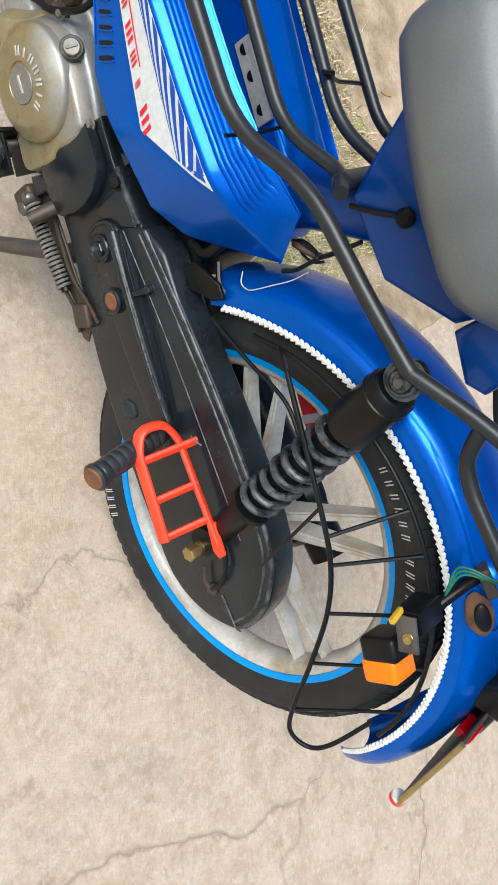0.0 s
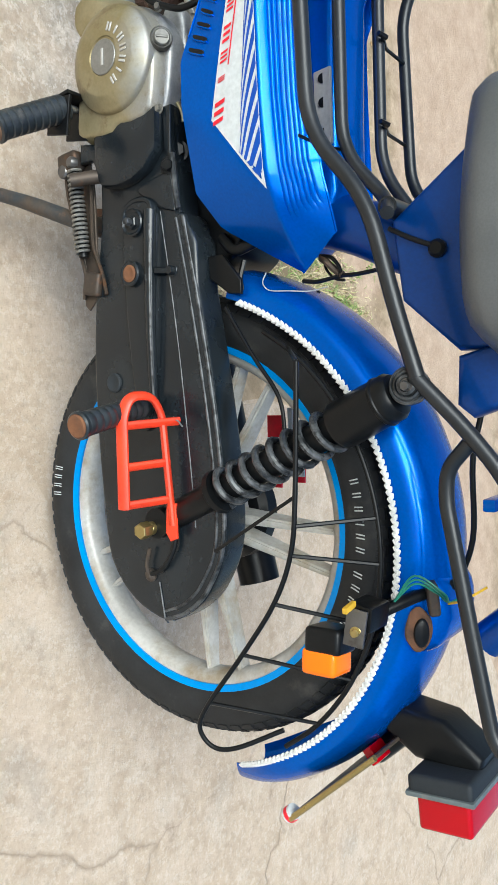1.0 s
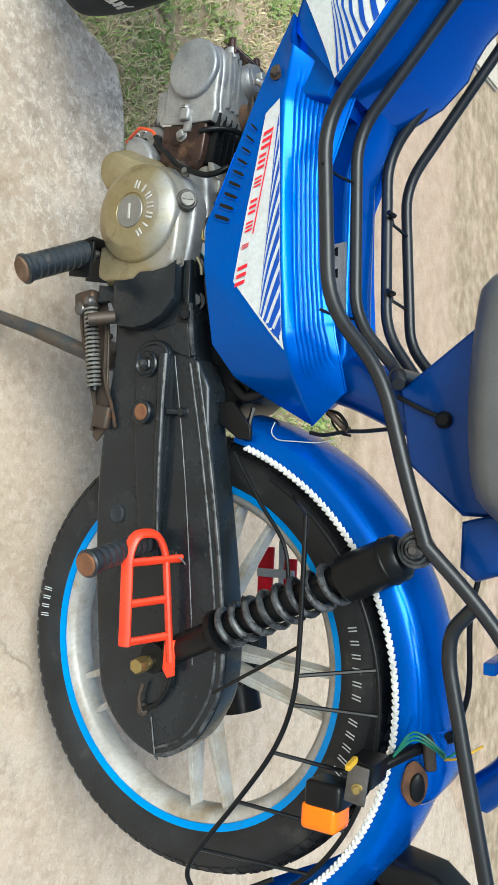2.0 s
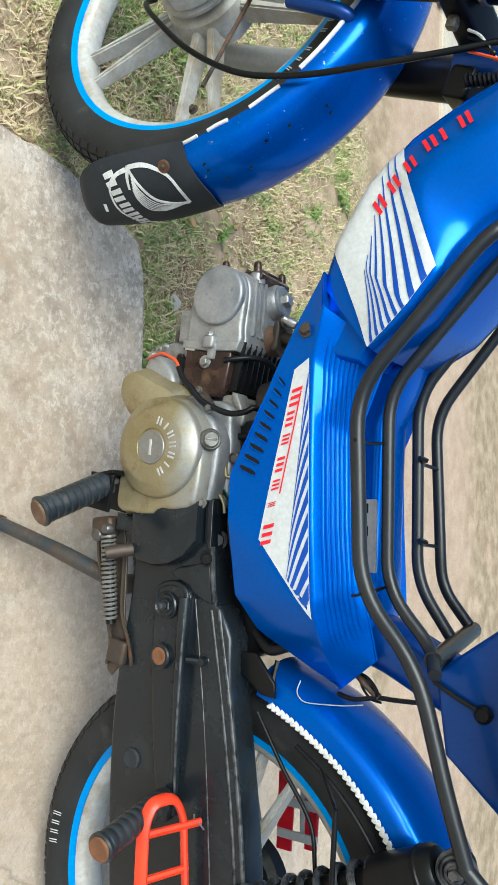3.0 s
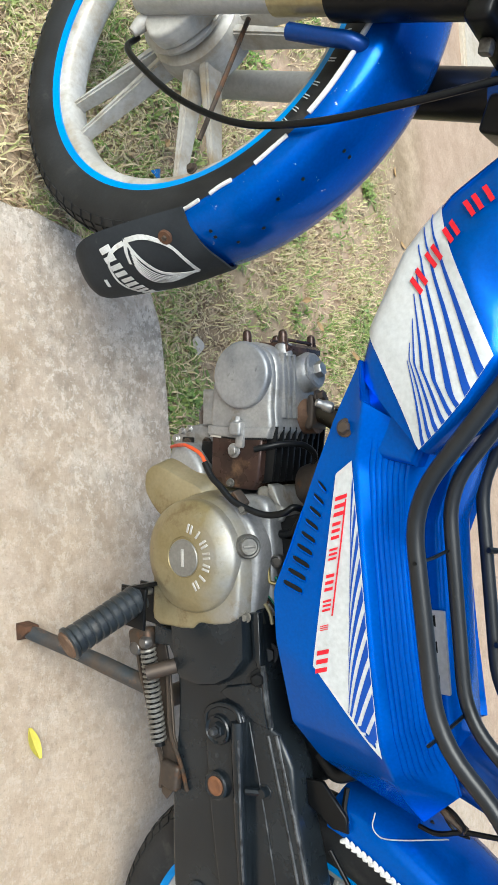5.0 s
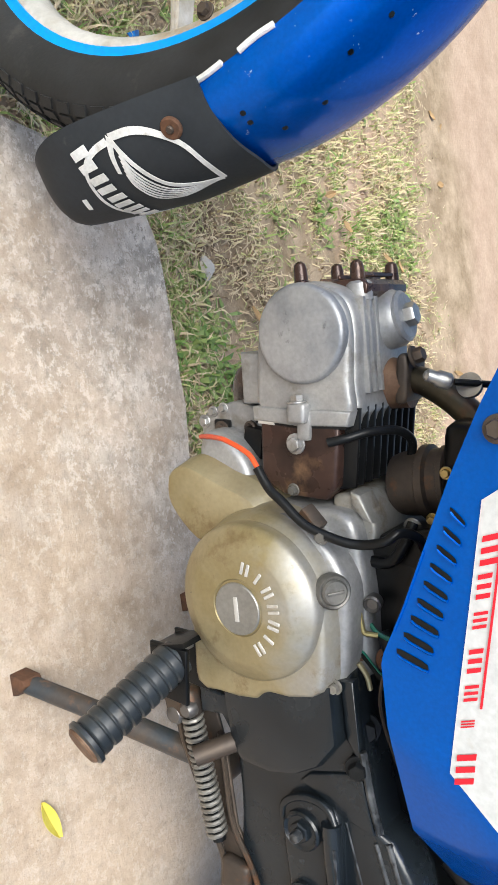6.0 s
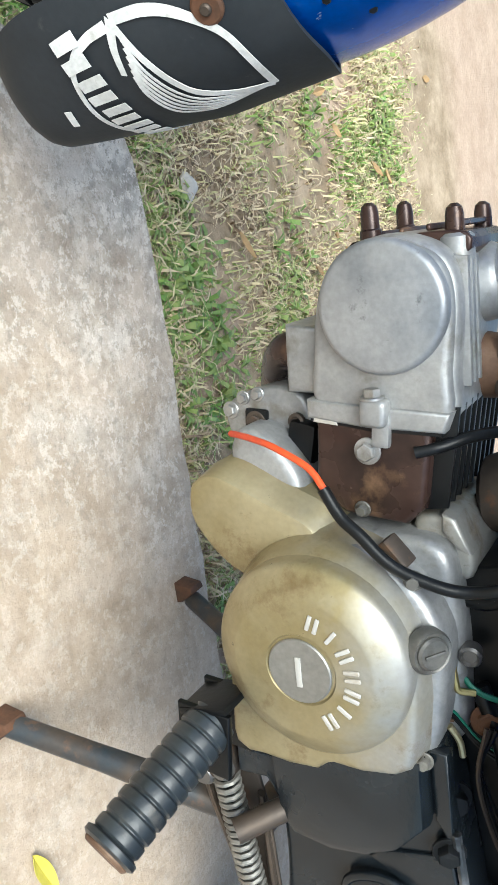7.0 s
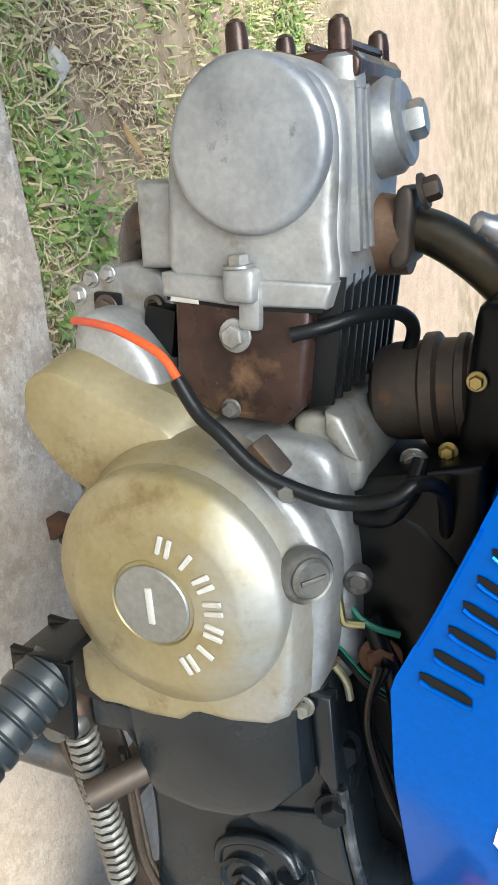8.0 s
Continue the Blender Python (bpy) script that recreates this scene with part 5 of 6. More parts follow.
for (x0, z0), a in (((-0.018, 0.534), 98), ((0.013, 0.528), 88), ((0.067, 0.505), 74), ((0.129, 0.461), 60), ((0.193, 0.411), 45)):
    part("rod", tube([(x0, -0.12, z0), (0.015 + math.cos(radians(a)) * 0.277, -0.068, 0.328 + math.sin(radians(a)) * 0.277)], 0.0022, 0.001, 6), BLACK, wire)
part("rod", tube([(-0.187, -0.118, 0.541), (-0.205, -0.07, 0.50)], 0.0024, 0.001, 6), BLACK, wire)
part("rod", tube([(-0.049, -0.12, 0.536), (0.02, -0.11, 0.42)], 0.0022, 0.001, 6), BLACK, wire)
part("rod", cable([(-0.255, -0.075, 0.42), (-0.2, -0.075, 0.455), (-0.15, -0.075, 0.49), (-0.1, -0.08, 0.5)], 0.0024), BLACK, wire)

# centre stand
stand = part("centre_stand", tube([(-0.458, -0.117, 0.012), (-0.425, -0.092, 0.1), (-0.382, -0.06, 0.195)], 0.0095, 0.02, 12, r2=0.011), STAND, moped, "rusty tubular centre stand holding the rear wheel up")
part("leg", tube([(-0.448, 0.137, 0.012), (-0.42, 0.1, 0.1), (-0.382, 0.06, 0.195)], 0.0095, 0.02, 12, r2=0.011), STAND, stand)
part("pivot", tube([(-0.382, -0.075, 0.2), (-0.382, 0.075, 0.2)], 0.013, 0.01, 12), RUSTY, stand)
for y in (-0.117, 0.137):
    part("foot", prism([(-0.470, 0.0), (-0.448, 0.0), (-0.449, 0.007), (-0.460, 0.022), (-0.466, 0.020)], y - 0.012, y + 0.010, 0.002), RUST, stand, "flat rusty foot")
bar = [(-0.466, 0.176), (-0.42, 0.180), (-0.34, 0.2005), (-0.312, 0.206), (-0.299, 0.199), (-0.277, 0.1985), (-0.270, 0.206), (-0.281, 0.217), (-0.280, 0.224), (-0.268, 0.226), (-0.286, 0.243), (-0.312, 0.237),
       (-0.344, 0.224), (-0.419, 0.224), (-0.466, 0.217)]
arm = part("spring_arm", prism(bar, -0.085, -0.081, 0.0015), RUSTY, moped, "greasy folded steel stand arm with a coil spring")
for edge in (((-0.44, -0.088, 0.177), (-0.42, -0.09, 0.181), (-0.34, -0.09, 0.201), (-0.312, -0.088, 0.207), (-0.285, -0.087, 0.2)),
             ((-0.43, -0.088, 0.223), (-0.36, -0.09, 0.2225), (-0.344, -0.09, 0.225), (-0.312, -0.088, 0.2365), (-0.287, -0.087, 0.241))):
    part("folded_edge", tube(edge, 0.0026, 0.01, 8, flat=1.8), RUSTY, arm)
part("lever_boss", block((0.03, 0.012, 0.028), pose(-0.302, -0.09, 0.2205, 0, 12, 0), 0.005, 3), RUSTY, arm)
part("knuckle", block((0.026, 0.02, 0.034), pose(-0.457, -0.094, 0.194, 0, -6, 0), 0.007, 3), RUSTY, arm, "oily brown knuckle block")
part("knuckle_pin", lathe([(0, 0), (0.009, 0), (0.0092, 0.006), (0.007, 0.0085), (0, 0.0095)], (-0.447, -0.096, 0.187), LEFT, 20), DULL, arm, "oily pin head")
part("knuckle_pin", lathe([(0, 0), (0.0078, 0), (0.0075, 0.006), (0.005, 0.009), (0, 0.0095)], (-0.4545, -0.099, 0.205), LEFT, 20), DULL, arm)
part("knuckle_web", prism([(-0.476, 0.216), (-0.47, 0.246), (-0.445, 0.252), (-0.43, 0.256), (-0.425, 0.25), (-0.452, 0.236), (-0.452, 0.214)], -0.098, -0.086, 0.003), CASE, arm)
part("anchor_rod", tube([(-0.425, -0.122, 0.222), (-0.430, -0.10, 0.243), (-0.432, -0.080, 0.262)], 0.0085, 0.01, 10), RUSTY, arm)
coil = []
for i in range(170):
    a = i / 169 * 2 * math.pi * 19
    p = Vector((-0.447, -0.098, 0.2035)).lerp(Vector((-0.340, -0.097, 0.2115)), i / 169)
    coil.append(p + Vector((0, math.cos(a), math.sin(a))) * 0.0082)
# black rod added inside the coil to darken the gaps between its turns
part("coil_gap_fill", tube([(-0.45, -0.097, 0.2033), (-0.336, -0.096, 0.2118)], 0.0062, 0.001, 10), BLACK, arm)
part("stand_spring", tube(coil, 0.0020, 0.0001, 6, steps=1), COIL, arm, "dusty grey steel coil spring")

# ---- engine ----
def scaled(loop_pts, c, s):
    return [(c[0] + (x - c[0]) * s, c[1] + (z - c[1]) * s) for x, z in loop_pts]


cover_out = smooth_loop([(-0.612, 0.262), (-0.623, 0.29), (-0.616, 0.322), (-0.596, 0.350), (-0.566, 0.364), (-0.53, 0.362), (-0.50, 0.356), (-0.484, 0.346), (-0.479, 0.325), (-0.478, 0.285), (-0.478, 0.25),
                         (-0.481, 0.234), (-0.495, 0.229), (-0.52, 0.234), (-0.56, 0.231), (-0.59, 0.240)], 5)
CC = (-0.553, 0.293)
engine = part("engine", prism(scaled(cover_out, CC, 1.0), -0.09, 0.06, 0.008, 3), HEAD, moped, "small air-cooled engine with a faded gold crankcase cover")
DRUM = (-0.5555, 0.2905)
arc = [(DRUM[0] + 0.0615 * math.cos(radians(a)), DRUM[1] + 0.0615 * math.sin(radians(a))) for a in range(90, 271, 6)]
skirt = arc + [(-0.52, 0.226), (-0.492, 0.2225), (-0.4835, 0.2235), (-0.4775, 0.232), (-0.4775, 0.243), (-0.475, 0.262), (-0.4755, 0.281), (-0.481, 0.2885), (-0.4825, 0.294),
               (-0.481, 0.312), (-0.4835, 0.333), (-0.489, 0.3425), (-0.50, 0.3465), (-0.53, 0.351)]


def spread(pts, d):
    return inset(pts, -d)


rows = [[(x, y, z) for x, z in spread(skirt, d)] for y, d in ((-0.066, 0.0085), (-0.078, 0.0075), (-0.094, 0.0035), (-0.1035, 0.0005), (-0.1055, -0.0008), (-0.1068, -0.003), (-0.1072, -0.006))]
bm = skin(rows, close=True)
bmesh.ops.holes_fill(bm, edges=bm.edges[:], sides=400)
cover = finish(bm, "crankcase_cover", GOLD, engine, "faded gold crankcase cover, stained and scratched", angle=32)
part("cover_drum", lathe([(0.0625, 0.0), (0.0618, 0.009), (0.0608, 0.0122), (0.0588, 0.0142), (0.0465, 0.0216), (0.0448, 0.0222), (0.0435, 0.0226), (0.0225, 0.0236), (0.0215, 0.0222), (0, 0.0222)],
                         (DRUM[0], -0.1005, DRUM[1]), LEFT, 72), GOLD, cover, "round gold drum with a chamfered rim")
part("cover_cap", lathe([(0.0203, -0.001), (0.0203, 0.0004), (0.0195, 0.0011), (0, 0.0014)], (-0.5545, -0.1232, 0.2895), LEFT, 48), CAP, cover, "round grey cap in the cover")
part("cap_slot", block((0.019, 0.0014, 0.0036), pose(-0.5545, -0.1247, 0.2895, 0, 3, 0), 0.0006), ALLOY, cover, "pale slot bar")
for k in range(7):
    # the bars stand in an arc above the cap
    c = Vector((-0.5545 - 0.0335 * math.cos(radians(22 + 21.5 * k)), -0.1243, 0.2895 + 0.0335 * math.sin(radians(22 + 21.5 * k))))
    bm = bmesh.new()
    m = Matrix.Translation(c) @ Matrix.Rotation(radians(-90 + 22 + 21.5 * k), 4, "Y")
    for d in ((0.0,) if k in (1, 5) else (-0.0024, 0.0024)):
        block((0.0026, 0.0014, 0.0098), m @ Matrix.Translation((d, 0, 0)), 0.0004, 1, bm)
    part("raised_mark", bm, ALLOY, cover, "pale raised bar")
part("side_boss", lathe([(0, 0), (0.0132, 0), (0.0132, 0.0065), (0.0118, 0.0085), (0.0098, 0.0075), (0, 0.0075)], (-0.564, -0.0955, 0.3555), (0, -0.62, 0.79), 32), CASTING, cover, "round filler boss")
part("boss_cap", disc((-0.564, -0.1, 0.3612), (0, -0.62, 0.79), 0.0098, 0.0033, 0.0015), CASTING, cover)
part("boss_slot", block((0.0025, 0.002, 0.013), pose(-0.564, -0.1022, 0.3640, -52, 0, 0), 0.0006), CASTING, cover)
for x, y, z in ((-0.489, -0.094, 0.347), (-0.487, -0.094, 0.239), (-0.603, -0.092, 0.352)):
    part("cover_bolt", bolt((x, y, z), (0, -1, 0.2), 0.0042, 0.006), CASTING, cover)
nose_low = smooth_loop([(-0.6485, 0.2005), (-0.659, 0.209), (-0.665, 0.222), (-0.664, 0.236), (-0.65, 0.262), (-0.633, 0.292), (-0.6, 0.292), (-0.585, 0.255), (-0.597, 0.223), (-0.626, 0.2)], 4)
nose_face = smooth_loop([(-0.647, 0.2015), (-0.6555, 0.2085), (-0.659, 0.219), (-0.6565, 0.230), (-0.642, 0.258), (-0.6255, 0.288), (-0.6, 0.288), (-0.587, 0.255), (-0.598, 0.2235), (-0.626, 0.2015)], 4)
rows = [[(x, y, z) for x, z in pts] for y, pts in ((-0.03, nose_low), (-0.066, nose_low), (-0.0815, nose_face), (-0.083, inset(nose_face, 0.0012)), (-0.0836, inset(nose_face, 0.003)))]
bm = skin(rows, close=True)
bmesh.ops.holes_fill(bm, edges=bm.edges[:], sides=400)
finish(bm, "magneto_nose", GOLD, cover, "gold nose of the cover with a bright chamfer", angle=22)
part("nose_bolt", bolt((-0.6535, -0.054, 0.2245), (-0.3, -1, 0.2), 0.0048, 0.005), RUSTY, cover)
part("crank_shell", prism(smooth_loop([(-0.672, 0.225), (-0.68, 0.25), (-0.655, 0.272), (-0.622, 0.28), (-0.618, 0.33), (-0.612, 0.358), (-0.59, 0.366), (-0.52, 0.366), (-0.48, 0.35), (-0.48, 0.24), (-0.56, 0.22)], 4), -0.066, 0.075, 0.008, 3), HEAD, engine, "oily cast crankcase shell")
part("shell_flange", prism(smooth_loop([(-0.624, 0.34), (-0.622, 0.364), (-0.6, 0.374), (-0.585, 0.368), (-0.6, 0.345)], 4), -0.05, 0.06, 0.004), GOLD, engine)

# cylinder, its axis runs forward
cyl_out = [(-0.694, 0.288), (-0.640, 0.281), (-0.628, 0.300), (-0.622, 0.338), (-0.632, 0.350), (-0.685, 0.360), (-0.692, 0.356)]
cylinder = part("cylinder", prism(cyl_out, -0.059, 0.03, 0.004, 2), BROWN, engine, "heat-browned cylinder with cooling fins on top")
for k in range(9):
    y = -0.048 + 0.0125 * k
    part("fin", prism([(-0.694, 0.345), (-0.628, 0.335), (-0.63, 0.361), (-0.69, 0.373)], y - 0.0012, y + 0.0022, 0.0005, 1), BLACK, cylinder)
for k in range(6):
    x = -0.69 + 0.011 * k
    part("fin", block((0.0025, 0.07, 0.012), pose(x, 0.0, 0.279), 0.0006, 1), BROWN, cylinder)
part("cylinder_bolt", bolt((-0.668, -0.059, 0.319), LEFT, 0.0058, 0.006), HEAD, cylinder, "bright steel bolt with washer")
part("cylinder_bolt", bolt((-0.632, -0.06, 0.312), (0.1, -1, 0), 0.0036, 0.005), CASTING, cylinder)
part("breather_hose", cable([(-0.667, -0.060, 0.348), (-0.669, -0.054, 0.362), (-0.671, -0.04, 0.376), (-0.668, -0.02, 0.388), (-0.657, -0.005, 0.391), (-0.640, 0.0, 0.383), (-0.62, 0.0, 0.365)], 0.0036), BLACK, engine, "black rubber hose")

# head with its round cap
head_out = smooth_loop([(-0.752, 0.292), (-0.770, 0.299), (-0.784, 0.315), (-0.790, 0.338), (-0.784, 0.360), (-0.772, 0.374), (-0.75, 0.378), (-0.71, 0.373), (-0.682, 0.368), (-0.685, 0.32), (-0.695, 0.285), (-0.73, 0.288)], 4)
head = part("cylinder_head", prism(head_out, -0.050, 0.045, 0.007, 3), HEAD, engine, "dull aluminium cylinder head with a round cap")
part("head_face", prism(scaled(head_out, (-0.735, 0.335), 0.95), -0.058, -0.045, 0.005, 2), HEAD, head)
part("round_cap", lathe([(0, 0.0), (0.0375, 0.0), (0.038, 0.006), (0.0365, 0.0085), (0.034, 0.0095), (0, 0.011)], (-0.751, -0.056, 0.338), LEFT, 64), ROUND, head, "round blue-grey aluminium inspection cap")
part("head_flange", prism([(-0.7005, 0.283), (-0.689, 0.282), (-0.6815, 0.322), (-0.6775, 0.366), (-0.689, 0.371), (-0.694, 0.33)], -0.0605, 0.045, 0.0025), HEAD, head)
part("flange_lug", block((0.0165, 0.012, 0.0165), pose(-0.692, -0.0625, 0.3275, 0, 8, 0), 0.004, 3), HEAD, head)
part("gasket", prism([(-0.694, 0.2845), (-0.6872, 0.2838), (-0.6798, 0.3215), (-0.6757, 0.3645), (-0.684, 0.367), (-0.69, 0.33)], -0.0592, 0.04, 0.0006), BLACK, head, "dark oily gasket line")
part("gasket_scrap", prism([(-0.6892, 0.2865), (-0.6865, 0.2858), (-0.6838, 0.3015), (-0.686, 0.3015)], -0.0598, -0.055, 0.0005), ALLOY, head, "torn pale gasket edge")
part("lug_nut", bolt((-0.6998, -0.0615, 0.3265), (-1, 0, 0.05), 0.0052, 0.006), STEEL, head)
part("lug_leg", block((0.022, 0.009, 0.0115), pose(-0.681, -0.0585, 0.3295, 0, 8, 0), 0.003, 2), HEAD, head)
part("low_tab", prism([(-0.745, 0.266), (-0.742, 0.29), (-0.70, 0.288), (-0.702, 0.262)], -0.045, 0.02, 0.004), HEAD, head)
part("exhaust_port", lathe([(0, 0), (0.02, 0), (0.021, 0.02), (0.018, 0.03), (0, 0.03)], (-0.722, -0.01, 0.285), (0, 0.1, -1), 24), BROWN, head, "brown exhaust port")
part("exhaust_pipe", cable([(-0.722, -0.01, 0.262), (-0.72, 0.0, 0.24), (-0.69, 0.03, 0.215), (-0.6, 0.07, 0.19), (-0.4, 0.1, 0.2)], 0.014, 14), BROWN, engine, "brown exhaust pipe")
for k in range(3):
    part("head_ridge", prism([(-0.775, 0.365), (-0.70, 0.360), (-0.70, 0.3775 - 0.0005 * k), (-0.772, 0.381 - 0.0005 * k)], -0.038 + 0.011 * k, -0.033 + 0.011 * k, 0.001, 1), HEAD, head)
part("seam_bolt", bolt((-0.726, -0.036, 0.371), (0, -0.4, 1), 0.0045, 0.004), BLACK, head)
part("top_plate", prism(smooth_loop([(-0.788, 0.311), (-0.776, 0.309), (-0.774, 0.345), (-0.772, 0.377), (-0.785, 0.379), (-0.788, 0.35)], 3), -0.030, 0.041, 0.002), BROWN, head, "brown finned front plate")
for k in range(4):
    part("plate_fin", block((0.004, 0.07, 0.003), pose(-0.790, 0.008, 0.325 + 0.016 * k), 0.001, 1), BROWN, head)
for y, z in ((-0.023, 0.321), (0.037, 0.321), (-0.023, 0.371), (0.037, 0.371)):
    s = part("stud_nut", lathe([(0, -0.004), (0.0066, -0.004), (0.0066, 0.002), (0.0056, 0.003), (0.0054, 0.012), (0.0045, 0.016), (0.002, 0.018), (0, 0.018)], (-0.791 if z < 0.35 else -0.783, y, z), (-1, 0, 0.03), 12), BROWN, head, "rust-brown capped stud nut")
part("stud_boss", disc((-0.770, -0.023, 0.371), (-1, 0, 0.03), 0.010, 0.015, 0.002), HEAD, head)
part("valve_plug_seat", lathe([(0, 0), (0.024, 0), (0.023, 0.022), (0.02, 0.026), (0, 0.026)], (-0.752, 0.012, 0.362), (-0.1, 0.0, 1), 32), HEAD, head)
part("valve_plug", lathe([(0, 0), (0.0205, 0), (0.0205, 0.004), (0.018, 0.006), (0, 0.006)], (-0.7545, 0.014, 0.385), (-0.1, 0.05, 1), 32), ROUND, head, "zinc valve cover plug")
part("plug_hex", lathe([(0, 0), (0.0095, 0), (0.0095, 0.007), (0.008, 0.009), (0, 0.009)], (-0.755, 0.014, 0.390), (-0.1, 0.05, 1), 6), STEEL, head)
# intake and carburettor
part("intake_stub", lathe([(0, 0), (0.022, 0), (0.02, 0.02), (0.019, 0.03), (0, 0.03)], (-0.705, 0.012, 0.36), (0.15, 0.05, 1), 24), BROWNED, head, "heat-stained intake stub")
part("intake_flange", prism(smooth_loop([(-0.724, 0.387), (-0.704, 0.383), (-0.688, 0.381), (-0.689, 0.390), (-0.704, 0.393), (-0.723, 0.395)], 3), -0.006, 0.03, 0.003), RUSTY, engine, "brown intake flange")
part("intake_pipe", cable([(-0.706, 0.012, 0.388), (-0.699, 0.012, 0.404), (-0.683, 0.012, 0.424), (-0.66, 0.012, 0.443), (-0.64, 0.012, 0.448)], 0.0112, 18), PIPE, engine, "olive-brown intake pipe")
part("intake_nut", bolt((-0.722, 0.0, 0.398), (-0.2, 0, 1), 0.006, 0.009), RUSTY, engine)
carb = part("carburettor", lathe([(0, 0), (0.016, 0.0), (0.0235, 0.004), (0.026, 0.012), (0.0262, 0.027), (0.030, 0.029), (0.030, 0.035), (0.0265, 0.037), (0.0265, 0.045), (0.0285, 0.046), (0.0285, 0.05), (0.026, 0.052), (0.026, 0.075), (0, 0.075)], (-0.622, 0.005, 0.366), (-0.02, 0.03, 1), 32), RUSTY, engine, "oily dark carburettor")
part("carb_body", block((0.085, 0.07, 0.075), pose(-0.625, 0.01, 0.455, 0, 10, 0), 0.012, 3), BLACK, carb)
part("carb_screw", bolt((-0.594, -0.024, 0.392), (0.2, -1, 0.1), 0.005, 0.005), STEEL, carb)
part("carb_brass", disc((-0.585, -0.01, 0.42), (0.3, -1, 0), 0.009, 0.006, 0.001), ZINC, carb)
part("frame_arm", tube([(-0.59, 0.0, 0.385), (-0.55, 0.0, 0.395), (-0.5, -0.01, 0.4)], 0.016, 0.02, 12), BLACK, engine)
# black plate added where only deep shade lies behind the engine
part("shade_plate", prism([(-0.59, 0.362), (-0.46, 0.355), (-0.44, 0.42), (-0.60, 0.43)], -0.045, 0.05, 0.004), BLACK, engine, "black plate added for the shade behind the engine")

# ignition plate in front of the crankcase and its wire
coil_plate = part("ignition_plate", prism(smooth_loop([(-0.686, 0.2065), (-0.697, 0.213), (-0.703, 0.230), (-0.705, 0.252), (-0.698, 0.268), (-0.672, 0.276), (-0.652, 0.27), (-0.646, 0.245), (-0.652, 0.222), (-0.668, 0.211)], 3), -0.036, -0.01, 0.004), HEAD, engine, "grey cast plate with an oily terminal")
for x, z, r in ((-0.6905, 0.2125, 0.0042), (-0.6985, 0.2235, 0.0034), (-0.7005, 0.235, 0.0034)):
    part("plate_bolt", bolt((x, -0.036, z), LEFT, r, 0.004), STEEL, coil_plate)
part("plate_screw", lathe([(0, 0), (0.0058, 0), (0.0058, 0.003), (0.004, 0.004), (0.0025, 0.002), (0, 0.002)], (-0.682, -0.038, 0.2635), LEFT, 16), RUSTY, coil_plate, "dark slotted screw")
part("terminal_box", block((0.017, 0.005, 0.017), pose(-0.6825, -0.037, 0.2325, 0, 8, 0), 0.003), BLACK, coil_plate, "recessed oily terminal")
part("terminal", bolt((-0.6825, -0.039, 0.2325), LEFT, 0.0052, 0.004), RUSTY, coil_plate)
part("pickup", block((0.018, 0.014, 0.032), pose(-0.655, -0.037, 0.243, 0, 20, 0), 0.004, 3), ROUND, coil_plate, "grey metal pickup block")
part("dark_socket", block((0.03, 0.03, 0.02), pose(-0.668, -0.03, 0.266, 0, 15, 0), 0.005), BLACK, coil_plate)
part("orange_wire", cable([(-0.6795, -0.058, 0.224), (-0.680, -0.066, 0.237), (-0.6795, -0.076, 0.254), (-0.6775, -0.086, 0.272), (-0.667, -0.091, 0.295), (-0.655, -0.095, 0.306)], 0.0021), WIRE_O, engine, "orange wire")
part("black_wire", cable([(-0.656, -0.095, 0.305), (-0.64, -0.096, 0.314), (-0.630, -0.097, 0.325), (-0.612, -0.096, 0.342), (-0.600, -0.091, 0.3645), (-0.5955, -0.086, 0.380), (-0.597, -0.083, 0.397), (-0.602, -0.076, 0.407), (-0.592, -0.06, 0.414), (-0.56, -0.04, 0.41)], 0.0037), BLACK, engine, "black sleeved wire")
part("clamp", block((0.020, 0.012, 0.011), pose(-0.613, -0.080, 0.338, 20, -38, 0), 0.002), RUSTY, engine, "brown angled clamp")
part("clamp_bolt", bolt((-0.606, -0.082, 0.325), (0.2, -1, 0.2), 0.0052, 0.006), STEEL, engine)
part("gold_fin", prism([(-0.628, 0.358), (-0.625, 0.366), (-0.603, 0.374), (-0.606, 0.366), (-0.617, 0.357)], -0.055, -0.03, 0.003), GOLD, engine, "small gold fin of the crankcase")
part("green_wire", cable([(-0.528, -0.06, 0.364), (-0.522, -0.062, 0.370), (-0.517, -0.061, 0.378), (-0.513, -0.058, 0.388)], 0.0018, 6), WIRE_G, engine, "green wire")
for k, (mat, r) in enumerate(((WIRE_G, 0.0009), (BLACK, 0.0014), (BLACK, 0.0012))):
    d = 0.0026 * k
    part("loom_wire", cable([(-0.509 + d, -0.062, 0.345), (-0.507 + d, -0.066, 0.3575), (-0.501 + d, -0.066, 0.363), (-0.490 + d, -0.064, 0.370), (-0.479 + d, -0.06, 0.381), (-0.465, -0.05, 0.395)], r, 6), mat, engine)
part("copper_wire", cable([(-0.503, -0.062, 0.345), (-0.5015, -0.067, 0.352), (-0.5005, -0.066, 0.358)], 0.0016, 6), BROWNED, engine)
part("gold_bracket", tube([(-0.54, -0.068, 0.361), (-0.522, -0.068, 0.3625), (-0.52, -0.064, 0.372)], 0.0021, 0.003, 8), ZINC, engine, "small brassy wire bracket")
part("hose_end", lathe([(0, 0), (0.0066, 0), (0.007, 0.008), (0.0055, 0.0095), (0.004, 0.0075), (0, 0.0075)], (-0.545, -0.058, 0.370), (0.1, -1, 0.15), 20), DULL, engine, "grey-brown hose end")
part("loom_joint", bolt((-0.499, -0.058, 0.377), (0, -1, 0.3), 0.0078, 0.006), RUST, engine, "rusted bolt head")
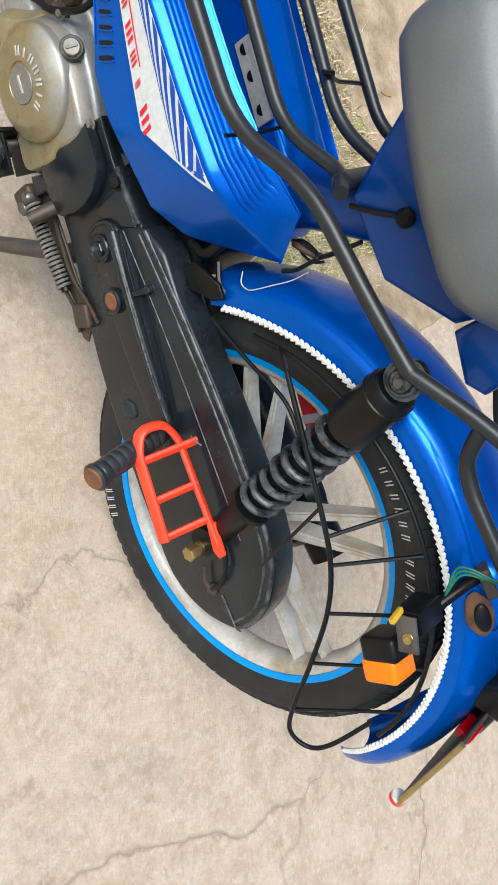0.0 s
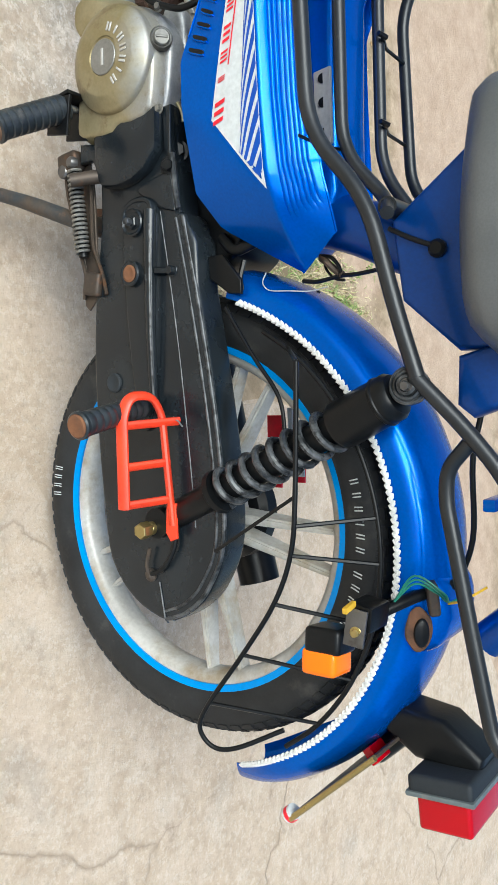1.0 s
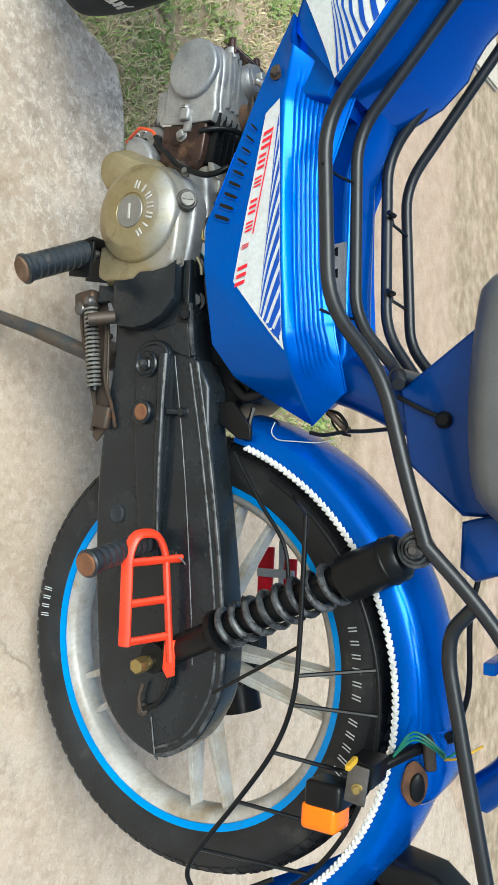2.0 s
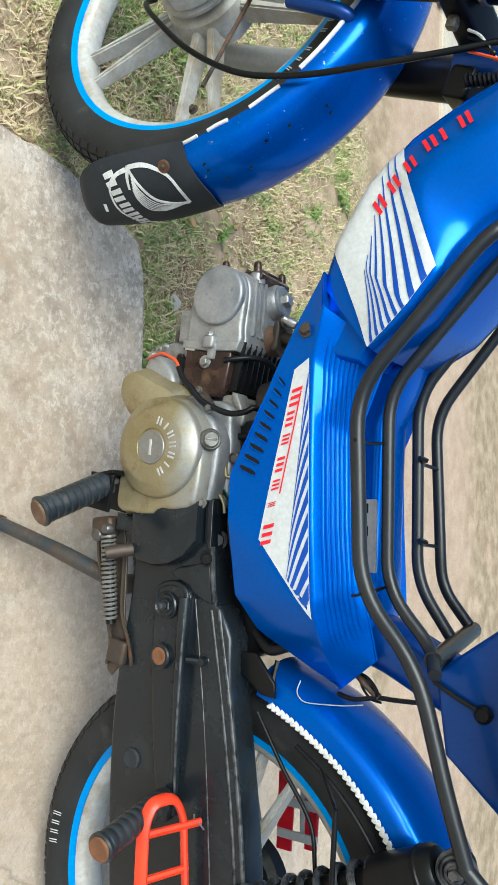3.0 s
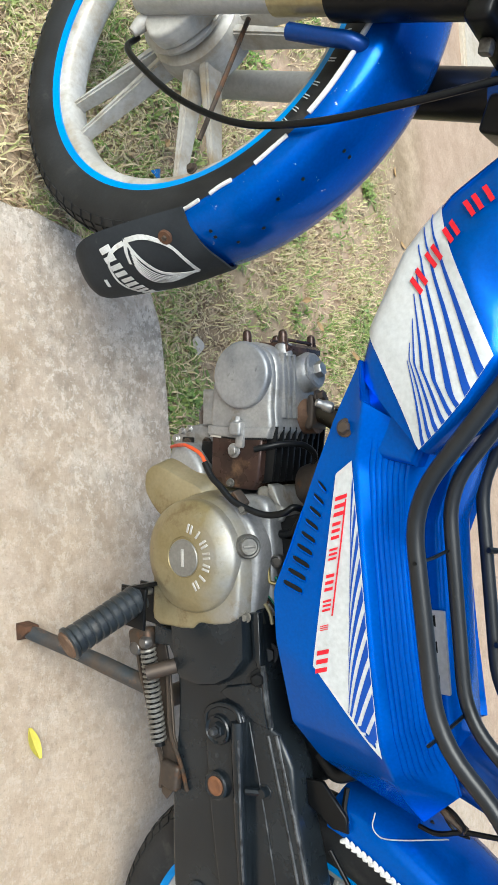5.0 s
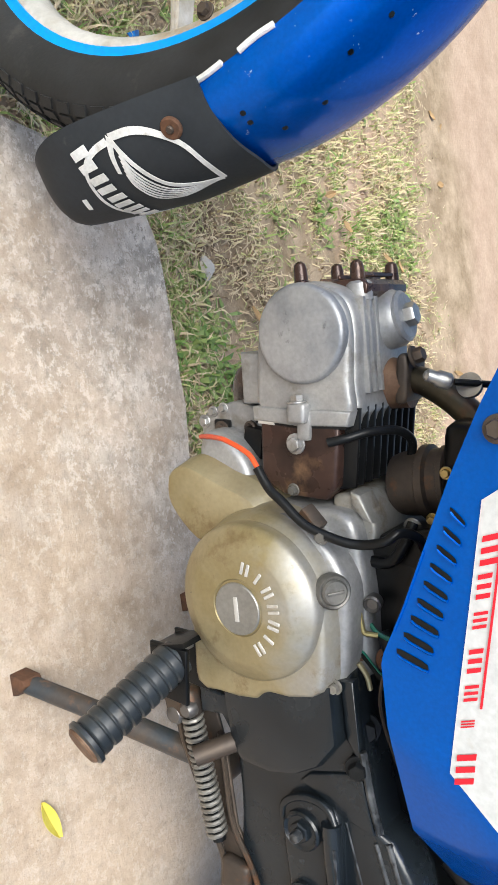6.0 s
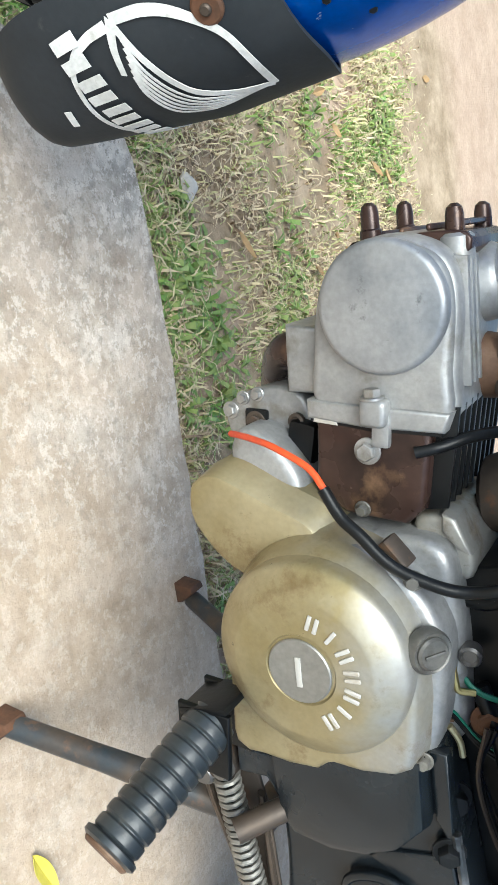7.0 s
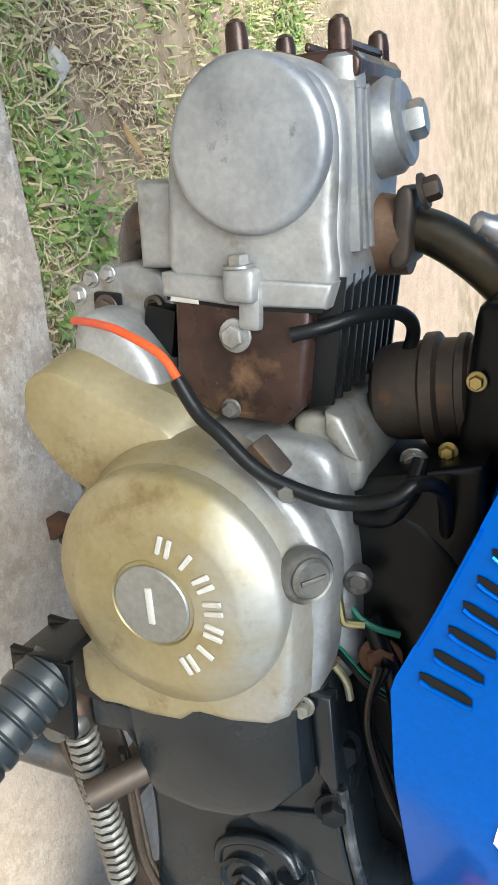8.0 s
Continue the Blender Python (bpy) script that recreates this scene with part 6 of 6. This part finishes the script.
part("pipe_clip", tube([(-0.50, -0.072, 0.357), (-0.49, -0.07, 0.362), (-0.478, -0.068, 0.362)], 0.0022, 0.006, 8), BRASS, engine)
part("tension_bolt", bolt((-0.4455, -0.068, 0.352), (0, -0.8, 0.6), 0.009, 0.01), BLACK, engine)
tap = part("fuel_tap", lathe([(0, 0), (0.004, 0), (0.006, 0.002), (0.006, 0.010), (0.0045, 0.012), (0.0045, 0.018), (0.0025, 0.02), (0, 0.02)], (-0.702, -0.052, 0.447), (-0.35, -0.5, -0.6), 20), STEEL, moped, "grey metal fuel tap under the tank")
part("tap_ring", lathe([(0.006, -0.002), (0.009, -0.002), (0.009, 0.002), (0.006, 0.002)], (-0.698, -0.04, 0.455), (-0.4, -1, 0.1), 20), STEEL, tap)
part("tap_rod", tube([(-0.702, -0.05, 0.448), (-0.695, -0.03, 0.475), (-0.68, -0.02, 0.51)], 0.0025, 0.005, 8), BLACK, tap)
# black filler added so the shaded gap behind the case stays dark
part("shade_filler", prism(smooth_loop([(-0.57, 0.34), (-0.47, 0.26), (-0.37, 0.25), (-0.31, 0.34), (-0.31, 0.40), (-0.36, 0.43), (-0.5, 0.435), (-0.57, 0.40)], 3), -0.046, 0.05, 0.006), BLACK, engine, "black filler added for the dark gap behind the drive case")
for x, y, z in ((-0.60, -0.027, 0.41), (-0.635, -0.027, 0.425), (-0.612, -0.026, 0.47)):
    part("carb_screw", bolt((x, y, z), LEFT, 0.0035, 0.004), ZINC, carb)
part("hose", cable([(-0.60, -0.04, 0.40), (-0.585, -0.05, 0.395), (-0.572, -0.05, 0.38), (-0.575, -0.045, 0.35)], 0.0045), BLACK, engine, "black breather hose")
part("loom_tape", cable([(-0.52, -0.055, 0.372), (-0.48, -0.06, 0.385), (-0.43, -0.06, 0.387), (-0.39, -0.058, 0.39)], 0.006), BLACK, engine)
for k in range(3):
    part("loom_wire", cable([(-0.50, -0.068, 0.378 + 0.003 * k), (-0.47, -0.074 + 0.003 * k, 0.372), (-0.43, -0.07, 0.376 + 0.004 * k), (-0.40, -0.066, 0.384)], 0.0015, 6), (RUSTY, BLACK, BLACK)[k], engine)

# ---- front assembly, turned with the steering; local axes: x back, y to the far side, z up ----
def at_front(bm):
    bm.transform(FRONT)
    return bm


ff = fender(5.5, 137, 0.279, 0.316, 0.060, (0, 0, 0), ends=(0.9, 0.12))
front_fender = part("front_fender", at_front(skin(ff, 0.002)), CHIPPED, moped, "glossy blue front mudguard with chipped paint")
for i0, i1 in ((0, 3), (3, 6), (7, 11), (12, 25)):
    edge_line = [r[0] + Vector((0.0006 * math.sin(2.1 * i + i0), -0.001, 0.0006 * math.cos(3.7 * i))) for i, r in enumerate(ff[i0:i1])]
    part("edge_trim", at_front(cable(edge_line, 0.0024 if i0 < 12 else 0.0030, 8)), ROPE, front_fender, "worn white edging with gaps")

rnd = random.Random(21)
for k in range(9):
    i, j = rnd.choice((2, 3, 5, 7, 9, 12)), rnd.choice((4, 5, 6, 7))
    c, nrm = ff[i][j], (ff[i][j] - Vector((0, 0, 0))).normalized() + Vector((0, -0.6, 0))
    bm = lathe([(0, -0.001), (0.0028, -0.001), (0.002, 0.0004), (0, 0.0006)], c, nrm, 7)
    part("tar_spot", at_front(bm), BLACK, front_fender)

# mudflap under the front guard
def flap_at(t, s, lift=0.0):
    """A point of the flap: t from its top to its tip, s across it."""
    w = 0.0625 + 0.006 * math.sin(t * math.pi * 0.8)
    if t > 0.56:
        w *= math.sqrt(max(0.0, 1 - ((t - 0.56) / 0.445) ** 2.3))
    x = 0.279 + 0.015 * t + (0.040 + 0.010 * min(1.0, t * 3) - 0.010 * t) * (1 - abs(s) ** (3.2 - 1.2 * min(1.0, t * 1.5))) * min(1.0, w / 0.05) + lift * 0.75
    return Vector((x, w * s - lift * 0.7, (0.036 + 0.016 * (1 - s * s)) * (1 - t) - 0.148 * t))


rows = [[flap_at(i / 28, k / 10 - 1) for k in range(21)] for i in range(29)]
flap = part("mudflap", at_front(skin(rows, 0.003, away=(1, 0, 0))), GREYRUB, front_fender, "dark rubber mudflap with a white emblem shape")
part("rivet", at_front(disc(flap_at(0.175, -0.78, 0.0), (0.75, -0.7, 0), 0.0085, 0.003, 0.0015)), RUST, flap, "rusty rivet")
part("rivet_pin", at_front(disc(flap_at(0.175, -0.78, 0.003), (0.75, -0.7, 0), 0.003, 0.002, 0.001)), RUSTY, flap)


def flap_ribbon(pts, w0, w1, bm, lift=0.0012):
    """A painted stroke on the flap through points (t, s)."""
    line = smooth_line([(a * 0.198, b * 0.066, 0) for a, b in pts], 6)
    rows = []
    for i, p in enumerate(line):
        d = line[min(i + 1, len(line) - 1)] - line[max(i - 1, 0)]
        n = Vector((-d.y, d.x, 0)).normalized() * (w0 + (w1 - w0) * i / (len(line) - 1)) / 2
        rows.append([flap_at(q.x / 0.198, max(-0.97, min(0.97, q.y / 0.066)), lift) for q in (p - n, p, p + n)])
    return skin(rows, 0.0004, bm, away=(1, 0, 0))


emblem = bmesh.new()
flap_ribbon([(0.15, 0.0), (0.15, -0.4), (0.17, -0.64), (0.24, -0.78), (0.33, -0.85), (0.44, -0.85)], 0.0042, 0.0034, emblem)
flap_ribbon([(0.46, -0.83), (0.54, -0.79), (0.61, -0.70), (0.645, -0.55), (0.65, -0.27), (0.61, 0.04), (0.54, 0.3), (0.48, 0.42)], 0.0036, 0.0022, emblem)
flap_ribbon([(0.44, -0.83), (0.40, -0.6), (0.33, -0.3), (0.24, -0.1), (0.15, 0.0)], 0.0036, 0.0042, emblem)
flap_ribbon([(0.44, -0.85), (0.47, -0.72), (0.485, -0.56)], 0.0045, 0.003, emblem)
for k in range(6):
    f = (k + 1) / 6
    flap_ribbon([(0.43 + 0.03 * f, -0.80 + 0.26 * f), (0.41 + 0.05 * f, -0.58 + 0.22 * f), (0.34 + 0.08 * f, -0.28 + 0.2 * f), (0.24 + 0.07 * f, -0.08 + 0.1 * f), (0.17 + 0.03 * f, 0.0)], 0.0017, 0.0012, emblem)
for k in range(5):
    # plain bars across the lower rim
    t, s = 0.605 - 0.012 * k, -0.82 + 0.25 * k
    flap_ribbon([(t - 0.045, s), (t + 0.04, s + 0.03)], 0.0052, 0.0052, emblem, 0.002)
    flap_ribbon([(t - 0.045, s + 0.12), (t + 0.04, s + 0.15)], 0.0052, 0.0052, emblem, 0.002)
flap_ribbon([(0.73, -0.40), (0.74, -0.24)], 0.0045, 0.004, emblem)
part("emblem", at_front(emblem), ROPE, flap, "white emblem as plain shapes")


def leg(y, parent_name, label):
    d = Vector((0.345, 0, 0.94)).normalized()
    c = Vector((0.012, y, -0.02))
    prof = [(0, -0.01), (0.016, -0.01), (0.0185, 0.0), (0.0185, 0.19), (0, 0.19)]
    ob = part(parent_name, at_front(lathe(prof, c, d, 28)), LEG, moped, label)
    part("sleeve", at_front(lathe([(0, 0.186), (0.0225, 0.186), (0.0225, 0.265), (0, 0.265)], c, d, 28)), BRASS, ob, "tarnished brassy sleeve")
    part("cover", at_front(lathe([(0, 0.258), (0.0275, 0.258), (0.0285, 0.262), (0.0285, 0.50), (0.027, 0.505), (0, 0.505)], c, d, 32)), BLACK, ob, "satin black upper cover")
    part("cover_ring", at_front(lathe([(0.0282, 0.447), (0.0302, 0.449), (0.0302, 0.4545), (0.0282, 0.4565)], c, d, 32)), STEEL, ob, "bright clamp ring")
    return ob


left_leg = leg(-0.085, "fork_leg", "silver fork leg with a black upper cover")
right_leg = leg(0.085, "fork_leg", "silver fork leg with a black upper cover")
part("axle_lug", at_front(lathe([(0, -0.02), (0.02, -0.02), (0.022, 0), (0.02, 0.02), (0, 0.02)], (0.004, -0.085, -0.008), (0, 1, 0), 24)), LEG, left_leg)
part("axle_nut", at_front(bolt((0.0, -0.104, -0.008), LEFT, 0.0065, 0.010)), RUSTY, left_leg, "rusty axle nut")
brake = part("brake_plate", at_front(lathe([(0, 0), (0.058, 0), (0.06, 0.006), (0.045, 0.02), (0.02, 0.026), (0, 0.026)], (0, -0.036, 0), LEFT, 40)), ALLOY, moped, "cast front brake plate with a rusty lever")
part("brake_lever", at_front(tube([(-0.036, -0.092, -0.014), (-0.022, -0.094, 0.02), (-0.012, -0.096, 0.055)], 0.006, 0.01, 8, flat=0.6)), RUSTY, brake)
part("lever_pivot", at_front(disc((-0.012, -0.08, 0.055), LEFT, 0.009, 0.02, 0.002)), ALLOY, brake)
part("lever_rod", at_front(tube([(-0.05, -0.094, -0.012), (-0.03, -0.094, -0.018), (0.0, -0.09, -0.03)], 0.0032, 0.004, 8)), RUSTY, brake)
part("lever_nut", at_front(bolt((-0.034, -0.096, -0.012), LEFT, 0.005, 0.008)), RUSTY, brake)
part("brake_web", at_front(prism(smooth_loop([(0.01, -0.03), (0.055, -0.022), (0.062, 0.01), (0.045, 0.05), (0.03, 0.06), (0.02, 0.02)], 3), -0.078, -0.05, 0.005)), ALLOY, brake, "cast shield of the brake plate")
part("cable_lug", at_front(lathe([(0, 0), (0.009, 0), (0.010, 0.015), (0.006, 0.03), (0, 0.03)], (0.022, -0.07, -0.025), (0.6, -0.2, -0.6), 20)), ALLOY, brake)
part("cable", cable([(-1.172, -0.082, 0.232), (-1.15, -0.105, 0.236), (-1.115, -0.115, 0.262), (-1.055, -0.115, 0.318), (-1.005, -0.11, 0.392), (-0.98, -0.105, 0.475), (-0.968, -0.1, 0.565), (-0.965, -0.085, 0.655), (-0.97, -0.06, 0.75)], 0.0038, cuts=8), BLACK, moped, "black speedometer cable")
stay = part("guard_stay", at_front(tube([(-0.02, -0.052, 0.155), (-0.10, -0.056, 0.235)], 0.0028, 0.002, 8)), RUSTY, front_fender, "thin rusty stay rod")
part("stay_clip", at_front(bolt((-0.10, -0.06, 0.237), LEFT, 0.006, 0.006)), RUSTY, stay)
part("guard_stay", at_front(tube([(0.06, -0.052, 0.1), (0.2, -0.058, 0.05)], 0.0028, 0.002, 8)), RUSTY, front_fender)
part("stay_clip", at_front(bolt((0.235, -0.06, 0.045), LEFT, 0.0045, 0.006)), RUSTY, stay)
part("fork_brace", at_front(tube([(0.118, -0.075, 0.165), (0.135, -0.072, 0.2), (0.15, -0.066, 0.24), (0.15, 0.04, 0.25)], 0.009, 0.02, 10)), DARK_BLUE, front_fender, "blue bridge between the fork legs")
part("brace_bolt", at_front(bolt((0.085, -0.062, 0.215), LEFT, 0.007, 0.01)), STEEL, front_fender)
# steering head and lamps
head_tube = part("steering_head", tube([(-0.99, MID, 0.63), (-0.93, MID, 0.82)], 0.024, 0.01, 18), DARK_BLUE, moped, "steering head with clamps and wiring")
part("lower_clamp", block((0.05, 0.2, 0.028), pose(-1.015, -0.01, 0.655, 0, 18, -12), 0.008, 3), BLACK, head_tube, "black lower fork clamp")
part("lock", block((0.014, 0.012, 0.012), pose(-1.0, -0.08, 0.645, 0, 20, 0), 0.003), CASTING, head_tube)
part("head_lug", block((0.036, 0.05, 0.03), pose(-0.950, -0.03, 0.642, 0, 25, 0), 0.006, 3), BLACK, head_tube)
for k in range(4):
    part("head_wire", cable([(-0.99 + 0.008 * k, -0.075, 0.66), (-0.975 + 0.01 * k, -0.08, 0.675 + 0.006 * k), (-0.95, -0.07, 0.69), (-0.935, -0.05, 0.72 + 0.01 * k)], 0.0017, 6), (WHITE, BLACK, BLACK, WIRE_O)[k], head_tube)
spr = []
for i in range(90):
    a = i / 89 * 2 * math.pi * 14
    p = Vector((-0.935, -0.075, 0.655)).lerp(Vector((-0.925, -0.065, 0.72)), i / 89)
    spr.append(p + Vector((math.cos(a), math.sin(a), 0)) * 0.006)
part("cable_coil", tube(spr, 0.002, 0.0001, 6, steps=1), BLACK, head_tube)
lamp = part("front_indicator", lathe([(0, 0), (0.024, 0), (0.026, 0.01), (0.024, 0.025), (0, 0.03)], (-1.020, -0.106, 0.731), (0.0, -1, 0.1), 32), BLACK, moped, "front turn lamp with an amber lens")
part("lens", lathe([(0.0235, 0), (0.0235, 0.012), (0.017, 0.021), (0, 0.024)], (-1.020, -0.130, 0.7334), (0.0, -1, 0.1), 32), AMBER, lamp, "amber plastic lens")
fairing = prism([(-1.0975, 0.6715), (-1.092, 0.669), (-1.046, 0.683), (-1.01, 0.70), (-1.005, 0.76), (-1.045, 0.76), (-1.073, 0.704), (-1.0985, 0.676)], -0.121, -0.115, 0.002)
part("fairing_fin", fairing, BLACK, moped, "black plastic fairing corner")

# tail lamp, plate holder and rear indicator
tail = part("tail_lamp", prism([(0.188, 0.588), (0.212, 0.570), (0.244, 0.618), (0.248, 0.690), (0.228, 0.694), (0.196, 0.652)], -0.028, 0.028, 0.010, 3), BLACK, moped, "red tail lamp on a black arm")
part("lamp_base", block((0.022, 0.124, 0.070), pose(0.2515, 0.0, 0.6605, 0, -4, 0), 0.006, 3), GREYRUB, tail, "grey rubber base")
part("seal", block((0.006, 0.129, 0.0745), pose(0.2605, 0.0, 0.6612, 0, -4, 0), 0.0025, 2), SEAL, tail, "pale grey rubber seal")
part("lens", block((0.042, 0.108, 0.058), pose(0.281, 0.0, 0.6620, 0, -4, 0), 0.005, 3), REDLENS, tail, "red plastic lens")
holder = part("plate_holder", block((0.004, 0.165, 0.145), pose(0.272, 0.0, 0.547, 0, -41.5, 0), 0.001, 1), RUSTY, moped, "thin brownish number plate holder")
part("plate_rim", tube([(0.321, -0.084, 0.493), (0.224, -0.084, 0.601)], 0.0035, 0.001, 8), ZINC, holder)
part("reflector", lathe([(0, 0), (0.009, 0), (0.009, 0.012), (0, 0.012)], (0.314, -0.078, 0.495), (0.6, 0, -0.7), 18), WHITE, holder, "small red and white reflector")
part("reflector_band", lathe([(0, 0), (0.0095, 0), (0.0095, 0.005), (0, 0.005)], (0.317, -0.078, 0.492), (0.6, 0, -0.7), 18), RED, holder)
part("holder_arm", tube([(0.262, 0.0, 0.56), (0.225, 0.0, 0.6)], 0.012, 0.01, 10), BLACK, holder)
part("holder_lens", block((0.02, 0.03, 0.012), pose(0.245, -0.03, 0.575, 0, -41, 0), 0.003), REDLENS, holder)

ind = part("rear_indicator", block((0.026, 0.038, 0.040), pose(0.090, -0.128, 0.578, 0, 0, -6), 0.006, 3), BLACK, moped, "rear turn lamp with an amber lens and loose wires")
part("lens", block((0.026, 0.037, 0.039), pose(0.112, -0.130, 0.574, 0, 0, -6), 0.006, 3), AMBER, ind, "amber plastic lens")
part("bracket", block((0.026, 0.04, 0.028), pose(0.064, -0.112, 0.612, 0, 8, 0), 0.004), BLACK, ind)
part("ear", block((0.036, 0.003, 0.022), pose(0.072, -0.138, 0.612, 0, 6, -8), 0.001), DULL, ind, "grey steel ear")
part("ear_bolt", bolt((0.076, -0.1395, 0.613), (0, -1, 0.1), 0.0042, 0.004), ZINC, ind)
part("tab", block((0.006, 0.02, 0.005), pose(0.052, -0.14, 0.607, 0, 0, 10), 0.001), WIRE_Y, ind, "yellow tag")
part("stem", tube([(0.07, -0.105, 0.61), (0.055, -0.06, 0.64), (0.05, -0.01, 0.665)], 0.0065, 0.01, 12), BLACK, ind)
for k in range(3):
    part("wire", cable([(0.055, -0.09, 0.63), (0.036 - 0.004 * k, -0.085, 0.65), (0.045, -0.075, 0.668 + 0.004 * k), (0.06, -0.05, 0.672), (0.05, -0.03, 0.685)], 0.0012, 6), WIRE_G, ind)
part("wire", cable([(0.06, -0.055, 0.672), (0.053, -0.06, 0.69), (0.04, -0.05, 0.71)], 0.0013, 6), WIRE_Y, ind)
part("guard_hump", prism(smooth_loop([(0.03, 0.635), (0.05, 0.664), (0.1, 0.662), (0.12, 0.635), (0.1, 0.61), (0.05, 0.615)], 4), -0.052, 0.045, 0.018, 4), BLUE, rear_fender)



def ragged(centre, across, along_x, depth, seed):
    """An uneven oval patch lying on the guard's shoulder."""
    bm = lathe([(0, 0), (across, 0), (across * 0.94, depth * 0.7), (across * 0.8, depth), (0, depth)], centre, (0.1, -0.8, 0.6), 28)
    for v in bm.verts:
        d = v.co - Vector(centre)
        v.co.x = centre[0] + d.x * along_x
        v.co += d * 0.22 * noise.noise(d * 90 + Vector((seed, 0, 0)))
    return bm


part("rust_hole", ragged((0.090, -0.0575, 0.6415), 0.0145, 1.6, 0.0026, 2), RUST, rear_fender, "rust round a ragged hole in the guard")
part("hole", ragged((0.0925, -0.0592, 0.645), 0.0082, 1.9, 0.0026, 7), BLACK, rear_fender)
part("rust_bracket", block((0.034, 0.03, 0.012), pose(0.057, -0.046, 0.650, -35, 0, 12), 0.004, 3), RUSTY, rear_fender, "rusted bracket under the wires")

# ---- small things on the ground ----
LEAF_Y = surface("yellow leaf", (0.6, 0.5, 0.06), (0.5, 0.44, 0.1), 0.6)
STONE = surface("pale stone", (0.62, 0.57, 0.5), (0.5, 0.45, 0.38), 0.9, 0.0, 30, 160, 0.5)
SCRAP = surface("blue plastic", (0.02, 0.2, 0.6), (0.03, 0.25, 0.65), 0.3)
TAN = surface("dead leaf", (0.45, 0.3, 0.14), (0.36, 0.22, 0.1), 0.7)


def leaf(place, length, width, turn, material, label):
    rows = []
    for i in range(9):
        t = i / 8
        w = width * math.sin(math.pi * (0.06 + 0.9 * t)) ** 0.8 / 2
        z = 0.004 + 0.006 * t * t
        rows.append([(length * (t - 0.5), -w, z + 0.003), (length * (t - 0.5), 0, z), (length * (t - 0.5), w, z + 0.0035)])
    ob = finish(skin(rows, 0.0005), "leaf", material)
    ob.matrix_world = Matrix.Translation(place) @ Matrix.Rotation(turn, 4, "Z")
    return tagged(ob, label, "leaf")


def stone(place, size, material, label, seed):
    bm = bmesh.new()
    bmesh.ops.create_icosphere(bm, subdivisions=3, radius=1)
    for v in bm.verts:
        v.co *= 1 + 0.35 * noise.noise(v.co * 1.4 + Vector((seed, 0, 0))) + 0.1 * noise.noise(v.co * 5)
        v.co = Vector((v.co.x * size[0], v.co.y * size[1], v.co.z * size[2]))
    ob = finish(bm, "stone", material, angle=30)
    ob.location = place
    return tagged(ob, label, "stone")


leaf((-0.315, -0.115, 0.0), 0.042, 0.016, 0.25, LEAF_Y, "fallen yellow leaf lying on the concrete")
stone((-0.875, 0.293, -0.018), (0.015, 0.013, 0.008), STONE, "small pale stone in the dry grass", 2)
bm = bmesh.new()
corners = [(-2.30, 1.71), (-2.74, 2.44), (-1.95, 2.62), (-1.86, 1.70)]
rows = [[(x, y, z) for x, y in corners] for z in (-0.06, 0.012)]
bm = skin(rows, close=True)
bmesh.ops.holes_fill(bm, edges=bm.edges[:], sides=8)
bmesh.ops.bevel(bm, geom=bm.edges[:], offset=0.008, segments=2, affect="EDGES")
tagged(finish(bm, "paving_slab", SANDY, smooth=False), "pale concrete paving slab beside the footpath", "paving slab")
rows = [[(x, y, z) for x, y in ((-2.43, 1.53), (-2.53, 1.66), (-2.43, 1.80), (-2.34, 1.72))] for z in (-0.05, 0.006)]
bm = skin(rows, close=True)
bmesh.ops.holes_fill(bm, edges=bm.edges[:], sides=8)
bmesh.ops.bevel(bm, geom=bm.edges[:], offset=0.012, segments=2, affect="EDGES")
tagged(finish(bm, "paving_slab", SANDY, smooth=False), "broken pale concrete corner lying in the grass", "paving slab")
bm = lathe([(0.034, 0.0), (0.044, 0.0), (0.046, 0.006), (0.044, 0.2), (0.040, 0.206), (0.034, 0.206)], (-2.325, 1.655, 0.012), (-0.53, 0.848, 0.03), 28, closed=True)
tagged(finish(bm, "pipe", CLAY), "short brown pipe end lying against a concrete slab", "pipe")
rows = [[(-0.03 + 0.06 * i / 5, -0.012 + 0.024 * k / 3, 0.006 * math.sin(i * 1.3 + k)) for k in range(4)] for i in range(6)]
ob = finish(skin(rows, 0.0008), "plastic_scrap", SCRAP)
ob.matrix_world = Matrix.Translation((-1.137, 0.22, -0.015)) @ Matrix.Rotation(0.4, 4, "Z")
tagged(ob, "crumpled blue plastic scrap lying in the grass", "scrap")
rnd = random.Random(8)
k = 0
while k < 26:
    x, y = rnd.uniform(-1.5, -0.3), rnd.uniform(0.22, 1.2)
    ob = leaf((x, y, -0.02), rnd.uniform(0.02, 0.04), rnd.uniform(0.008, 0.016), rnd.uniform(0, 6.28), TAN, "dry brown leaf lying in the grass")
    tagged(ob, group="dry leaves in the grass")
    k += 1
